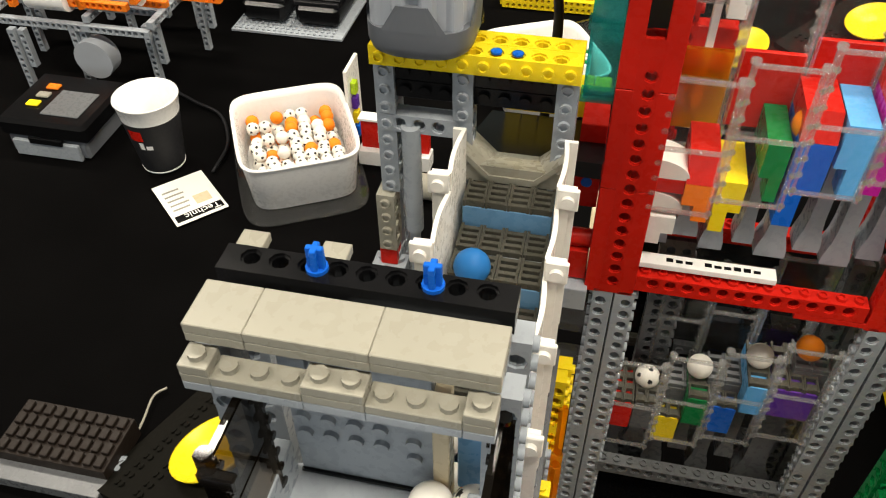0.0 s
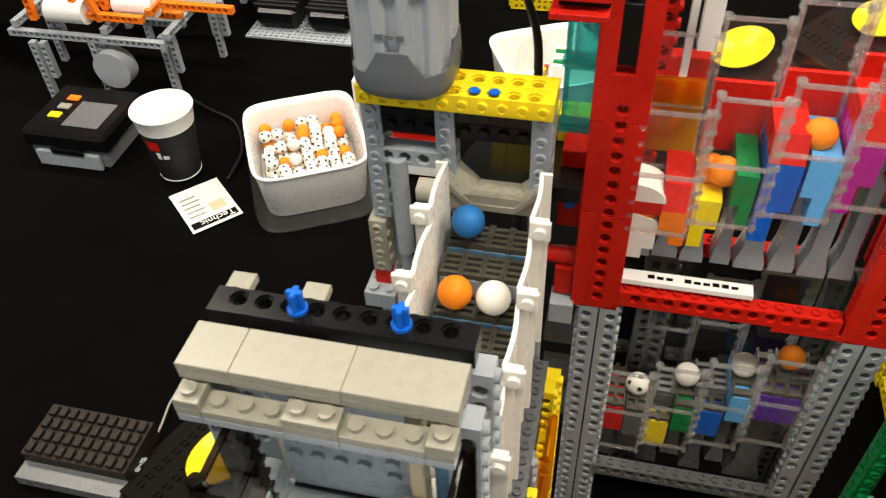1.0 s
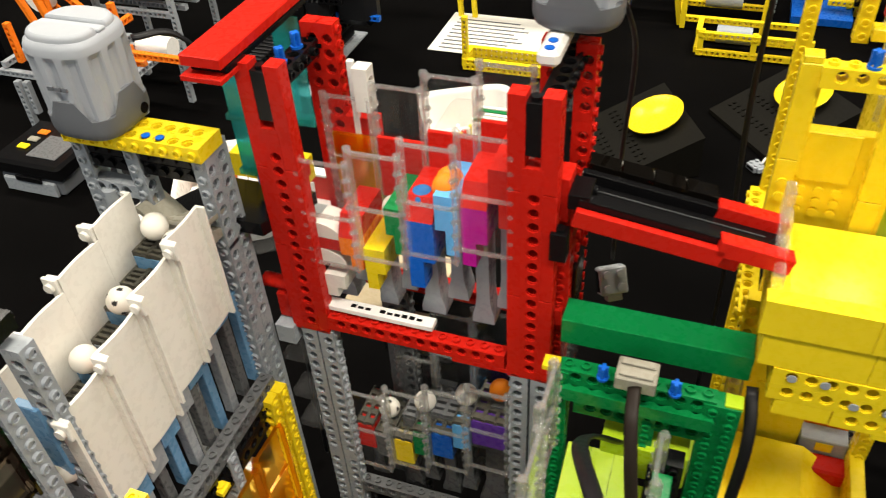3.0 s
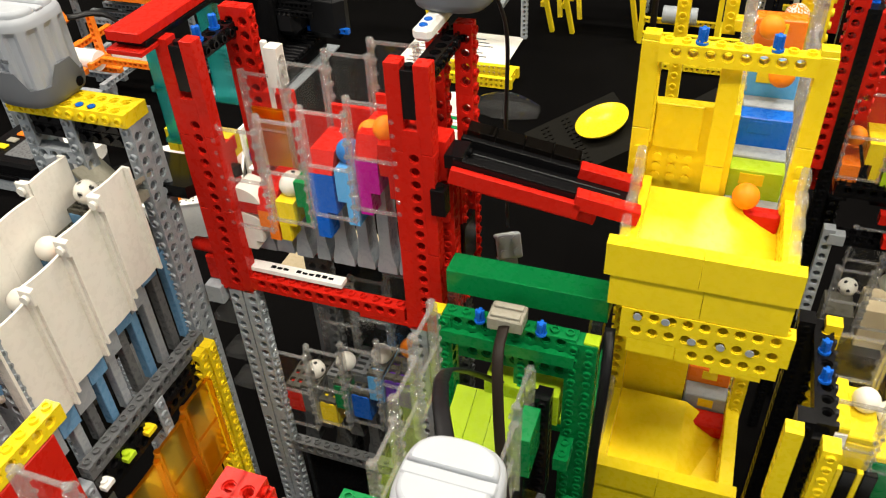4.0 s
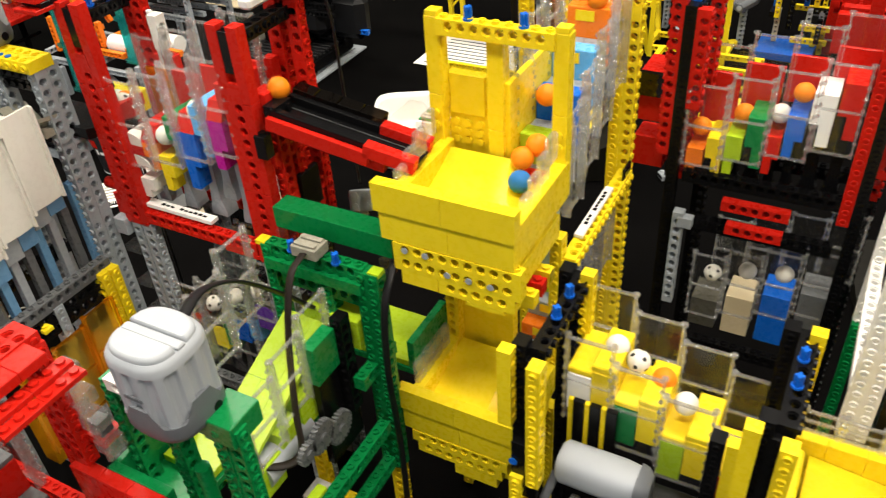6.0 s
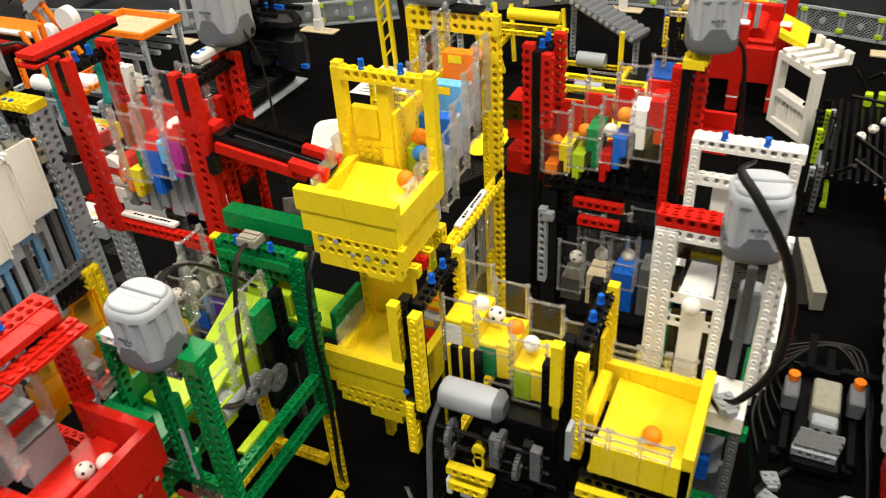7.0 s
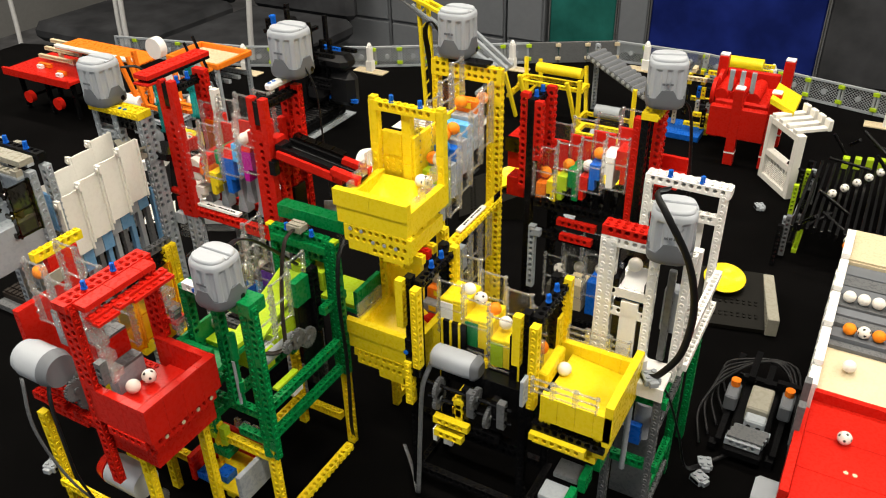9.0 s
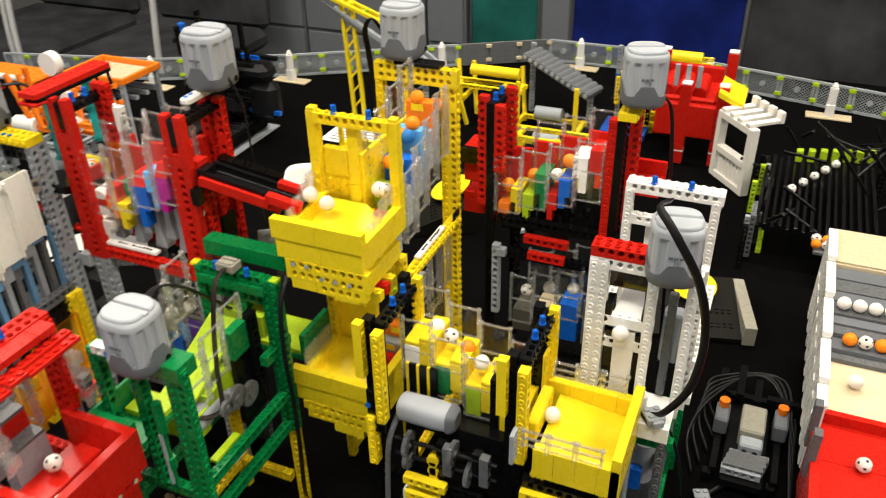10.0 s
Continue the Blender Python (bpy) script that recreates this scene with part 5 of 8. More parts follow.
    slab(m, "brick", "white", 0.4140, 0.2790, 0.842, 0.4240, 0.286, 0.856)
    # black frame below
    for y in (0.2900, 0.3580):
        rail(m, "black", 0.378, y, 0.86, 15)
        rail(m, "black", 0.378, y, 0.775, 15)
    for x in (0.376, 0.505):
        rail(m, "black", x, 0.294, 0.775, 8, "y")
    # basket
    g = Geo().add([(0.524, 0.280, 0.953), (0.588, 0.276, 0.947), (0.588, 0.350, 0.947), (0.524, 0.350, 0.955)], [(0, 1, 2, 3)])
    g.box(0.524, 0.277, 0.928, 0.588, 0.350, 0.944)
    part("basket_floor", g, m, "yellow")
    for i in range(4):
        slab(m, "brick", "yellow", 0.5240 + 0.0172 * i, 0.2680, 0.936, 0.5411 + 0.0172 * i, 0.2760, 0.966)
        slab(m, "brick", "yellow", 0.5110 + 0.0205 * i, 0.3505, 0.925, 0.5314 + 0.0205 * i, 0.3585, 0.966)
    slab(m, "end_wall", "yellow", 0.5852, 0.2680, 0.930, 0.5930, 0.3585, 0.978)
    slab(m, "chute", "yellow", 0.5115, 0.2900, 0.953, 0.5210, 0.3380, 0.972, 0.0015)
    for k in range(3):
        for y in (0.2695, 0.3530):
            panel(m, 0.5150 + 0.0215 * k, y, 0.9685, 0.0212, 0.016, flip=y < 0.3)
    rail(m, "black", 0.5150, 0.276, 0.9150, 9)
    rail(m, "yellow", 0.5150, 0.270, 0.9080, 7, "x", "z", "beam")
    rail(m, "yellow", 0.5150, 0.280, 0.8960, 8, "x", "z", "beam")
    for x in (0.52, 0.575):
        slab(m, "brick", "yellow", x, 0.277, 0.9045, x + 0.012, 0.291, 0.9278)
    slab(m, "bracket", "yellow", 0.5090, 0.3400, 0.96, 0.5120, 0.3580, 1.0)
    slab(m, "bracket", "grey", 0.5085, 0.2560, 0.955, 0.5120, 0.2680, 0.985)
    return m


bee_lift()


# ---- white tower ----
def white_tower():
    m = thing("white_ball_lift", (0.576, 0.44, TABLE), "white toy brick ball lift with a red top beam", "toy machine", "ball machines")
    for x in (0.5385, 0.5465, 0.5860, 0.6165):
        post(m, "white", x, 0.3760, 0.955 if x < 0.60 else 0.94, 1.086, "-y")
    for z in (1.0760,):
        rail(m, "white", 0.5345, 0.3760, z, 11)
    rail(m, "red", 0.5345, 0.3760, 1.0860, 10)
    rail(m, "red", 0.5345, 0.3840, 1.0860, 10)
    rail(m, "white", 0.5345, 0.3760, 1.022, 7)
    rail(m, "white", 0.5345, 0.3760, 1.000, 7)
    # striped middle: white chute with black flanks
    slab(m, "chute", "white", 0.5600, 0.3720, 0.945, 0.5770, 0.3760, 1.018)
    slab(m, "chute_side", "black", 0.5525, 0.3735, 0.945, 0.5598, 0.3790, 1.016)
    slab(m, "chute_side", "black", 0.5772, 0.3735, 0.945, 0.5830, 0.3790, 1.016)
    g = Geo().add([(0.556, 0.372, 1.030), (0.582, 0.372, 1.030), (0.578, 0.395, 1.046), (0.560, 0.395, 1.046), (0.556, 0.372, 1.024), (0.582, 0.372, 1.024), (0.578, 0.395, 1.04), (0.560, 0.395, 1.04)], [(0, 1, 2, 3), (4, 7, 6, 5), (0, 4, 5, 1), (1, 5, 6, 2), (2, 6, 7, 3), (3, 7, 4, 0)])
    part("ball_seat", g, m, "white")
    for x in (0.549, 0.580):
        slab(m, "seat_side", "black", x, 0.3725, 1.022, x + 0.007, 0.392, 1.042, 0.001)
    slab(m, "brick", "sand", 0.5560, 0.382, 1.003, 0.5800, 0.392, 1.018)
    g = Geo().box(0.548, 0.395, 1.046, 0.584, 0.400, 1.074)
    part("smoked_back", g, m, "smoke")
    slab(m, "tile", "amber", 0.556, 0.392, 1.064, 0.576, 0.395, 1.070)
    # right bay with a grey gearbox
    slab(m, "gear_box", "grey", 0.596, 0.386, 0.985, 0.612, 0.402, 1.035, 0.002)
    slab(m, "gear_rod", "dark", 0.599, 0.379, 0.955, 0.606, 0.385, 1.06, 0.001)
    # slanting right flank and rear frame
    for k in range(3):
        y = 0.388 + 0.052 * k
        post(m, "white", 0.6205, y, 0.94, 1.080 if k == 0 else 0.99, "x", "beam")
    for z in (0.95, 0.99):
        rail(m, "white", 0.6205, 0.386, z, 15, "y", "x", "beam")
    for x in (0.5345, 0.6125):
        post(m, "white", x + 0.004, 0.5100, 0.93, 1.080, "-y")
    rail(m, "white", 0.5345, 0.5100, 1.0780, 11)
    rail(m, "white", 0.5345, 0.5180, 1.0780, 11)
    rail(m, "white", 0.5425, 0.5100, 1.045, 9)
    pin(m, 0.5595, 0.5100, 1.0880)
    pin(m, 0.5925, 0.5100, 1.0880)
    rail(m, "white", 0.5425, 0.384, 0.985, 16, "y", "-x", "beam")
    slab(m, "wall", "white", 0.556, 0.5135, 1.0, 0.600, 0.5165, 1.044)
    # white shelf at the front foot
    slab(m, "shelf", "white", 0.5850, 0.3450, 0.948, 0.6180, 0.3830, 0.952)
    slab(m, "shelf_front", "white", 0.5850, 0.3420, 0.936, 0.6180, 0.3452, 0.952)
    part("shelf_post", Geo().cyl((0.590, 0.360, 0.952), "z", 0.006, 0.016, 16), m, "white")
    # green and grey base
    for x, y in ((0.5700, 0.3500), (0.6140, 0.3500), (0.5700, 0.4200), (0.6140, 0.4400), (0.5385, 0.505), (0.6165, 0.505)):
        post(m, "dark" if y < 0.4 else "green", x, y, TABLE, 0.936, "-y")
    for z in (0.925, 0.838, 0.757):
        rail(m, "green", 0.5665, 0.3500, z, 7)
    for z in (0.925, 0.80):
        rail(m, "green", 0.6140, 0.354, z, 10, "y")
        rail(m, "dark", 0.6140, 0.354, z - 0.035, 10, "y")
    g = Geo().cyl((0.598, 0.372, 0.862), "z", 0.010, 0.045, 20)
    part("inner_motor", g, m, "grey")
    slab(m, "brick", "blue", 0.586, 0.355, 0.86, 0.600, 0.362, 0.885)
    part("axle", Geo().cyl((0.588, 0.347, 0.83), "z", 0.003, 0.085, 10), m, "grey")
    slab(m, "wall", "dark", 0.5700, 0.376, 0.76, 0.6100, 0.382, 0.86)
    # grey track that leads forward on the table
    for k in range(5):
        slab(m, "track_plate", "dark" if k % 2 else "grey", 0.545 - 0.0065 * k, 0.300 - 0.022 * k, 0.870 - 0.012 * k, 0.570 - 0.0065 * k, 0.3215 - 0.022 * k, 0.876 - 0.012 * k)
        slab(m, "track_side", "green", 0.5705 - 0.0065 * k, 0.300 - 0.022 * k, 0.862 - 0.012 * k, 0.578 - 0.0065 * k, 0.3215 - 0.022 * k, 0.880 - 0.012 * k)
    slab(m, "tray", "white", 0.515, 0.170, 0.800, 0.548, 0.212, 0.806)
    slab(m, "tray_wall", "white", 0.515, 0.166, 0.800, 0.548, 0.170, 0.818)
    slab(m, "tray_leg", "dark", 0.520, 0.172, TABLE, 0.530, 0.205, 0.800)
    return m


white_tower()
motor_xl(0.5985, 0.3690, 1.0830, 12)


# ---- black and red lift ----
def black_red_lift():
    m = thing("black_red_lift", (0.45, 0.56, TABLE), "black and red toy brick ball lift with clear stepped walls", "toy machine", "ball machines")
    for x in (0.3820, 0.3900):
        post(m, "black" if x > 0.385 else "red", x, 0.5390, TABLE if x > 0.385 else 1.02, 1.138, "-y" if x > 0.385 else "-x")
        post(m, "red" if x > 0.385 else "black", x, 0.5750, 0.98, 1.136, "x")
    post(m, "red", 0.3985, 0.5390, 1.06, 1.130, "x")
    post(m, "red", 0.4000, 0.5700, 1.06, 1.140, "x")
    rail(m, "black", 0.3860, 0.540, 1.1290, 5, "y", "x")
    pin(m, 0.3905, 0.548, 1.133)
    pin(m, 0.3905, 0.566, 1.133)
    for x in (0.5120, 0.5200):
        post(m, "red" if x < 0.515 else "black", x, 0.5390, TABLE if x > 0.515 else 0.99, 1.136, "-y")
        post(m, "black" if x < 0.515 else "red", x + 0.006, 0.5800, 0.99, 1.138, "x")
    post(m, "red", 0.5290, 0.5600, 1.02, 1.138, "x")
    rail(m, "yellow", 0.5160, 0.532, 1.1390, 7, "y", "x")
    rail(m, "yellow", 0.5240, 0.532, 1.1390, 7, "y", "x")
    rail(m, "black", 0.3980, 0.5390, 1.0000, 14)
    rail(m, "black", 0.3980, 0.5800, 1.0000, 14)
    rail(m, "black", 0.3980, 0.5390, 0.960, 14)
    rail(m, "red", 0.4300, 0.5340, 0.985, 6, "x", "z", "beam")
    rail(m, "red", 0.4360, 0.5300, 0.968, 5, "x", "z", "beam")
    slab(m, "brick", "red", 0.358, 0.545, 1.040, 0.3795, 0.575, 1.080)
    slab(m, "brick", "red", 0.356, 0.548, 1.000, 0.3795, 0.572, 1.025)
    slab(m, "window", "smoke", 0.3565, 0.5400, 1.062, 0.3795, 0.5445, 1.080)
    for k in range(4):
        panel(m, 0.3950 + 0.0280 * k, 0.5350, 1.014 + 0.0095 * k, 0.0278, 0.065)
        panel(m, 0.4000 + 0.0280 * k, 0.5740, 1.026 + 0.0105 * k, 0.0278, 0.070, flip=True)
    spec = [(0.398, 0.410, 1.005, 1.030, "orange"), (0.4115, 0.4230, 1.006, 1.034, "yellow"), (0.4245, 0.4360, 1.014, 1.045, "lime"), (0.4370, 0.4500, 1.016, 1.055, "green"), (0.4620, 0.4740, 1.036, 1.068, "blue"), (0.4755, 0.4900, 1.042, 1.080, "white"), (0.4510, 0.4610, 1.02, 1.050, "red"), (0.4915, 0.505, 1.05, 1.09, "red")]
    coloured_steps(m, spec, 0.5400, 0.5700, 1.000, phase=0.5, rod="black")
    for x0, x1, z0, z1 in ((0.398, 0.424, 1.035, 1.075), (0.426, 0.452, 1.045, 1.085), (0.454, 0.480, 1.06, 1.095), (0.482, 0.508, 1.075, 1.105)):
        slab(m, "wall", "red", x0, 0.5705, z0, x1, 0.5735, z1)
    for k in range(4):
        panel(m, 0.4150 + 0.0265 * k, 0.5350, 0.875 + 0.0085 * k, 0.0262, 0.062)
        panel(m, 0.4250 + 0.0265 * k, 0.5740, 0.890 + 0.0085 * k, 0.0262, 0.062, flip=True)
        slab(m, "step", ("olddark", "tan", "blue", "dark")[k], 0.4180 + 0.0265 * k, 0.5400, 0.862, 0.4390 + 0.0265 * k, 0.5690, 0.890 + 0.010 * k)
    for x, y in ((0.405, 0.58), (0.526, 0.585)):
        post(m, "black", x, y, TABLE, 1.0, "x")
    post(m, "grey", 0.401, 0.5290, 0.89, 0.975, "x", "beam")
    slab(m, "brick", "grey", 0.401, 0.524, 0.966, 0.412, 0.532, 0.975)
    for z in (0.84, 0.79):
        rail(m, "black", 0.398, 0.539, z, 15)
    # ball tray behind
    slab(m, "tray", "red", 0.530, 0.545, 1.055, 0.560, 0.585, 1.060)
    slab(m, "tray_wall", "red", 0.530, 0.585, 1.055, 0.560, 0.590, 1.075)
    return m


black_red_lift()
motor_xl(0.5330, 0.5500, 1.1492, 20)


# ---- right-hand red and white lift ----
def right_lift():
    m = thing("white_red_lift", (0.83, 0.66, TABLE), "white and red toy brick ball lift with dark shelves of balls", "toy machine", "ball machines")
    X0, X1 = 0.757, 0.90
    for i in range(9):
        y0 = 0.555 + 0.0365 * i
        zt = 0.838 + 0.0042 * i + (0.004 if i % 2 else 0)
        slab(m, "wall_brick", "white", X0 - 0.009, y0, TABLE, X0, y0 + 0.0363, zt)
        slab(m, "rim_tile", "white", X0 - 0.010, y0, zt, X0 + 0.001, y0 + 0.0355, zt + 0.006)
    slab(m, "red_floor", "red", X0, 0.395, 0.790, X1, 0.576, 0.805)
    for k in range(3):
        slab(m, "red_tile", "red", X0 + 0.0002, 0.396 + 0.059 * k, 0.8052, X1, 0.4545 + 0.059 * k, 0.8072)
    slab(m, "red_wall", "red", X0 - 0.010, 0.395, TABLE, X0 - 0.0005, 0.535, 0.824)
    slab(m, "red_back", "red", X0, 0.572, 0.805, X1, 0.580, 0.8205)
    for y in (0.535, 0.490):
        slab(m, "hinge", "dark", X0 - 0.013, y, 0.80, X0 - 0.005, y + 0.012, 0.858)
    for x in (0.806, 0.815):
        part("pin_ring", Geo().cyl((x, 0.468, 0.8072), "z", 0.0026, 0.0008, 12), m, "tan")
    g = Geo().add([(X0, 0.580, 0.820), (X1, 0.580, 0.820), (X1, 0.650, 0.832), (X0, 0.650, 0.832), (X0, 0.580, TABLE), (X1, 0.580, TABLE), (X1, 0.650, TABLE), (X0, 0.650, TABLE)], [(0, 1, 2, 3), (4, 7, 6, 5), (0, 4, 5, 1), (1, 5, 6, 2), (2, 6, 7, 3), (3, 7, 4, 0)])
    part("slope", g, m, "tan", label="cream sloping ball floor")
    for k in range(6):
        slab(m, "seam", "cream", X0 + 0.018 * k + 0.001, 0.584, 0.8200, X0 + 0.018 * k + 0.0013, 0.586, 0.8206, 0)
    for k, (y0, y1, z) in enumerate(((0.650, 0.662, 0.8375), (0.662, 0.684, 0.8430), (0.684, 0.700, 0.8490), (0.700, 0.716, 0.8520), (0.716, 0.740, 0.8555), (0.740, 0.760, 0.858), (0.760, 0.785, 0.860), (0.785, 0.81, 0.862))):
        slab(m, "shelf", "dark" if k % 2 == 0 else "motordark", X0, y0, TABLE, X1, y1 - 0.0002, z)
    slab(m, "top_block", "tan", X0, 0.812, TABLE, X1, 0.90, 0.866)
    slab(m, "top_tile", "tan", X0, 0.814, 0.8662, X1, 0.90, 0.869)
    for k in range(10):
        slab(m, "arch", "white", X0 - 0.0105, 0.560 + 0.032 * k, TABLE, X0 - 0.0092, 0.575 + 0.032 * k, 0.82)
    # the whole lift stands on a dark plinth
    m.location, m.scale = (0.8087, 0.5639, 0.8285), (0.885, 0.885, 0.885)
    back = Matrix.Translation(m.location) @ Matrix.Scale(0.885, 4)
    part("plinth", Geo().box(0.772, 0.345, TABLE, 0.865, 0.765, 0.8284, 0.002), m, "black", at=back.inverted())
    return m


def on_right_lift(x, y, z):
    """A place on the right-hand lift, from the plan of its parts; balls keep their size."""
    return 0.8087 + 0.885 * (x - 0.83), 0.5639 + 0.885 * (y - 0.66), 0.8285 + 0.885 * (z - 0.007 - TABLE) + 0.007


right_lift()


# ---- far machines on the table ----
def frame_of_beams(par, col, x0, y0, z, x1, y1, kind="beam"):
    nx, ny = max(2, round((x1 - x0) / U)), max(2, round((y1 - y0) / U))
    rail(par, col, x0, y0, z, nx, "x", "z", kind)
    rail(par, col, x0, y1, z, nx, "x", "z", kind)
    rail(par, col, x0, y0 + 0.004, z, ny, "y", "z", kind)
    rail(par, col, x0 + nx * U - 0.008, y0 + 0.004, z, ny, "y", "z", kind)


def fence():
    pts = [(-1.15, 1.22), (-0.76, 1.31), (-0.45, 1.455), (-0.10, 1.66), (0.10, 1.775), (0.33, 1.775), (0.58, 1.715), (0.80, 1.665), (1.15, 1.58)]
    n = 0
    for (ax, ay), (bx, by) in zip(pts, pts[1:]):
        L = math.hypot(bx - ax, by - ay)
        k = max(1, round(L / 0.068))
        yaw = math.degrees(math.atan2(by - ay, bx - ax))
        for i in range(k):
            s = (i + 0.5) / k
            p = (ax + (bx - ax) * s, ay + (by - ay) * s, TABLE)
            f = thing("fence_panel", p, "grey toy lattice fence panel with lime clips", "toy fence", "table fence")
            f.rotation_euler = (0, 0, radians(yaw))
            w, h = L / k - 0.002, 0.055
            solid = ax > -0.2 and ax < 0.0
            if solid:
                me = cached(("fs", round(w, 3)), lambda: Geo().box(-w / 2, -0.003, 0, w / 2, 0.003, h, 0.0005), "sheet", "dark")
                q = new("sheet", me)
            else:
                def lattice():
                    g = Geo()
                    for a, b, c, d in ((-w / 2, 0, w / 2, 0.005), (-w / 2, h - 0.005, w / 2, h), (-w / 2, 0.005, -w / 2 + 0.005, h - 0.005), (w / 2 - 0.005, 0.005, w / 2, h - 0.005)):
                        g.box(a, -0.003, b, c, 0.003, d)
                    for sg in (-1, 1):
                        for j in range(-8, 16):
                            x0 = -w / 2 + j * 0.0075
                            lo, hi = max(0.0, (-w / 2 - x0) if sg > 0 else (x0 + h - w / 2)), 0
                            a0, a1 = (x0, x0 + h) if sg > 0 else (x0 + h, x0)
                            z0, z1 = 0.003, h - 0.003
                            # clip the bar to the frame
                            t0, t1 = 0.0, 1.0
                            for lim, sgn in ((-w / 2 + 0.003, 1), (w / 2 - 0.003, -1)):
                                d = (a1 - a0) * sgn
                                e = (lim - a0) * sgn
                                if d > 0:
                                    t0 = max(t0, e / d)
                                else:
                                    t1 = min(t1, e / d)
                            if t1 - t0 < 0.05:
                                continue
                            pa = (a0 + (a1 - a0) * t0, z0 + (z1 - z0) * t0)
                            pb = (a0 + (a1 - a0) * t1, z0 + (z1 - z0) * t1)
                            g.add([(pa[0] - 0.0011, 0.001 * sg, pa[1]), (pa[0] + 0.0011, 0.001 * sg, pa[1]), (pb[0] + 0.0011, 0.001 * sg, pb[1]), (pb[0] - 0.0011, 0.001 * sg, pb[1])], [(0, 1, 2, 3)])
                    g.cyl((0, 0.004, h / 2), "-y", 0.006, 0.008, 14)
                    return g
                q = new("lattice", cached(("fl", round(w, 3)), lattice, "lattice", "grey"))
            q.parent = f
            for z in (0.008, 0.043):
                c = new("clip", cached("fclip", lambda: Geo().box(-0.007, -0.006, 0, 0.007, 0.006, 0.009, 0.0008), "clip", "lime" if not solid else "tan"))
                c.parent = f
                c.location = (w / 2, 0, z)
            n += 1
    for x, y in ((-0.73, 1.27), (-0.44, 1.42), (-0.12, 1.60), (0.19, 1.74), (0.50, 1.70), (0.76, 1.62)):
        f = thing("white_post", (x, y, TABLE), "white toy fence post with a round knob on a tan foot", "toy post", "fence posts")
        part("shaft", Geo().cyl((x, y, TABLE + 0.0032), "z", 0.0085, 0.062, 14).box(x - 0.009, y - 0.009, TABLE + 0.003, x + 0.009, y + 0.009, TABLE + 0.03, 0.001), f, "white")
        part("knob", Geo().cyl((x, y, TABLE + 0.065), "z", 0.0055, 0.004, 12).cyl((x, y, TABLE + 0.069), "z", 0.0065, 0.007, 12, r2=0.003), f, "white")
        part("foot_plate", Geo().box(x - 0.045, y - 0.016, TABLE, x + 0.045, y + 0.016, TABLE + 0.0032, 0.0004), f, "tan")


fence()


def red_wheel_machine():
    m = thing("red_wheel_machine", (0.50, 1.33, TABLE), "red toy brick machine on legs with wheels on its side", "toy machine", "ball machines")
    slab(m, "body", "red", 0.448, 1.312, 0.815, 0.55, 1.412, 0.872, 0.004)
    slab(m, "front_panel", "red", 0.447, 1.284, 0.805, 0.555, 1.2995, 0.868, 0.002)
    slab(m, "back_panel", "red", 0.447, 1.4125, 0.815, 0.55, 1.424, 0.90, 0.002)
    for x, y, zt in ((0.437, 1.418, 0.925), (0.497, 1.292, 0.905), (0.562, 1.30, 0.905), (0.562, 1.42, 0.930)):
        slab(m, "leg", "red", x - 0.0095, y - 0.0095, TABLE, x + 0.0095, y + 0.0095, zt, 0.001)
        slab(m, "leg_band", "white", x - 0.0099, y - 0.0099, 0.775, x + 0.0099, y + 0.0099, 0.778, 0)
        slab(m, "cap", "white", x - 0.009, y - 0.009, zt, x + 0.009, y + 0.009, zt + 0.004, 0.001)
    for y in (1.335, 1.385):
        part("wheel", Geo().cyl((0.446, y, 0.878), "-x", 0.027, 0.007, 28).cyl((0.4392, y, 0.878), "-x", 0.020, 0.001, 24), m, "red")
        part("hub", Geo().cyl((0.438, y, 0.878), "-x", 0.005, 0.002, 12), m, "white")
    for k in range(3):
        part("roller", Geo().cyl((0.458 + 0.03 * k, 1.318, 0.878), "y", 0.013, 0.085, 16), m, "red")
    for k in range(3):
        B(m, "grey", "beam", 5, (0.475 + 0.02 * k, 1.31, 0.895), "z", "-y")
    g = Geo().add([(0.555, 1.27, 0.905), (0.60, 1.27, 0.885), (0.60, 1.36, 0.885), (0.555, 1.36, 0.905), (0.555, 1.27, 0.895), (0.60, 1.27, 0.875), (0.60, 1.36, 0.875), (0.555, 1.36, 0.895)], [(0, 1, 2, 3), (4, 7, 6, 5), (0, 4, 5, 1), (1, 5, 6, 2), (2, 6, 7, 3), (3, 7, 4, 0)])
    part("chute", g, m, "yellow")


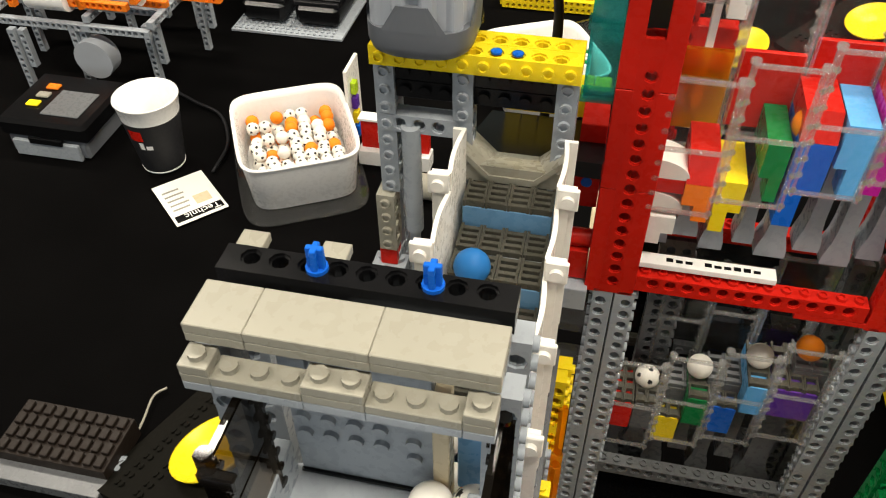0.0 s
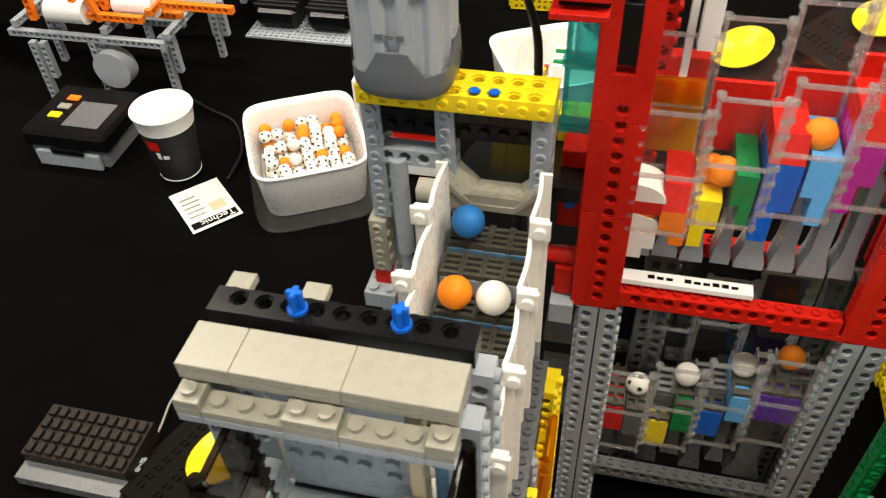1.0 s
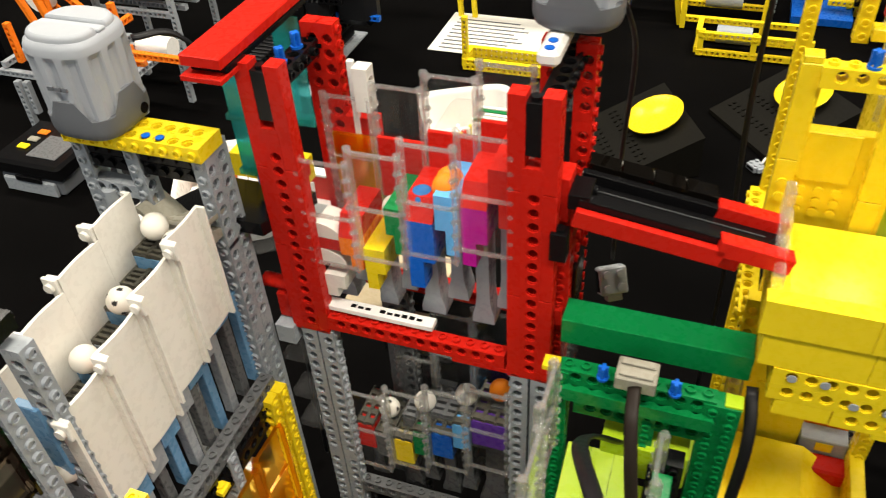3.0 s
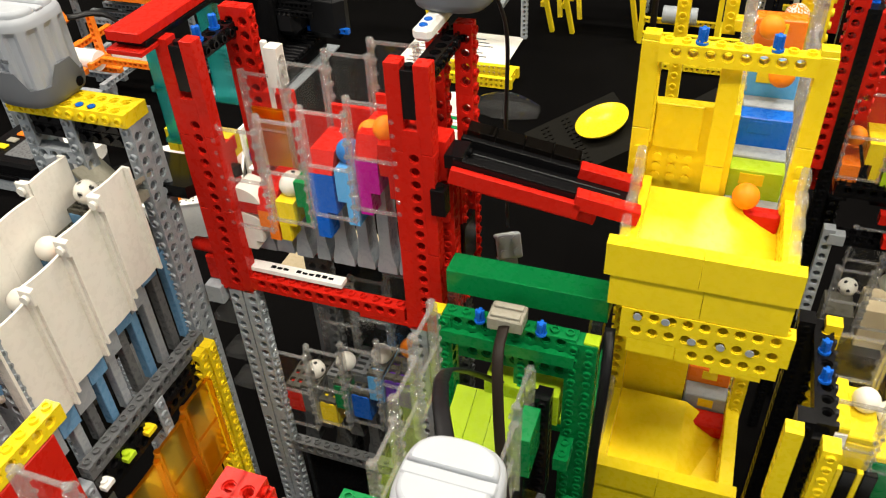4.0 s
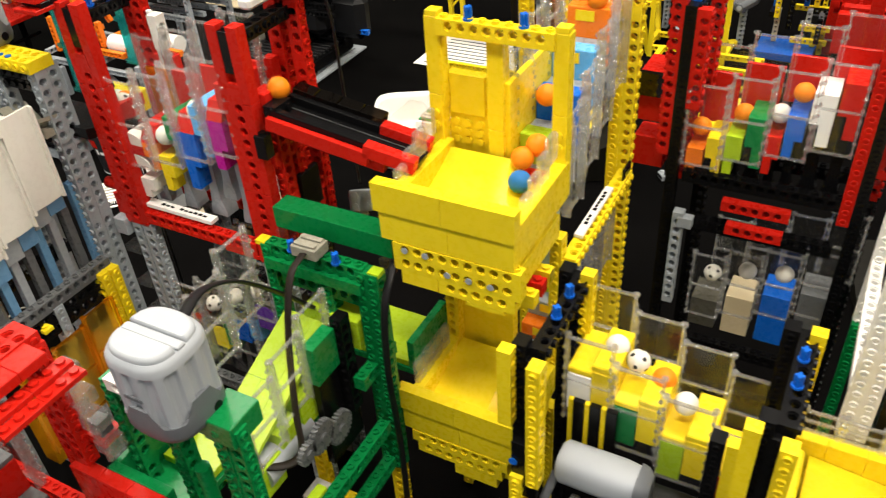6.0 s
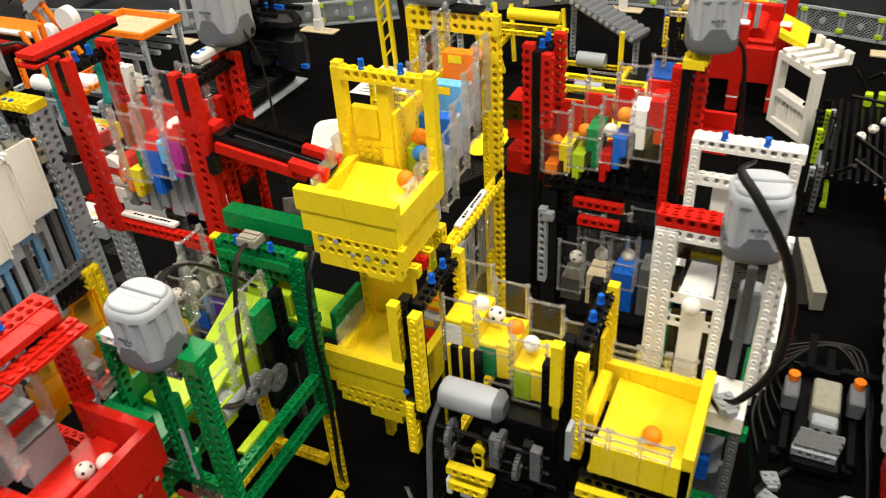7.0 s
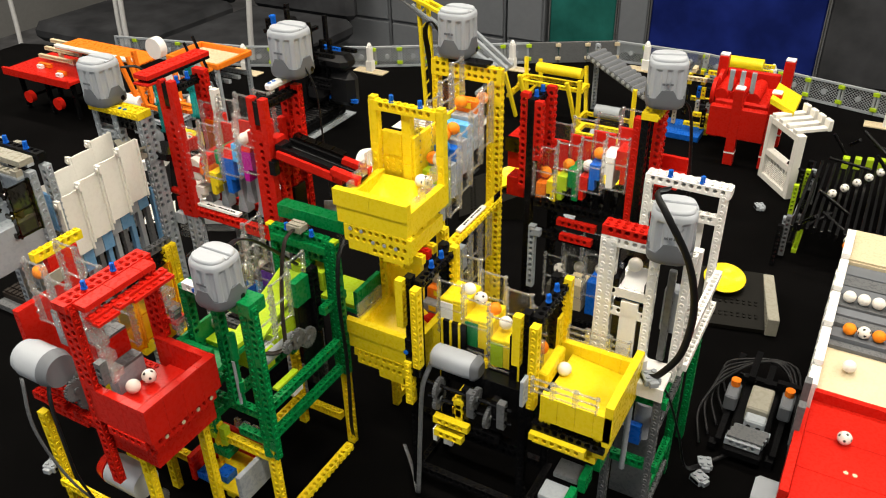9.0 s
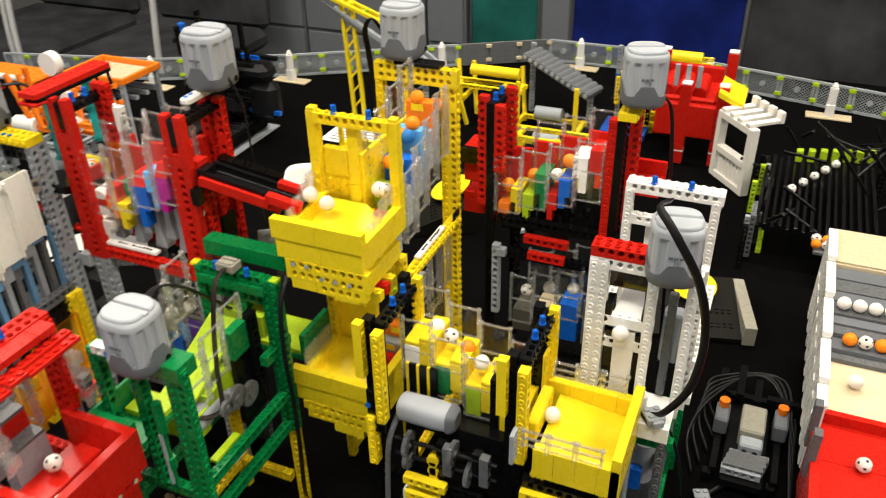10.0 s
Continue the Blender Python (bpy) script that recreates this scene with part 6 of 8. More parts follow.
def white_lattice_machine():
    m = thing("white_lattice_frame", (0.60, 1.15, TABLE), "aged white toy lattice frame with arms on top", "toy machine", "ball machines")
    a, b = Vector((0.566, 1.27, TABLE)), Vector((0.630, 1.190, TABLE))
    d = (b - a).normalized()
    yaw = math.atan2(d.y, d.x)
    rot = Matrix.Rotation(yaw, 4, "Z")
    rot.translation = a - Vector(m.location)
    L = (b - a).length
    g = Geo()
    for x in (0, L - 0.012):
        g.box(x, -0.008, 0, x + 0.012, 0.008, 0.125, 0.0008)
    for z in (0, 0.05, 0.113):
        g.box(0.012, -0.008, z, L - 0.012, 0.008, z + 0.012, 0.0008)
    part("frame", g, m, "cream", at=rot)
    g = Geo()
    for i in range(8):
        g.box(0.012 + i * 0.0105, -0.002, 0.012, 0.015 + i * 0.011, 0.002, 0.05)
        g.box(0.012, -0.003, 0.012 + i * 0.0035, L - 0.012, -0.001, 0.0132 + i * 0.0035)
    part("lattice", g, m, "cream", at=rot)
    for k in range(4):
        g = Geo().box(0.008 + 0.024 * k, -0.008, 0.1255, 0.020 + 0.024 * k, 0.060, 0.1325, 0.001).box(0.006 + 0.024 * k, 0.052, 0.1255, 0.022 + 0.024 * k, 0.060, 0.146, 0.001)
        part("arm", g, m, "cream", at=rot)


def black_lime_machine():
    m = thing("black_lime_machine", (0.72, 1.12, TABLE), "black toy linkage machine with lime blocks", "toy machine", "ball machines")
    r = random.Random(5)
    for k in range(16):
        x = 0.655 + 0.011 * k
        slab(m, "slat", "black", x, 0.98, 0.80 + 0.004 * (k % 2), x + 0.005, 1.24, 0.812 + 0.004 * (k % 2), 0.0005)
    for k in range(7):
        x, y = 0.70 + 0.019 * k, 1.225 + 0.006 * k
        slab(m, "lime_block", "lime", x, y, 0.813, x + 0.011, y + 0.014, 0.834, 0.001)
    for k in range(16):
        x, y = 0.640 + 0.008 * (k % 4), 0.95 + 0.018 * k
        B(m, ("black", "dark", "black", "lime", "grey")[k % 5], "beam", r.choice((5, 7, 9)), (x, y, 0.752 + 0.01 * (k % 3)), r.choice(("z", "z", "y")), "x")
    for k in range(24):
        x, y, z = 0.64 + r.random() * 0.22, 0.97 + r.random() * 0.34, 0.80 + r.random() * 0.05
        g = Geo().cyl((0, 0, 0), Vector((r.uniform(-1, 1), r.uniform(-0.6, 0.6), r.uniform(0, 0.7))), 0.003, r.uniform(0.05, 0.11), 6)
        part("strut", g, m, "black", at=Matrix.Translation(Vector((x, y, z)) - Vector(m.location)))
    for x in (0.65, 0.84):
        for y in (0.98, 1.25):
            post(m, "black", x, y, TABLE, 0.805, "x")
    for k in range(5):
        slab(m, "ball_tray", "dark", 0.74 + 0.02 * k, 0.94, 0.80, 0.758 + 0.02 * k, 0.985, 0.806, 0.001)


def yellow_linkage():
    m = thing("yellow_linkage", (0.08, 1.35, TABLE), "yellow toy beam linkage with a yellow drum", "toy machine", "far machines")
    part("drum", Geo().cyl((0.055, 1.35, 0.862), "x", 0.0115, 0.105, 20), m, "yellow")
    for x in (0.02, 0.055, 0.165):
        for dy in (-0.03, 0.03):
            g = Geo().box(-0.004, -0.004, 0, 0.004, 0.004, 0.115, 0.001)
            part("leg", g, m, "yellow", at=Matrix.Translation(Vector((x, 1.35 + dy, TABLE)) - Vector(m.location)) @ Matrix.Rotation(0.25 if dy < 0 else -0.25, 4, "X") @ Matrix.Rotation(-0.15, 4, "Y"))
    frame_of_beams(m, "yellow", 0.02, 1.33, 0.828, 0.17, 1.365)
    frame_of_beams(m, "yellow", 0.165, 1.31, 0.762, 0.30, 1.37)
    for k in range(5):
        B(m, "yellow", "beam", 7, (0.0 + 0.012 * k, 1.31, 0.80 + 0.014 * (k % 3)), "y", "x")
    g = Geo().cyl((0.20, 1.34, 0.79), "x", 0.014, 0.055, 18)
    part("motor", g, m, "grey")
    for x in (0.17, 0.29):
        post(m, "yellow", x, 1.31, TABLE, 0.86, "-y", "beam")
    t = thing("grey_track", (0.23, 1.42, TABLE), "dark grey sloping toy track with ball cups", "toy machine", "far machines")
    a, b = Vector((0.160, 1.42, 0.893)), Vector((0.315, 1.37, 0.838))
    w = (b - a).normalized()
    s = Vector((-w.y, w.x, 0)).normalized()
    rot = Matrix((w, s, w.cross(s))).transposed().to_4x4()
    rot.translation = a - Vector(t.location)
    L = (b - a).length
    part("track_bed", Geo().box(0, -0.028, -0.012, L, 0.028, 0.0, 0.001), t, "dark", at=rot)
    for k in range(12):
        c = part("cup", Geo().cyl((0.008 + L / 12 * k, -0.029, -0.004), "y", 0.0062, 0.058, 12), t, "motordark", at=rot)
        q = new("cup_ring", Geo().cyl((0.008 + L / 12 * k, -0.0305, -0.004), "y", 0.0042, 0.0012, 12).mesh("cup_ring", "silver"))
        q.parent = c
    post(t, "grey", 0.16, 1.44, TABLE, 0.90, "x")
    post(t, "grey", 0.30, 1.39, TABLE, 0.83, "x")
    q = thing("spiky_machine", (0.38, 1.42, TABLE), "small cluttered toy machine of black, grey and yellow beams", "toy machine", "far machines")
    r = random.Random(11)
    for k in range(34):
        x, y, z = 0.34 + r.random() * 0.09, 1.38 + r.random() * 0.10, 0.752 + r.random() * 0.13
        B(q, r.choice(("black", "grey", "yellow", "dark", "yellow", "blue", "tan")), "beam", r.choice((3, 5, 7)), (x, y, z), r.choice("xyz"[:2]) if k % 2 else "z", "x" if k % 2 == 0 else "z")
    slab(q, "foot", "blue", 0.33, 1.36, TABLE, 0.42, 1.44, 0.762)
    d = thing("yellow_drum_machine", (0.47, 1.60, TABLE), "long yellow toy beam machine", "toy machine", "far machines")
    for k in range(3):
        rail(d, "yellow", 0.40, 1.58 + 0.02 * k, 0.83 + 0.006 * k, 14, "x", "z", "beam")
    part("drum", Geo().cyl((0.40, 1.60, 0.852), "x", 0.014, 0.09, 16), d, "yellow")
    for x in (0.41, 0.50):
        post(d, "yellow", x, 1.6, TABLE, 0.832, "x", "beam")


def crane():
    m = thing("yellow_crane", (-0.17, 1.26, TABLE), "yellow toy beam crane with a slanted grey boom", "toy machine", "far machines")
    def strut(nm, col, p, q, r=0.004):
        p, q = Vector(p), Vector(q)
        w = (q - p).normalized()
        u = w.cross(Vector((0, 1, 0))).normalized()
        rot = Matrix((w, u.cross(w), u)).transposed().to_4x4()
        rot.translation = p - Vector(m.location)
        part(nm, Geo().box(0, -r, -r, (q - p).length, r, r, 0.0008), m, col, at=rot)
    # two slim uprights with diagonal braces
    for dx in (0.0, 0.024):
        strut("upright", "yellow", (-0.186 + dx, 1.27, TABLE), (-0.198 + dx, 1.27, 1.000))
    for k in range(7):
        z = 0.775 + 0.032 * k
        strut("brace", "yellow", (-0.186 - 0.0016 * k, 1.27, z), (-0.163 - 0.0016 * k, 1.27, z + 0.026), 0.002)
    # boom: twin yellow beams with a grey ram below, falling to the counterweight
    for dy in (-0.012, 0.012):
        strut("boom", "yellow", (-0.270, 1.27 + dy, 1.028), (-0.100, 1.27 + dy, 0.968))
        strut("lower_boom", "grey", (-0.100, 1.27 + dy, 0.968), (0.024, 1.27 + dy, 0.880))
    strut("ram", "grey", (-0.215, 1.27, 0.985), (-0.030, 1.27, 0.885), 0.005)
    strut("hose", "dark", (-0.250, 1.262, 1.004), (-0.150, 1.262, 0.945), 0.003)
    for k in range(5):
        strut("cross_bar", "lime" if k == 3 else "yellow", (-0.250 + 0.034 * k, 1.256, 1.021 - 0.012 * k), (-0.250 + 0.034 * k + 0.006, 1.284, 1.021 - 0.012 * k), 0.003)
    strut("hook_beam", "black", (-0.300, 1.27, 1.020), (-0.262, 1.27, 1.030), 0.006)
    slab(m, "counterweight", "grey", -0.04, 1.26, 0.85, 0.0, 1.30, 0.885, 0.002)
    for k in range(4):
        B(m, ("grey", "dark", "blue", "grey")[k], "beam", 7, (-0.06 + 0.02 * k, 1.28, 0.80 + 0.02 * k), "y", "z")
    post(m, "grey", -0.02, 1.28, TABLE, 0.852, "x")
    p = thing("printed_sheet", (-0.10, 1.20, TABLE), "white printed paper sheet on the cloth", "paper")
    slab(p, "sheet", "paper", -0.20, 1.14, TABLE + 0.0002, -0.02, 1.28, TABLE + 0.0012, 0)
    for k in range(9):
        slab(p, "text_line", "dark", -0.185, 1.150 + 0.013 * k, TABLE + 0.0013, -0.06 - 0.01 * (k % 3), 1.154 + 0.013 * k, TABLE + 0.0014, 0)
    f = thing("flat_yellow_frame", (-0.05, 1.10, TABLE), "flat yellow toy beam frame lying on the cloth", "toy frame", "far machines")
    frame_of_beams(f, "yellow", -0.125, 1.095, TABLE + 0.001, 0.01, 1.135)
    frame_of_beams(f, "yellow", -0.125, 1.095, TABLE + 0.0095, 0.01, 1.135)
    post(f, "yellow", -0.122, 1.098, TABLE + 0.018, 0.83, "x", "beam")
    f = thing("yellow_beam_frame", (0.27, 1.24, TABLE), "low yellow toy beam frame with grey motors", "toy frame", "far machines")
    frame_of_beams(f, "yellow", 0.20, 1.22, TABLE + 0.002, 0.36, 1.27)
    frame_of_beams(f, "yellow", 0.20, 1.22, TABLE + 0.030, 0.36, 1.27)
    for x in (0.205, 0.28, 0.352):
        post(f, "yellow", x, 1.222, TABLE, 0.79, "-y", "beam")
    part("motor", Geo().cyl((0.225, 1.245, 0.775), "x", 0.013, 0.05, 16), f, "grey")
    b = thing("clear_bag", (0.02, 1.03, TABLE), "crumpled clear plastic bag on the cloth", "plastic bag")
    g = Geo()
    ring = []
    for i in range(7):
        a = i / 6
        ring.append([(-0.03 + 0.10 * a + 0.012 * noise.noise((i, j, 0)), 1.03 + 0.028 * math.cos(j * math.pi / 6) * math.sin(math.pi * (0.15 + 0.7 * a)) + 0.01 * noise.noise((i * 2, j, 3)), TABLE + 0.001 + max(0, 0.026 * math.sin(j * math.pi / 6) * math.sin(math.pi * (0.15 + 0.7 * a)) + 0.008 * noise.noise((i, j * 2, 7)))) for j in range(12)])
    g.loft(ring, smooth=False)
    part("film", g, b, "clear")


def dish_stand(x, y, yaw, tilt=28, size=0.13, light_edge=False, z=TABLE):
    """A tilted black studded plate with a yellow round dish on it."""
    m = thing("dish_stand", (x, y, z), "black tilted toy plate with a yellow dish" + (" and pale edge" if light_edge else ""), "toy ramp", "dish stands")
    m.rotation_euler = (0, 0, radians(yaw))
    w = size
    h = w * math.sin(radians(tilt))
    c = w * math.cos(radians(tilt))
    g = Geo().add([(-w / 2, 0, 0), (w / 2, 0, 0), (w / 2, c, 0), (-w / 2, c, 0), (-w / 2, 0, 0.006), (w / 2, 0, 0.006), (w / 2, c, h), (-w / 2, c, h)], [(0, 3, 2, 1), (4, 5, 6, 7), (0, 1, 5, 4), (1, 2, 6, 5), (2, 3, 7, 6), (3, 0, 4, 7)])
    o = new("wedge", g.mesh("wedge", "olddarkplate"))
    o.parent = m
    rot = Matrix.Translation((0, 0, 0.006)) @ Matrix.Rotation(math.atan2(h - 0.006, c), 4, "X")
    g = Geo()
    for i in range(12):
        for j in range(4):
            g.stud(-w / 2 + 0.012 + i * (w - 0.024) / 11, w * (0.18 + 0.05 * j) if j < 2 else w * (0.30 + 0.05 * j), 0.0, hollow=False, seg=8)
    o = new("studs", g.mesh("studs", "olddarkplate"))
    o["kind"] = "stuff"
    o.parent = m
    o.matrix_basis = rot
    g = Geo()
    rings = []
    for rr, zz in ((0.012 * size / 0.13, 0.0), (0.026 * size / 0.13, 0.003), (0.033 * size / 0.13, 0.0095), (0.0345 * size / 0.13, 0.0125), (0.0325 * size / 0.13, 0.0125), (0.025 * size / 0.13, 0.006), (0.010 * size / 0.13, 0.003)):
        rings.append([(rr * math.cos(2 * math.pi * i / 32), w * 0.72 + rr * math.sin(2 * math.pi * i / 32), zz) for i in range(32)])
    g.loft(rings)
    o = new("dish", g.mesh("dish", "yellow"))
    o.parent = m
    o.matrix_basis = rot
    if light_edge:
        g = Geo().box(w / 2, -0.004, 0, w / 2 + 0.016, c + 0.004, h * 0.9, 0.0008)
        o = new("edge_brick", g.mesh("edge_brick", "oldgrey"))
        o.parent = m
    return m


red_wheel_machine()
white_lattice_machine()
black_lime_machine()
yellow_linkage()
crane()
dish_stand(0.097, 0.905, -62, tilt=24, size=0.135)
dish_stand(0.276, 1.003, -52, tilt=20, size=0.132)
dish_stand(0.612, 0.745, 14, light_edge=True, size=0.115, tilt=16)
dish_stand(-0.274, 0.348, -113, tilt=24, size=0.12)


def brown_plate():
    m = thing("ribbed_brown_plate", (-0.32, 0.30, TABLE), "dark brown ribbed toy plate on a pale grey base", "toy plate")
    slab(m, "base", "dark", -0.375, 0.283, TABLE, -0.285, 0.300, TABLE + 0.010)
    slab(m, "plate", "brown", -0.375, 0.298, TABLE, -0.285, 0.345, TABLE + 0.020)
    for i in range(10):
        for j in range(4):
            slab(m, "rib", "brown", -0.372 + 0.0087 * i, 0.300 + 0.0112 * j, TABLE + 0.020, -0.366 + 0.0087 * i, 0.3090 + 0.0112 * j, TABLE + 0.0235, 0.0005)


brown_plate()
# a plain thin cord of no known use
cord("charging_cable", [(-0.287, 0.316, TABLE + 0.004), (-0.286, 0.331, TABLE + 0.004), (-0.288, 0.354, TABLE + 0.003), (-0.291, 0.378, TABLE + 0.003), (-0.284, 0.388, TABLE + 0.003)], "thin pale cord on the cloth", 0.0010, 0.0010, "oldgrey")


def tub(x, y, yaw, lx, ly, h, label, cat="tub"):
    m = thing("white_tub", (x, y, TABLE), label, cat, "white tubs")
    m.rotation_euler = (0, 0, radians(yaw))
    rr = lambda k, z: [(lx * k * px, ly * k * py, z) for px, py, _ in superring(0.5, 0.5, 0, 96, 6)]
    for nm, rings, c0, c1 in (("shell", (rr(0.84, 0.0005), rr(0.88, 0.003), rr(0.97, h)), True, False), ("rim", (rr(0.97, h), rr(1.0, h + 0.001), rr(1.0, h + 0.003), rr(0.955, h + 0.003), rr(0.93, h - 0.004)), False, False), ("liner", (rr(0.93, h - 0.004), rr(0.85, 0.004)), False, True)):
        o = new(nm, Geo().loft(list(rings), cap0=c0, cap1=c1).mesh(nm, "white"))
        o.parent = m
    return m


tub(-0.277, 0.686, 28, 0.122, 0.142, 0.055, "white plastic tub full of small toy balls")
rb = random.Random(3)
k = 0
for iz in range(2):
    for i in range(7):
        for j in range(9):
            px, py = -0.0396 + 0.0132 * i + rb.uniform(-1, 1) * 0.0015, -0.0520 + 0.0130 * j + rb.uniform(-1, 1) * 0.0015
            if iz == 1 and rb.random() < 0.35:
                continue
            c, s = math.cos(radians(28)), math.sin(radians(28))
            ball("orange" if rb.random() < 0.24 else ("soccer" if rb.random() < 0.75 else "white"), -0.277 + px * c - py * s, 0.686 + px * s + py * c, TABLE + 0.011 + 0.0125 * iz + 0.010 + rb.uniform(0, 0.003), "in a white tub")
tub(-0.043, 0.882, 27, 0.124, 0.136, 0.055, "white plastic tub of cards and small bags")
m = thing("card_stack", (-0.015, 0.895, TABLE + 0.005), "stack of green and white printed cards in a tub", "cards")
for i in range(6):
    slab(m, "card", ("paper", "green", "paper")[i % 3], -0.04, 0.872 + 0.008 * i, TABLE + 0.006, 0.01, 0.8775 + 0.008 * i, TABLE + 0.050, 0.0003)
m = thing("bag_in_tub", (-0.07, 0.89, TABLE + 0.005), "clear bag of small red and white pieces in a tub", "plastic bag")
slab(m, "bag", "clear", -0.085, 0.85, TABLE + 0.006, -0.045, 0.93, TABLE + 0.055, 0.01)
for i in range(10):
    slab(m, "piece", ("red", "paper", "yellow")[i % 3], -0.082 + 0.003 * i, 0.855 + 0.007 * i, TABLE + 0.0065, -0.075 + 0.003 * i, 0.861 + 0.007 * i, TABLE + 0.02, 0.001)


# the clear lid that lies under the tub of balls
def lid_under():
    m = thing("clear_lid", (-0.277, 0.680, TABLE), "clear plastic lid under a white tub", "tray")
    q = radians(28)
    rr = lambda k, z: [(-0.274 + 0.130 * k * px * math.cos(q) - 0.156 * k * py * math.sin(q), 0.678 + 0.130 * k * px * math.sin(q) + 0.156 * k * py * math.cos(q), z) for px, py, _ in superring(0.5, 0.5, 0, 96, 6)]
    part("rim", Geo().loft([rr(0.98, TABLE + 0.0004), rr(1.0, TABLE + 0.006), rr(0.985, TABLE + 0.006), rr(0.97, TABLE + 0.0008)]), m, "clear")


lid_under()


def cup():
    m = thing("paper_cup", (-0.425, 0.668, TABLE), "black and white paper coffee cup with a red mark", "cup")
    x, y = -0.425, 0.668
    ring = lambda r, z: [(x + r * math.cos(2 * math.pi * i / 40), y + r * math.sin(2 * math.pi * i / 40), TABLE + z) for i in range(40)]
    part("wall", Geo().loft([ring(0.0215, 0.0005), ring(0.0222, 0.002), ring(0.0300, 0.066)], cap1=False), m, "cardboard")
    part("foot_ring", Geo().loft([ring(0.0218, 0.002), ring(0.0226, 0.0022), ring(0.0228, 0.004), ring(0.0222, 0.004)], cap0=False, cap1=False), m, "white")
    part("rim", Geo().loft([ring(0.0300, 0.066), ring(0.0322, 0.083), ring(0.0334, 0.0845), ring(0.0328, 0.086), ring(0.0312, 0.085), ring(0.0262, 0.05), ring(0.0195, 0.008)], cap0=False), m, "white")
    g = Geo()
    def patch(a0, a1, z0, z1, mat):
        n = 6
        v = []
        for i in range(n + 1):
            a = radians(a0 + (a1 - a0) * i / n)
            for z in (z0, z1):
                r = 0.0222 + (z - 0.002) / 0.064 * 0.0078 + 0.0003
                v.append((x + r * math.cos(a), y + r * math.sin(a), TABLE + z))
        part("print", Geo().add(v, [(2 * i, 2 * i + 2, 2 * i + 3, 2 * i + 1) for i in range(n)], 0, True), m, mat)
    patch(245, 275, 0.047, 0.060, "red")
    patch(262, 272, 0.036, 0.045, "white")
    patch(276, 290, 0.036, 0.041, "white")


cup()


def card():
    m = thing("paper_card", (-0.371, 0.613, TABLE), "white printed card with a black word bar", "card")
    a, b, c = Vector((-0.3646, 0.5723, 0)), Vector((-0.327, 0.6125, 0)), Vector((-0.4146, 0.6303, 0))
    u, v = b - a, c - a
    u = u.normalized() * 0.055
    v = (v - u.normalized() * v.dot(u.normalized())).normalized() * 0.073

    def quad(nm, s0, t0, s1, t1, z, col):
        p = [a + u * s + v * t for s, t in ((s0, t0), (s1, t0), (s1, t1), (s0, t1))]
        g = Geo().add([(q.x, q.y, TABLE + z) for q in p] + [(q.x, q.y, TABLE + z - 0.0004) for q in p], [(0, 1, 2, 3), (0, 4, 5, 1), (1, 5, 6, 2), (2, 6, 7, 3), (3, 7, 4, 0)])
        part(nm, g, m, col)
    quad("sheet", 0, 0, 1, 1, 0.0012, "paper")
    quad("word_bar", 0.05, 0.06, 0.95, 0.20, 0.0016, "black")
    quad("picture", 0.55, 0.30, 0.85, 0.50, 0.0016, "tan")
    for k in range(5):
        quad("text_line", 0.10, 0.32 + 0.11 * k, 0.42 + 0.04 * (k % 2), 0.35 + 0.11 * k, 0.0016, "oldgrey")
    t = bpy.data.curves.new("word", "FONT")
    t.body, t.size, t.extrude = "Technic", 0.0118, 0.0001
    t.materials.append(MAT["white"])
    o = new("word", t)
    o.parent = m
    ang = math.atan2(u.y, u.x)
    p = a + u * 0.90 + v * 0.180
    o.matrix_basis = Matrix.Translation((p.x - m.location.x, p.y - m.location.y, 0.0019)) @ Matrix.Rotation(ang + math.pi, 4, "Z")


card()


def control_box():
    m = thing("control_box", (-0.555, 0.70, TABLE), "black and grey toy control box with two small orange buttons", "control box")
    slab(m, "base", "motordark", -0.600, 0.655, TABLE, -0.505, 0.745, TABLE + 0.022, 0.003)
    slab(m, "front", "grey", -0.592, 0.650, TABLE, -0.513, 0.6552, TABLE + 0.020, 0.001)
    slab(m, "top", "black", -0.605, 0.652, TABLE + 0.022, -0.500, 0.748, TABLE + 0.044, 0.004)
    slab(m, "screen", "dark", -0.560, 0.668, TABLE + 0.044, -0.515, 0.715, TABLE + 0.0455, 0.0005)
    for k in range(3):
        slab(m, "button", ("yellow", "oldgrey", "orange")[k], -0.585 + 0.002 * k, 0.680 + 0.017 * k, TABLE + 0.044, -0.570 + 0.002 * k, 0.690 + 0.017 * k, TABLE + 0.047, 0.001)
    slab(m, "latch", "black", -0.570, 0.6485, TABLE + 0.018, -0.530, 0.652, TABLE + 0.026, 0.001)


control_box()


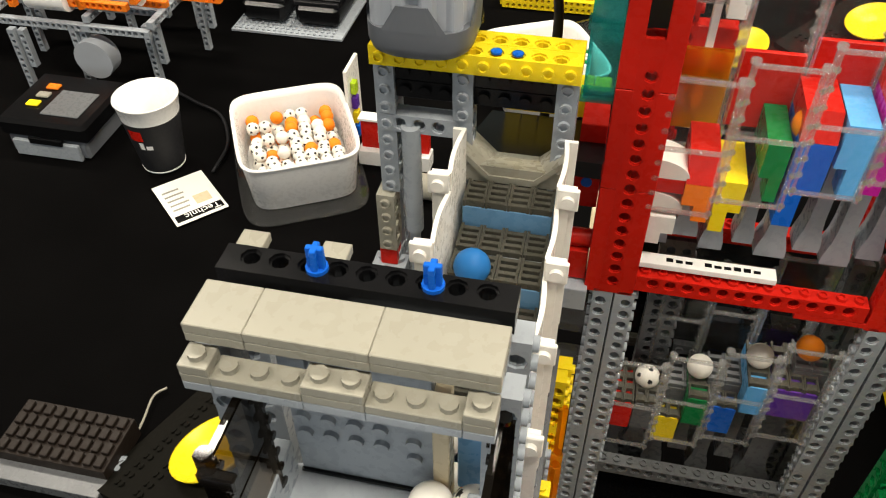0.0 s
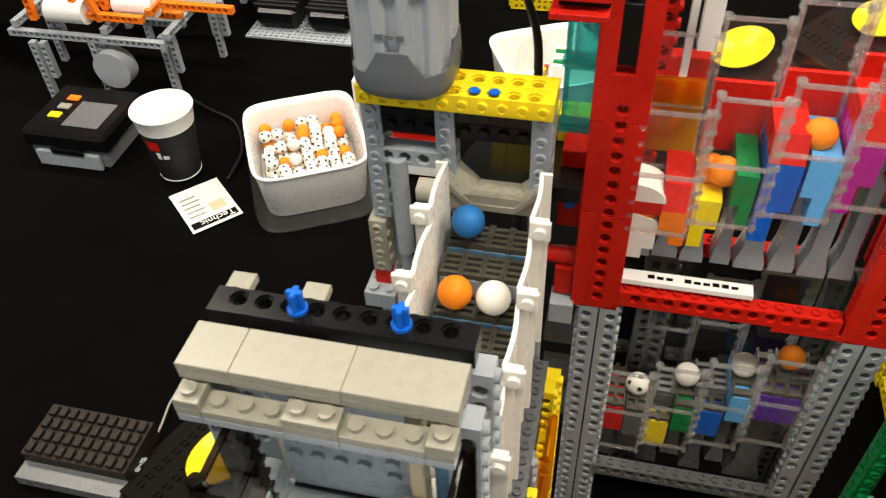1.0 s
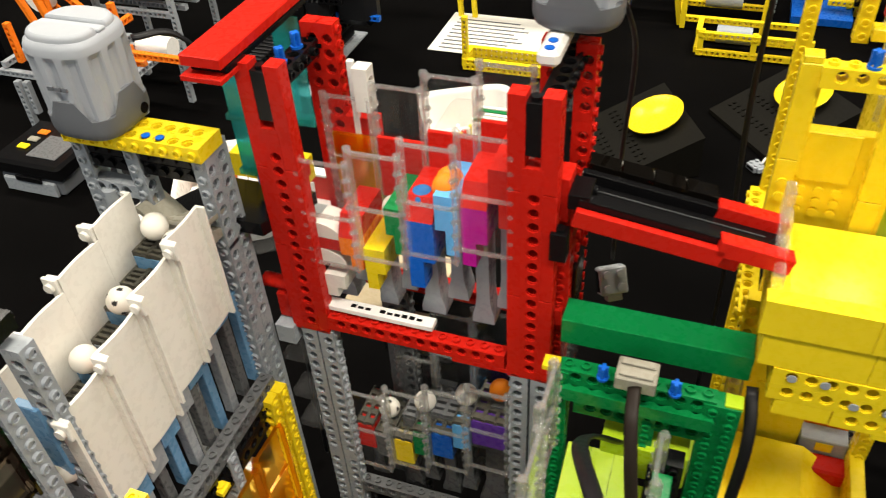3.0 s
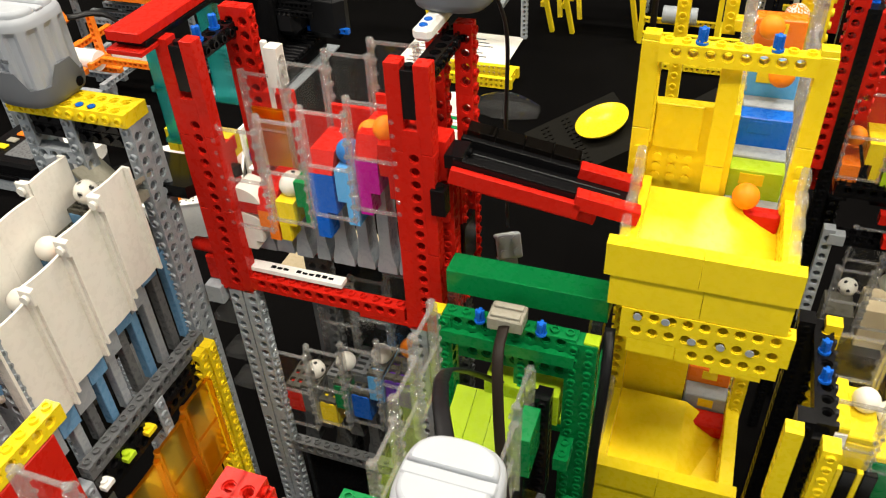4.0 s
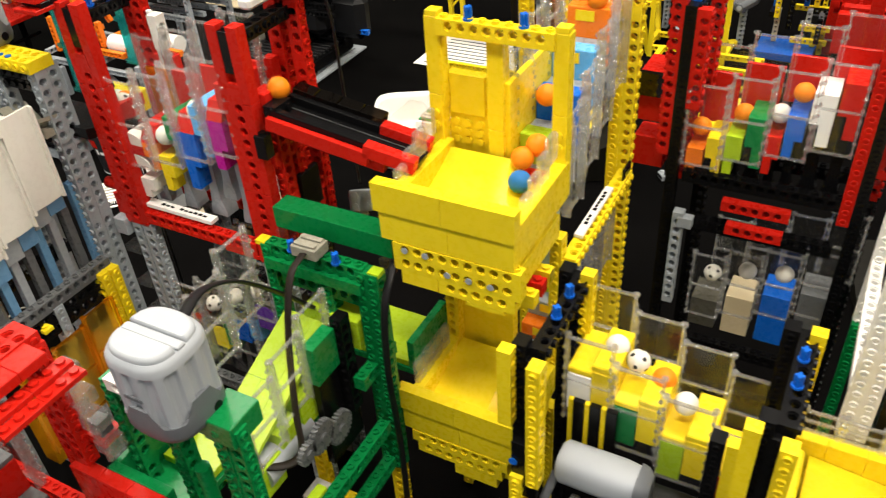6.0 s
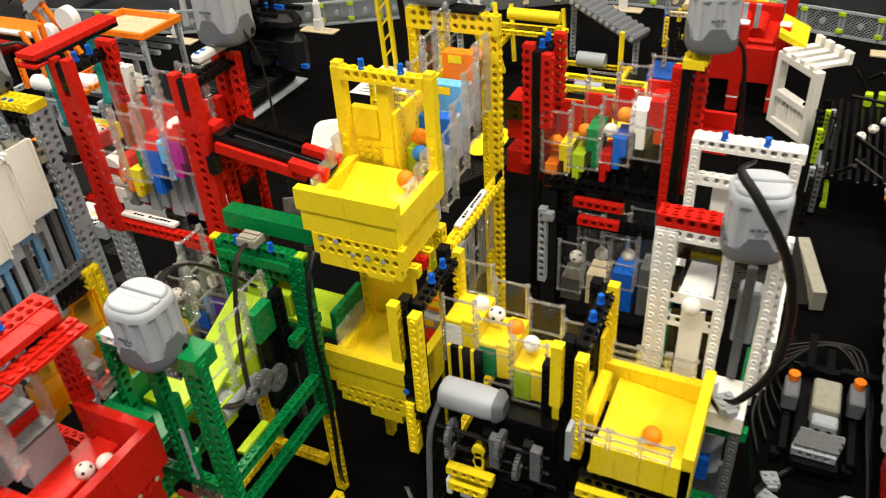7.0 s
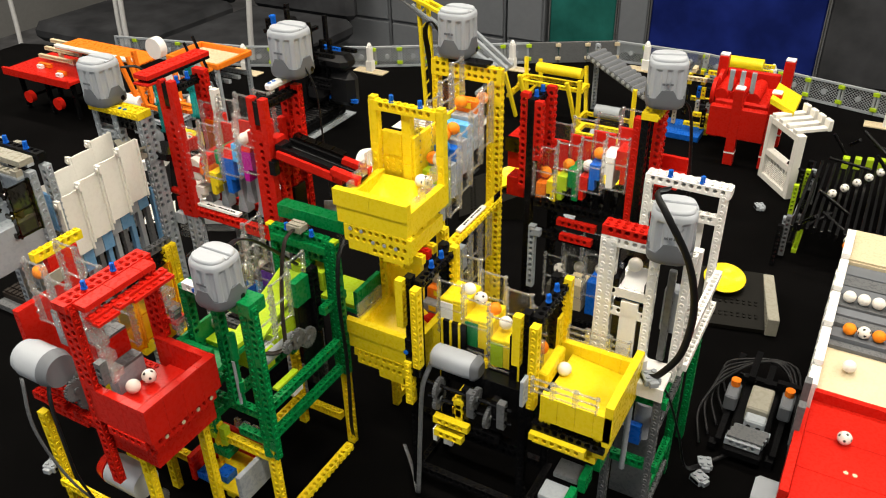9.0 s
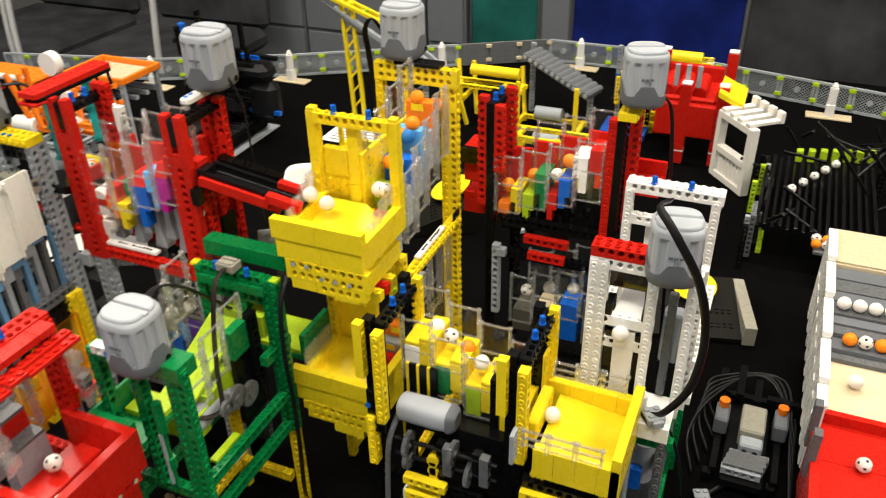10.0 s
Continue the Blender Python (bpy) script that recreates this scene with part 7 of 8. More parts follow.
def toy_house():
    m = thing("toy_house_wall", (-0.178, 0.72, TABLE), "small red and white toy house wall", "toy house")
    slab(m, "wall", "red", -0.215, 0.716, TABLE + 0.018, -0.142, 0.726, TABLE + 0.052, 0.0004)
    slab(m, "plinth", "white", -0.218, 0.708, TABLE, -0.140, 0.728, TABLE + 0.018, 0.0006)
    slab(m, "window_frame", "white", -0.196, 0.7135, TABLE + 0.026, -0.182, 0.7158, TABLE + 0.042, 0.0004)
    slab(m, "roof_tile", "white", -0.217, 0.714, TABLE + 0.052, -0.140, 0.728, TABLE + 0.055, 0.0004)
    f = thing("toy_sign", (-0.232, 0.745, TABLE), "pale upright toy board with small coloured parts", "toy board")
    slab(f, "board", "cream", -0.236, 0.735, TABLE, -0.232, 0.775, TABLE + 0.095, 0.0006)
    for k, c in enumerate(("blue", "yellow", "purple", "lime")):
        slab(f, "block", c, -0.2318, 0.742, TABLE + 0.01 + 0.018 * k, -0.2262, 0.752, TABLE + 0.024 + 0.018 * k, 0.0006)
    h = thing("toy_hub", (-0.136, 0.668, TABLE), "pale grey toy gear hub standing on the cloth", "toy part")
    part("drum", Geo().cyl((-0.150, 0.668, TABLE + 0.0142), "x", 0.0135, 0.024, 20), h, "oldgrey")
    part("axle", Geo().cyl((-0.153, 0.668, TABLE + 0.0142), "x", 0.004, 0.031, 10), h, "grey")


toy_house()


SWINGS = []


def orange_robot():
    m = thing("orange_grey_robot", (-0.57, 0.86, TABLE), "orange and grey toy beam robot with motors", "toy robot", "far machines")
    for x, y in ((-0.650, 0.775), (-0.690, 0.86), (-0.580, 0.79), (-0.500, 0.812), (-0.480, 0.905), (-0.60, 0.93)):
        post(m, "grey", x, y, TABLE, 0.83, "x", "beam")
        post(m, "grey", x + 0.010, y + 0.004, TABLE + 0.03, 0.83, "x", "beam")
    for y in (0.79, 0.84, 0.90):
        rail(m, "grey", -0.69, y, 0.828, 26, "x", "z", "beam")
    for x in (-0.68, -0.56, -0.48):
        rail(m, "grey", x, 0.79, 0.838, 15, "y", "z", "beam")
    for x, y, z in ((-0.63, 0.80, 0.86), (-0.55, 0.82, 0.865), (-0.50, 0.86, 0.86)):
        part("motor", Geo().cyl((x, y, z), "x", 0.014, 0.05, 18), m, "white")
    part("white_hub", Geo().cyl((-0.560, 0.800, 0.795), "-y", 0.024, 0.02, 24), m, "silver")
    part("white_disc", Geo().cyl((-0.61, 0.90, 0.945), "-y", 0.022, 0.018, 24), m, "white")
    r = random.Random(2)
    for k in range(12):
        x, y, z = -0.66 + 0.016 * k, 0.80 + 0.01 * (k % 5), 0.845 + 0.008 * (k % 4)
        B(m, "orange", "beam", (7, 9, 5, 11)[k % 4], (x, y, z), "z" if k % 3 == 0 else ("y" if k % 3 == 1 else "x"), "x" if k % 3 == 0 else "z")
    for k in range(2):
        g = Geo().box(-0.004, -0.004, 0, 0.004, 0.004, 0.11, 0.001)
        part("arm", g, m, "orange", at=Matrix.Translation(Vector((-0.585 + 0.02 * k, 0.80, 0.85)) - Vector(m.location)) @ Matrix.Rotation(-0.35 + 0.1 * k, 4, "Y"))
    slab(m, "wing", "orange", -0.93, 0.88, 0.90, -0.66, 0.95, 0.906, 0.002)
    slab(m, "wing_edge", "cream", -0.92, 0.872, 0.906, -0.68, 0.884, 0.914, 0.002)
    a = thing("orange_robot_arm", (-0.625, 0.90, 0.868), "raised orange toy robot arm with a pale disc", "toy robot", "far machines")
    for dx in (-0.016, 0.016):
        o = new("arm_beam", cached(("arm", 20), lambda: g_tech(20, False, U), "arm_beam", "orange"))
        o.parent = a
        o.matrix_basis = Matrix.Translation((dx, 0, 0)) @ Matrix.Rotation(-math.pi / 2, 4, "Y")
    for nm, g, c in (("disc", Geo().cyl((0, -0.012, 0.055), "-y", 0.021, 0.016, 24), "white"), ("cross_beam", Geo().box(-0.026, -0.008, 0.108, 0.026, 0.008, 0.128, 0.001), "silver"), ("claw", Geo().cyl((-0.06, 0, 0.150), "x", 0.003, 0.12, 8).cyl((-0.055, 0, 0.118), "x", 0.003, 0.12, 8), "black")):
        o = new(nm, g.mesh(nm, c))
        o.parent = a
    SWINGS.append((a, [(0.0, -60), (3.0, -50), (6.0, -30), (7.3, -35), (7.9, 0), (8.3, 5), (8.8, 55), (9.4, 75), (10.0, 80)]))
    f = thing("orange_tray", (-0.53, 1.02, TABLE), "grey toy tray with an orange rim on legs", "toy tray", "far machines")
    x0, x1 = -0.655, -0.505
    g = Geo().box(x0, 0.95, 0.893, x1, 0.957, 0.905, 0.001).box(x0, 1.053, 0.893, x1, 1.06, 0.905, 0.001).box(x0, 0.957, 0.893, x0 + 0.007, 1.053, 0.905, 0.001).box(x1 - 0.007, 0.957, 0.893, x1, 1.053, 0.905, 0.001)
    part("rim", g, f, "orange")
    slab(f, "floor", "tan", x0 + 0.007, 0.957, 0.890, x1 - 0.007, 1.053, 0.894)
    for x in (x0 + 0.008, x1 - 0.008):
        for y in (0.955, 1.05):
            post(f, "grey", x, y, TABLE, 0.89, "x", "beam")
    for k in range(4):
        rail(f, "grey", x0 + 0.004, 0.96 + 0.03 * k, 0.85, 17, "x", "z", "beam")


def red_plate_machine():
    m = thing("red_plate_machine", (-0.93, 0.88, TABLE), "red flat toy table with orange parts on dark legs", "toy machine", "far machines")
    slab(m, "plate", "red", -1.06, 0.83, 0.842, -0.84, 0.96, 0.850, 0.001)
    slab(m, "plate_rim", "red", -1.06, 0.822, 0.838, -0.84, 0.8298, 0.856, 0.001)
    for x in (-1.04, -0.95, -0.86):
        for y in (0.85, 0.94):
            post(m, "black", x, y, TABLE, 0.842, "x", "beam")
    for x, y, n in ((-0.91, 0.86, 3), (-1.0, 0.88, 5), (-0.95, 0.93, 4)):
        B(m, "orange", "beam", n, (x, y, 0.8505), "x")
        B(m, "white", "beam", 2, (x + 0.01, y - 0.012, 0.8505), "x")
    for x in (-1.0, -0.9):
        part("red_wheel", Geo().cyl((x, 0.828, 0.79), "y", 0.014, 0.012, 18), m, "red")
        part("wheel_axle", Geo().cyl((x, 0.84, 0.79), "y", 0.003, 0.10, 8), m, "black")
    for k in range(3):
        B(m, "tan", "beam", 15, (-1.02, 0.90 + 0.02 * k, 0.862 + 0.012 * k), "x")
    post(m, "tan", -0.97, 0.92, 0.8505, 0.875, "x", "beam")


red_plate_machine()
orange_robot()


def black_vehicle():
    m = thing("black_toy_vehicle", (-0.40, 1.12, TABLE), "black toy machine on a grey base plate", "toy machine", "far machines")
    slab(m, "base_plate", "grey", -0.47, 0.955, TABLE, -0.315, 1.17, TABLE + 0.0035)
    g = Geo()
    for i in range(18):
        for j in range(25):
            g.stud(-0.466 + U * i, 0.960 + U * j, TABLE + 0.0035, seg=6)
    o = part("base_studs", g, m, "grey")
    o["kind"] = "stuff"
    for k in range(2):
        slab(m, "tread", "black", -0.46 + 0.075 * k, 0.975, TABLE + 0.006, -0.40 + 0.075 * k, 1.15, TABLE + 0.035, 0.006)
        for j in range(16):
            slab(m, "tread_link", "rubber", -0.461 + 0.075 * k, 0.978 + 0.0107 * j, TABLE + 0.034, -0.399 + 0.075 * k, 0.984 + 0.0107 * j, TABLE + 0.040, 0.001)
    r = random.Random(8)
    for k in range(60):
        B(m, "black" if k % 9 else "blue", "beam", r.choice((5, 7, 9)), (-0.47 + r.random() * 0.16, 1.03 + r.random() * 0.11, TABLE + 0.04 + r.random() * 0.16), "xyz"[k % 3], "z" if k % 3 < 2 else "x")
    slab(m, "cab", "black", -0.45, 1.05, TABLE + 0.04, -0.36, 1.14, TABLE + 0.13, 0.006)
    slab(m, "mast", "black", -0.44, 1.10, TABLE + 0.13, -0.415, 1.125, TABLE + 0.225, 0.006)
    slab(m, "blue_flag", "blue", -0.480, 1.10, TABLE + 0.185, -0.468, 1.112, TABLE + 0.225, 0.002)
    slab(m, "boom", "rubber", -0.415, 1.08, TABLE + 0.13, -0.27, 1.13, TABLE + 0.165, 0.012)
    slab(m, "boom_arm", "rubber", -0.33, 1.085, TABLE + 0.05, -0.26, 1.125, TABLE + 0.128, 0.014)
    slab(m, "hood", "rubber", -0.37, 1.06, TABLE + 0.06, -0.325, 1.15, TABLE + 0.11, 0.012)
    slab(m, "light_box", "oldgrey", -0.50, 1.08, TABLE, -0.465, 1.13, TABLE + 0.05, 0.002)
    slab(m, "yellow_mark", "yellow", -0.4652, 1.085, TABLE + 0.03, -0.462, 1.10, TABLE + 0.045, 0.001)


black_vehicle()


def toy_car():
    m = thing("toy_car_chassis", (0.690, 0.575, TABLE), "dark toy car chassis with a grey motor and orange cylinders", "toy car")
    slab(m, "chassis", "black", 0.668, 0.505, TABLE + 0.008, 0.712, 0.650, TABLE + 0.020, 0.002)
    for x in (0.660, 0.722):
        slab(m, "side_beam", "black", x - 0.004, 0.52, TABLE + 0.010, x + 0.004, 0.64, TABLE + 0.018, 0.001)
    slab(m, "motor_block", "oldgrey", 0.680, 0.560, TABLE + 0.020, 0.706, 0.605, TABLE + 0.044, 0.002)
    slab(m, "motor_front", "grey", 0.682, 0.543, TABLE + 0.020, 0.706, 0.5598, TABLE + 0.038, 0.002)
    for k in range(2):
        part("pin_hole", Geo().cyl((0.688 + 0.011 * k, 0.5428, TABLE + 0.029), "-y", 0.003, 0.0006, 12), m, "black")
    for x, y in ((0.660, 0.590), (0.722, 0.600)):
        g = Geo().box(x - 0.0075, y - 0.018, TABLE + 0.018, x + 0.0075, y + 0.014, TABLE + 0.040, 0.002)
        part("cylinder", g, m, "motordark")
        part("cylinder_cap", Geo().cyl((x, y + 0.008, TABLE + 0.040), "z", 0.0058, 0.008, 14), m, "orange")
    for k in range(7):
        B(m, "dark" if k % 2 else "grey", "beam", 5, (0.668 + 0.001 * k, 0.515 + 0.004 * k, TABLE + 0.021 + 0.003 * (k % 2)), "x")
    for k in range(6):
        B(m, "black", "beam", 7, (0.655 + 0.010 * k, 0.625 + 0.006 * (k % 2), TABLE + 0.020 + 0.005 * (k % 3)), "x" if k % 2 else "y")
    part("axle", Geo().cyl((0.640, 0.645, TABLE + 0.022), "x", 0.0024, 0.10, 8), m, "black")
    for x in (0.655, 0.720):
        for y in (0.52, 0.64):
            slab(m, "foot", "black", x - 0.005, y - 0.005, TABLE, x + 0.005, y + 0.005, TABLE + 0.012, 0.001)
    m.location.y -= 0.016


toy_car()


def connector(x, y, z, yaw, pitch=0, col="grey"):
    m = thing("cable_plug", (x, y, z), "small grey toy cable plug", "cable plug", "cable plugs")
    m.rotation_euler = (radians(pitch), 0, radians(yaw))
    def build():
        g = Geo().box(-0.008, -0.008, 0, 0.008, 0.008, 0.008, 0.0008)
        for i in (-1, 1):
            for j in (-1, 1):
                g.stud(0.004 * i, 0.004 * j, 0.008)
        return g.box(-0.0045, -0.012, 0.001, 0.0045, -0.008, 0.007, 0.0005)
    o = new("plug_body", cached("plug", build, "plug_body", col))
    o.parent = m
    h = new("contacts", cached("plugc", lambda: Geo().box(-0.0084, -0.006, 0.002, -0.0079, 0.006, 0.006).box(0.0079, -0.006, 0.002, 0.0084, 0.006, 0.006), "contacts", "black"))
    h.parent = m
    return m


connector(0.603, 0.350, 0.952, 35)
connector(0.655, 0.470, TABLE, 20)
connector(0.655, 0.445, TABLE, 60)
connector(0.590, 1.13, TABLE, 30)
connector(0.2005, 0.400, 1.015, 30, 60)
connector(0.03, 0.08, 0.80, 10)
connector(0.301, 0.936, TABLE, 40)
connector(-0.288, 0.312, TABLE, 10)
cord("plug_cord", [(0.308, 0.944, TABLE + 0.004), (0.318, 0.975, TABLE + 0.003), (0.336, 1.005, TABLE + 0.003), (0.350, 1.018, TABLE + 0.003)], "thin white cord from a small plug on the cloth", 0.0016, 0.0016, "cream")


def lying_motor():
    m = thing("lying_motor", (0.735, 0.430, TABLE), "pale grey toy motor lying on the cloth", "toy motor", "large motors")
    g = Geo()
    rings = [[(0.712 + xx, 0.430 + v * k, TABLE + 0.0205 + u * k) for u, v, _ in superring(0.0198, 0.0198, 0, 40, 5)] for xx, k in ((0, 0.86), (0.004, 1.0), (0.036, 1.0), (0.046, 0.9))]
    g.loft(rings)
    part("housing", g, m, "silver")


lying_motor()

# ---- cables ----
cord("motor_cable", [(0.590, 0.372, 1.146), (0.585, 0.352, 1.150), (0.600, 0.335, 1.140), (0.622, 0.338, 1.10), (0.632, 0.345, 1.05), (0.628, 0.345, 1.0), (0.612, 0.345, 0.968), (0.603, 0.350, 0.958)], "flat black cable that hangs from a motor", 0.0034, 0.0013, group="motor cables", up=(0, 1, 0))
cord("motor_cable", [(0.603, 0.352, 0.955), (0.618, 0.365, 0.93), (0.632, 0.39, 0.86), (0.640, 0.42, 0.79), (0.650, 0.46, 0.757), (0.68, 0.50, 0.757)], "flat black cable down to the table", 0.0026, 0.0012, group="motor cables")
cord("motor_cable", [(0.2282, 0.297, 1.046), (0.230, 0.280, 1.040), (0.236, 0.262, 1.01), (0.244, 0.246, 0.97), (0.252, 0.235, 0.945), (0.246, 0.225, 0.94), (0.236, 0.215, 0.945)], "flat dark brown cable across a green toy lift", 0.0032, 0.0012, "brown", group="motor cables", up=(0, 1, 0))
cord("motor_cable", [(0.236, 0.192, 1.078), (0.222, 0.222, 1.072), (0.212, 0.256, 1.050), (0.214, 0.285, 1.02), (0.225, 0.30, 1.0)], "flat black cable behind a motor", 0.0036, 0.0012, group="motor cables")
cord("motor_cable", [(0.2790, 0.318, 1.04), (0.2810, 0.300, 1.02), (0.2800, 0.296, 0.97), (0.2790, 0.300, 0.90), (0.2800, 0.298, 0.85), (0.276, 0.300, 0.79), (0.270, 0.310, 0.756)], "flat black cable that hangs beside a yellow tower", 0.0028, 0.0011, group="motor cables", up=(0, 1, 0))
cord("motor_cable", [(0.395, 0.292, 0.937), (0.390, 0.280, 0.91), (0.388, 0.275, 0.85), (0.386, 0.272, 0.79), (0.383, 0.272, 0.757), (0.36, 0.30, 0.754), (0.33, 0.33, 0.754)], "flat dark cable that hangs from a lying motor", 0.0028, 0.0011, "dark", group="motor cables", up=(0, 1, 0))
cord("motor_cable", [(-0.022, 0.330, 1.172), (-0.008, 0.345, 1.168), (0.002, 0.360, 1.135), (0.003, 0.372, 1.10), (0.000, 0.38, 1.06), (-0.01, 0.39, 0.95), (-0.02, 0.40, 0.76)], "flat black cable behind a grey toy lift", 0.0030, 0.0012, group="motor cables")
cord("motor_cable", [(0.195, 0.385, 1.19), (0.202, 0.392, 1.16), (0.200, 0.398, 1.10), (0.201, 0.400, 1.03)], "thin black cable with a hanging plug", 0.0016, 0.0010, group="motor cables")
cord("motor_cable", [(0.286, 0.515, 1.20), (0.280, 0.505, 1.215), (0.268, 0.512, 1.20), (0.262, 0.53, 1.16), (0.262, 0.545, 1.05), (0.27, 0.55, 0.9), (0.27, 0.56, 0.757)], "flat black cable behind a yellow tower", 0.0032, 0.0012, group="motor cables")
cord("motor_cable", [(0.552, 0.548, 1.16), (0.562, 0.560, 1.13), (0.570, 0.58, 1.0), (0.575, 0.60, 0.9), (0.58, 0.62, 0.757)], "flat black cable behind a black toy lift", 0.0028, 0.0011, group="motor cables")
cord("motor_cable", [(0.118, 0.062, 0.985), (0.128, 0.050, 0.96), (0.130, 0.048, 0.91), (0.125, 0.052, 0.86), (0.135, 0.06, 0.81), (0.15, 0.07, 0.757)], "flat black cable beside a red toy lift", 0.0034, 0.0013, group="motor cables", up=(0, 1, 0))
cord("motor_cable", [(0.090, 0.052, 0.975), (0.092, 0.045, 0.92), (0.105, 0.050, 0.86), (0.125, 0.06, 0.82), (0.15, 0.075, 0.80)], "flat grey-black cable beside a red toy lift", 0.0030, 0.0012, "dark", group="motor cables", up=(0, 1, 0))
cord("motor_cable", [(-0.48, 0.80, TABLE + 0.003), (-0.44, 0.78, TABLE + 0.003), (-0.40, 0.76, TABLE + 0.003), (-0.37, 0.71, TABLE + 0.003), (-0.365, 0.66, TABLE + 0.003)], "thin black cable on the cloth", 0.002, 0.002, group="motor cables")
for i in range(5):
    cord("motor_cable", [(0.64 + 0.006 * i, 0.50 + 0.02 * i, TABLE + 0.004), (0.628 + 0.004 * i, 0.545 + 0.015 * i, TABLE + 0.018), (0.645, 0.60 + 0.01 * i, TABLE + 0.03), (0.69 + 0.008 * i, 0.655, TABLE + 0.035), (0.735, 0.62 - 0.02 * i, TABLE + 0.02), (0.742, 0.55 - 0.03 * i, TABLE + 0.004)], "thin black cable looped round a toy chassis", 0.0016, 0.0014, group="motor cables")


# ---- room behind the table ----
def far_room():
    # the narrow third cabinet stands in for a plastic-covered box
    for i, (x0, x1) in enumerate(((-2.02, -1.35), (-1.34, -0.76), (-0.75, -0.58))):
        m = thing("cabinet", ((x0 + x1) / 2, 3.1, 0), "grey metal office cabinet with drawers", "cabinet", "grey cabinets")
        slab(m, "body", "cabinet", x0, 2.92, 0, x1, 3.5, 0.72, 0.004)
        for k in range(2):
            slab(m, "drawer", "cabinet", x0 + 0.006, 2.905, 0.03 + 0.35 * k, x1 - 0.006, 2.9198, 0.365 + 0.34 * k, 0.003)
            slab(m, "drawer_handle", "dark", x0 + 0.22, 2.895, 0.30 + 0.34 * k, x0 + 0.40, 2.905, 0.318 + 0.34 * k, 0.003)
    for nm, x0, x1, col, lab in (("fabric_screen", -0.56, -0.27, "greenpanel", "dark green fabric screen"), ("fabric_screen", -0.265, -0.14, "cabinet", "narrow grey screen post"), ("fabric_screen", -0.135, 0.50, "bluepanel", "dark blue fabric screen"), ("fabric_screen", 0.505, 1.7, "seatcloth", "dark grey fabric screen")):
        m = thing(nm, ((x0 + x1) / 2, 2.95, 0), lab, "screen", "fabric screens")
        slab(m, "board", col, x0 + 0.004, 2.925, 0.03, x1 - 0.004, 2.965, 1.29, 0.006)
        for xx in (x0, x1 - 0.0038):
            slab(m, "frame_post", "dark", xx, 2.922, 0.0, xx + 0.0038, 2.968, 1.3, 0.001)
    for x0, x1 in ((-2.75, -2.13), (-2.03, -1.42)):
        m = thing("office_chair", ((x0 + x1) / 2, 2.35, 0), "dark grey upholstered chair with bent steel tube arms", "chair", "grey chairs")
        slab(m, "seat", "seatcloth", x0, 2.04, 0.33, x1, 2.74, 0.42, 0.03)
        slab(m, "backrest", "seatcloth", x0 + 0.01, 2.72, 0.40, x1 - 0.01, 2.80, 0.86, 0.03)
        for x in (x0 - 0.02, x1 + 0.05):
            part("leg", Geo().tube([(x + 0.02, 2.0, 0.80), (x + 0.01, 2.0, 0.70), (x - 0.015, 2.0, 0.45), (x - 0.03, 2.02, 0.02), (x - 0.02, 2.3, 0.015), (x, 2.74, 0.015)], 0.011, 0.011), m, "chrome")
            part("arm", Geo().tube([(x + 0.02, 2.0, 0.80), (x + 0.03, 2.1, 0.815), (x + 0.03, 2.4, 0.815), (x + 0.02, 2.76, 0.80)], 0.011, 0.011), m, "chrome")


far_room()
tagged(new("shelf_edge", Geo().box(-4, 1.98, 0.0, 4.4, 2.0, 0.02).mesh("shelf_edge", "oldgrey")), "pale floor strip behind the table", "trim", kind="structure")


# ---- balls ----
for x, y, z, k in ((0.769, 0.727, 0.8627, "white"), (0.786, 0.727, 0.8627, "white"), (0.803, 0.727, 0.8627, "white"), (0.820, 0.727, 0.8627, "soccer"), (0.7775, 0.673, 0.8502, "orange"), (0.794, 0.673, 0.8502, "soccer"), (0.811, 0.673, 0.8502, "orange"), (0.828, 0.673, 0.8502, "orange"), (0.787, 0.618, 0.8348, "white"), (0.798, 0.513, 0.8145, "soccer")):
    ball(k, *on_right_lift(x, y, z), "on a dark shelf")
for i in range(9):
    ball("soccer" if i % 3 else "orange", 0.742 + 0.0145 * (i % 5), 0.95 + 0.017 * (i // 5), 0.813, "in a dark tray")
for i in range(5):
    ball("soccer", 0.70 + 0.016 * i, 1.10 + 0.03 * i, 0.822, "on black slats")
for x, y, z, k in ((0.100, 0.350, 0.928, "white"), (0.128, 0.350, 0.944, "white"), (0.150, 0.350, 0.956, "orange"), (0.074, 0.350, 0.912, "soccer"), (0.404, 0.555, 1.038, "orange"), (0.432, 0.555, 1.054, "orange"), (0.456, 0.555, 1.058, "white"), (0.468, 0.555, 1.076, "orange"), (0.411, 0.345, 1.000, "white"), (0.424, 0.345, 0.993, "soccer"), (0.440, 0.345, 0.985, "orange"), (0.455, 0.340, 0.976, "white"), (0.067, 0.115, 1.051, "orange"), (0.190, 0.206, 0.974, "white"), (-0.0075, 0.1660, 1.0620, "white"), (0.0055, 0.1675, 1.0620, "soccer")):
    ball(k, x, y, z, "on a lift step")
for x, z, k in ((0.430, 0.91, "soccer"), (0.456, 0.92, "white"), (0.483, 0.925, "white")):
    ball(k, x, 0.552, z, "on a lower step")


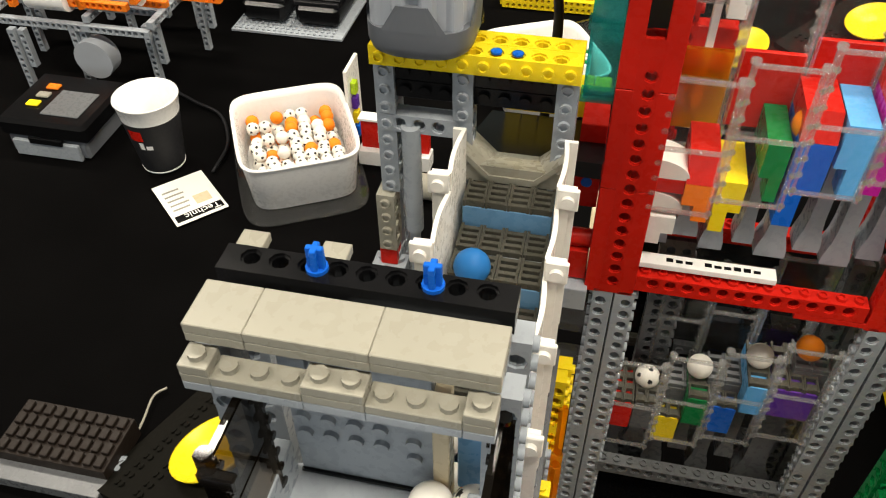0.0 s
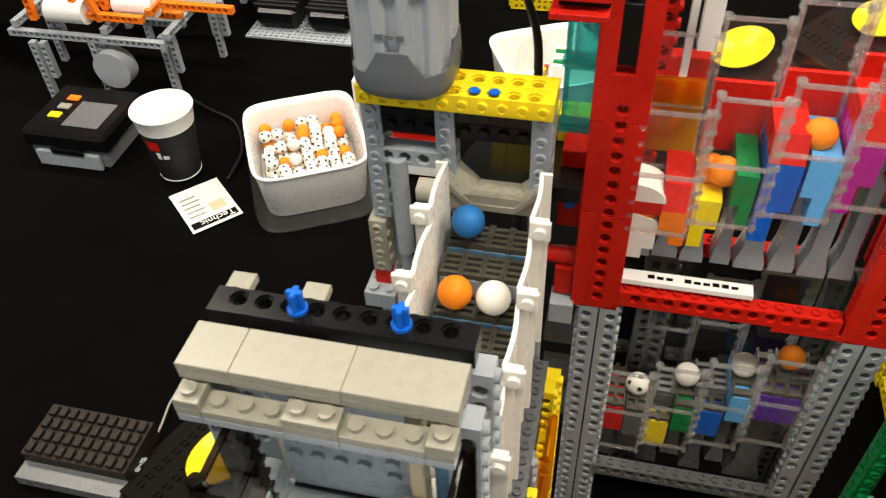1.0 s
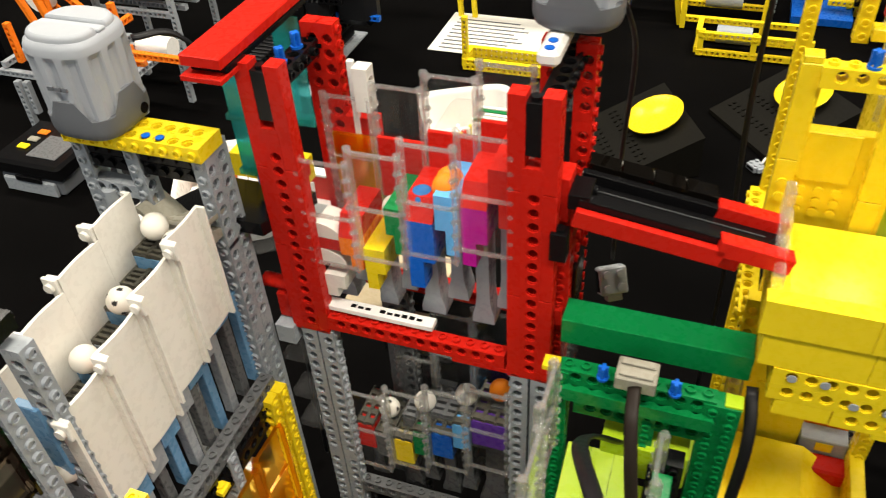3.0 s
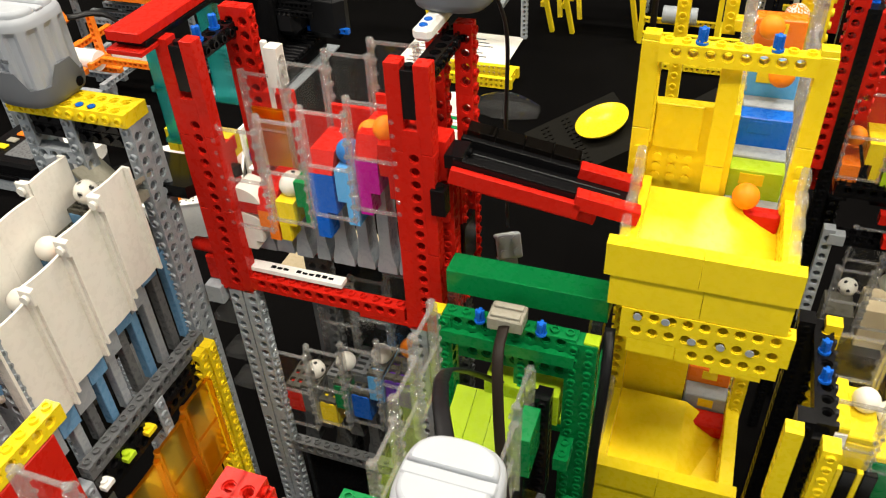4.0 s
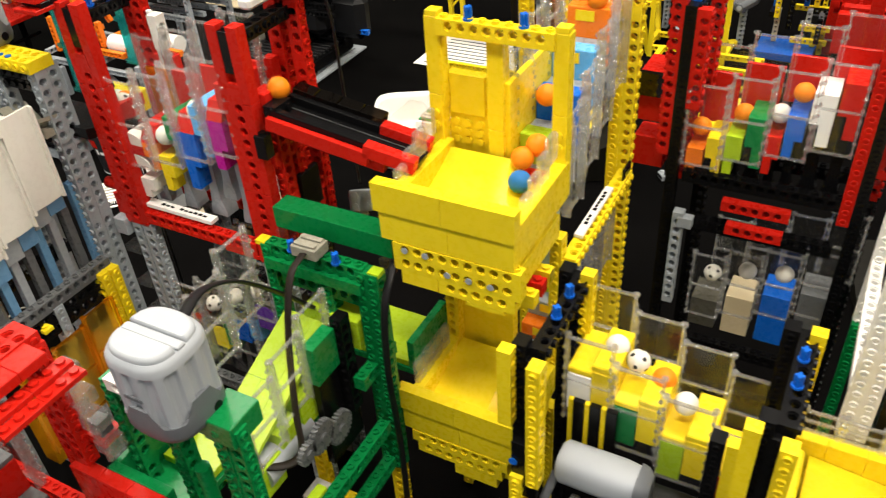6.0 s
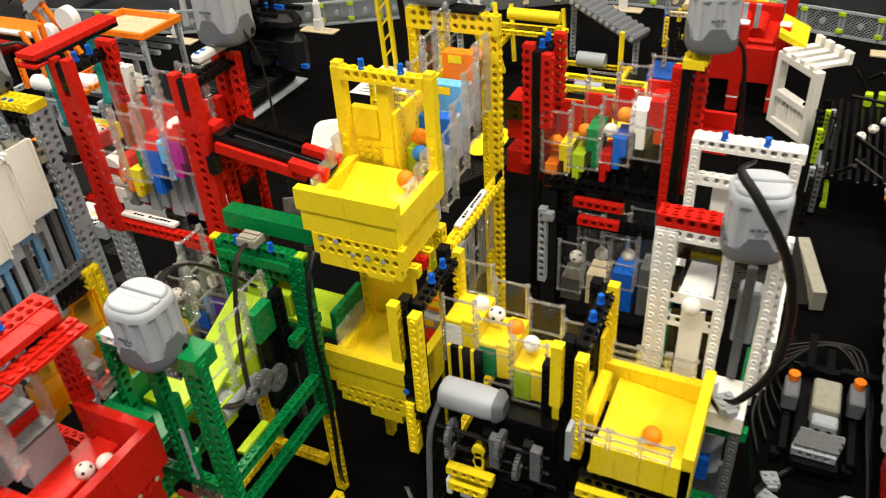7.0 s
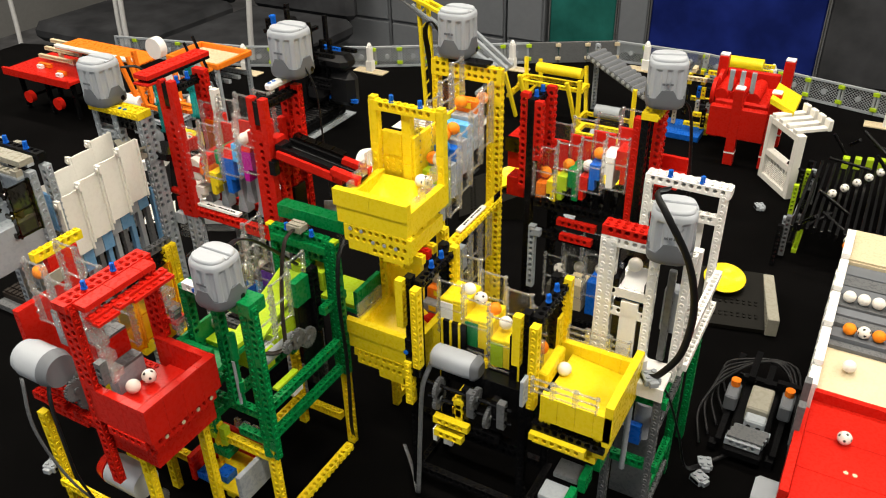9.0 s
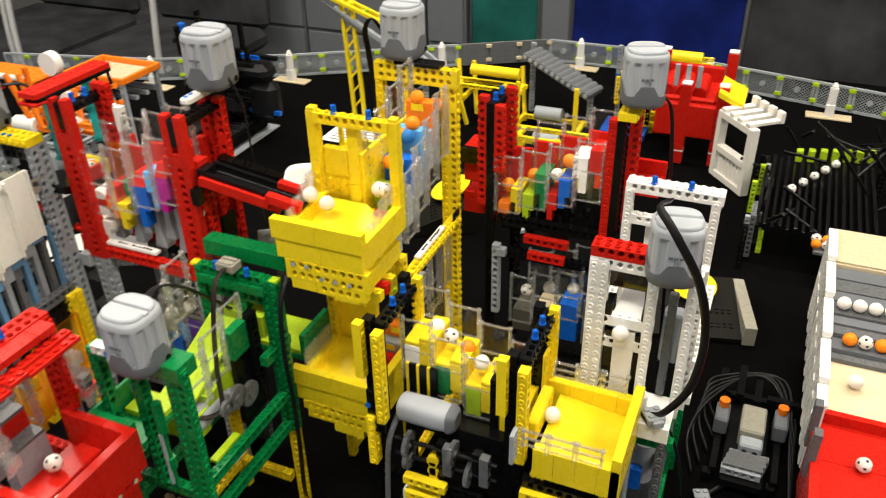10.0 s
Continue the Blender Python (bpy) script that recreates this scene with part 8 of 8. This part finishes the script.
def roll(kind, path, where):
    """A ball that moves along path, rows of (seconds, x, y, z), turning as it rolls."""
    ob = ball(kind, *path[0][1:], where)
    keys, ang = [], 0.0
    last = None
    for t, x, y, z in path:
        p = Vector((x, y, z))
        if last is not None:
            ang += min(80.0, math.degrees((p - last).length / 0.007))
        last = p
        keys.append((t, pose(x, y, z, ang * 0.6, ang * 0.8, 30)))
    if path[0][0] > 0:
        keys.insert(0, (0.0, keys[0][1]))
    if path[-1][0] < 10:
        keys.append((10.0, keys[-1][1]))
    return ob, keys


ROLLS = []


def climb(t0, t1, a, b, steps, pause=0.65):
    """Rests and rises from a to b in even steps between t0 and t1."""
    out = []
    a, b = Vector(a), Vector(b)
    for i in range(steps):
        s = t0 + (t1 - t0) * i / steps
        e = t0 + (t1 - t0) * (i + pause) / steps
        p, q = a + (b - a) * i / steps, a + (b - a) * (i + 1) / steps
        out += [(s, *p), (e, *p)]
    out.append((t1, *b))
    return out


# grey lift: one ball after another up the white steps
for k, (kind, x, t_end) in enumerate((("blue", -0.0125, 1.20), ("orange", -0.0120, 2.15), ("white", 0.0035, 2.20), ("white", -0.0115, 3.05), ("soccer", 0.0040, 3.12), ("soccer", -0.0105, 4.10), ("white", -0.0140, 5.10), ("orange", 0.0020, 5.15), ("white", -0.0125, 6.10), ("soccer", -0.0050, 7.20), ("orange", -0.0120, 8.30), ("white", 0.0030, 9.40))):
    a, b = (x, 0.185, 1.0430), (x, 0.300, 1.0912)
    lead = 3.45
    path = climb(t_end - lead, t_end, a, b, 8, 0.55)
    path = [*path, (t_end + 0.25, x * 0.8, 0.318, 1.091), (t_end + 0.55, 0.012 + x * 0.5, 0.355, 1.079), (t_end + 0.8, 0.020 + x * 0.5, 0.362 + 0.001 * k, 1.0775)]
    # a ball that starts on its way keeps its place at 0 s
    if path[0][0] < 0:
        early = [r for r in path if r[0] <= 0]
        late = [r for r in path if r[0] > 0]
        r0, r1 = early[-1], late[0]
        f = (0 - r0[0]) / (r1[0] - r0[0])
        path = [(0.0, *(r0[i] + (r1[i] - r0[i]) * f for i in (1, 2, 3)))] + late
    path = [r for r in path if r[0] < 10]
    ROLLS.append((kind, path, "in the grey lift"))

# red lift: up the coloured steps, down the ramp, into the yellow basket and up its steps
for k, (kind, tau, dy) in enumerate((("orange", 2.17, 0.0), ("orange", 4.00, 0.0), ("orange", 4.16, 0.006), ("blue", 4.90, 0.0), ("orange", 5.86, -0.003), ("white", 5.96, 0.005), ("white", 7.55, 0.0), ("soccer", 7.62, 0.004), ("white", 9.40, -0.004), ("white", 9.47, 0.005))):
    n = 7
    a, b = (0.060, 0.346 + dy, 1.056), (0.150, 0.346 + dy, 1.122)
    path = climb(tau - 5.0, tau, a, b, n)
    path.append((tau + 0.10, 0.178, 0.351 + dy * 0.5, 1.1250))
    for j in range(1, 7):
        s = j / 6
        path.append((tau + 0.10 + 0.34 * s ** 0.75, 0.178 + 0.106 * s, 0.351 + 0.008 * s + dy * 0.5, 1.1250 - 0.0265 * s))
    te = tau + 0.44
    slot = k % 3
    path += [(te + 0.10, 0.300, 0.362, 1.0925), (te + 0.25, 0.325, 0.352 + 0.004 * slot, 1.077), (te + 0.45, 0.3355, 0.355 + 0.008 * slot, 1.0745)]
    t0 = te + 0.9
    path += climb(t0, t0 + 6.0, (0.333 + 0.006 * (k % 2), 0.386, 1.087), (0.333 + 0.006 * (k % 2), 0.487, 1.150), 8)
    if path[0][0] < 0:
        early = [r for r in path if r[0] <= 0]
        late = [r for r in path if r[0] > 0]
        r0, r1 = early[-1], late[0]
        f = (0 - r0[0]) / (r1[0] - r0[0])
        path = [(0.0, *(r0[i] + (r1[i] - r0[i]) * f for i in (1, 2, 3)))] + late
    elif path[0][0] > 0:
        # waits in the feed channel behind the grey lift
        path = [(0.0, 0.045, 0.352 + 0.0145 * (k - 4) * 0, 1.056), (max(0.1, path[0][0] - 0.3), 0.045, 0.352, 1.056)] + path
        path[0] = (0.0, 0.052, 0.352, 1.056 + 0.0005 * k)
    path = [r for r in path if r[0] < 10]
    ROLLS.append((kind, path, "in the red lift"))

# balls already on the yellow steps
for k, (kind, t1) in enumerate((("orange", 3.0), ("white", 3.1), ("orange", 4.6), ("orange", 6.0))):
    a, b = (0.332 + 0.009 * (k % 2), 0.386, 1.087), (0.332 + 0.009 * (k % 2), 0.487, 1.150)
    path = climb(t1 - 6, t1, a, b, 8)
    early = [r for r in path if r[0] <= 0]
    late = [r for r in path if r[0] > 0]
    r0, r1 = early[-1], late[0]
    f = (0 - r0[0]) / (r1[0] - r0[0])
    path = [(0.0, *(r0[i] + (r1[i] - r0[i]) * f for i in (1, 2, 3)))] + late
    path += [(t1 + 0.3, 0.334, 0.500, 1.148), (t1 + 0.6, 0.345 + 0.0 * k, 0.5025, 1.139)]
    ROLLS.append((kind, path, "in the yellow tower"))

# red basket, yellow basket and white tower
ROLLS.append(("white", [(0.0, 0.205, 0.100, 0.958), (7.2, 0.205, 0.130, 0.958), (7.6, 0.190, 0.120, 0.966), (8.2, 0.183, 0.108, 0.966), (9.2, 0.182, 0.100, 0.966), (9.6, 0.200, 0.100, 0.958), (10.0, 0.212, 0.094, 0.957)], "in the red basket"))
ROLLS.append(("soccer", [(0.0, 0.196, 0.118, 0.958), (7.3, 0.196, 0.118, 0.958), (8.0, 0.186, 0.119, 0.966), (10.0, 0.184, 0.116, 0.966)], "in the red basket"))
ROLLS.append(("orange", [(0.0, 0.560, 0.300, 0.956), (7.4, 0.560, 0.300, 0.956), (7.8, 0.535, 0.306, 0.959), (8.3, 0.526, 0.318, 0.9605), (8.7, 0.512, 0.326, 0.975), (9.2, 0.490, 0.335, 0.962), (10.0, 0.475, 0.340, 0.968)], "in the yellow basket"))
ROLLS.append(("white", [(0.0, 0.563, 0.378, 1.053), (6.6, 0.563, 0.378, 1.053), (7.2, 0.568, 0.362, 1.0), (7.5, 0.565, 0.345, 0.972), (7.8, 0.550, 0.320, 0.957), (8.4, 0.532, 0.318, 0.959), (9.2, 0.527, 0.319, 0.9605), (10.0, 0.526, 0.316, 0.9605)], "in the yellow basket"))
ROLLS.append(("white", [(0.0, 0.566, 0.405, 1.055), (7.0, 0.566, 0.405, 1.055), (7.7, 0.566, 0.386, 1.053), (9.5, 0.566, 0.386, 1.053), (9.85, 0.566, 0.373, 1.036), (10.0, 0.566, 0.366, 1.02)], "in the white tower"))
MOVING = [roll(*r) for r in ROLLS]


# ---- lamps of the hall ----
for lx, ly in ((-1.6, -0.35), (0.6, -0.35), (2.8, -0.35), (-1.6, 1.4), (0.6, 1.4), (2.8, 1.4)):
    m = thing("ceiling_light", (lx, ly, 3.16), "long white ceiling light", "ceiling light", "ceiling lights")
    slab(m, "frame", "white", lx - 0.65, ly - 0.17, 3.165, lx + 0.65, ly + 0.17, 3.199, 0.004)
    area("ceiling_lamp", (lx, ly, 3.158), (lx, ly, 0), 1.2, 0.28, LAMP, (1.0, 0.92, 0.79))
w = thing("window", (-0.4, -2.99, 1.7), "wide bright hall window", "window")
w["kind"] = "structure"
for k in range(5):
    slab(w, "window_frame", "white", -2.4 + 1.0 * k - 0.03, -2.999, 0.9, -2.4 + 1.0 * k + 0.03, -2.96, 2.6, 0.004)
for z in (0.9, 2.6):
    slab(w, "window_sill", "white", -2.43, -2.999, z - 0.04, 1.63, -2.94, z + 0.02, 0.004)
area("window_daylight", (-0.4, -2.93, 1.75), (-0.2, 0.4, 1.0), 4.0, 1.6, WINDOW, (0.88, 0.95, 1.0))


# ---- motion ----
def motions():
    for st, amp, ph in STEPS:
        if amp:
            rows = []
            base = st.matrix_basis.copy()
            t = 0.0
            while t <= 10.001:
                z = amp * (0.5 - 0.5 * math.cos(2 * math.pi * (t / 1.4 + ph)))
                rows.append((t, Matrix.Translation((0, 0, z)) @ base))
                t += 0.175
            rows.append((10.0, rows[-1][1])) if rows[-1][0] < 10 else None
            walk(st, rows)
    for ob, turns in SWINGS:
        p = ob.location.copy()
        walk(ob, [(t, pose(*p, 0, a, 0)) for t, a in turns])
    for ob, keys in MOVING:
        walk(ob, keys)


motions()
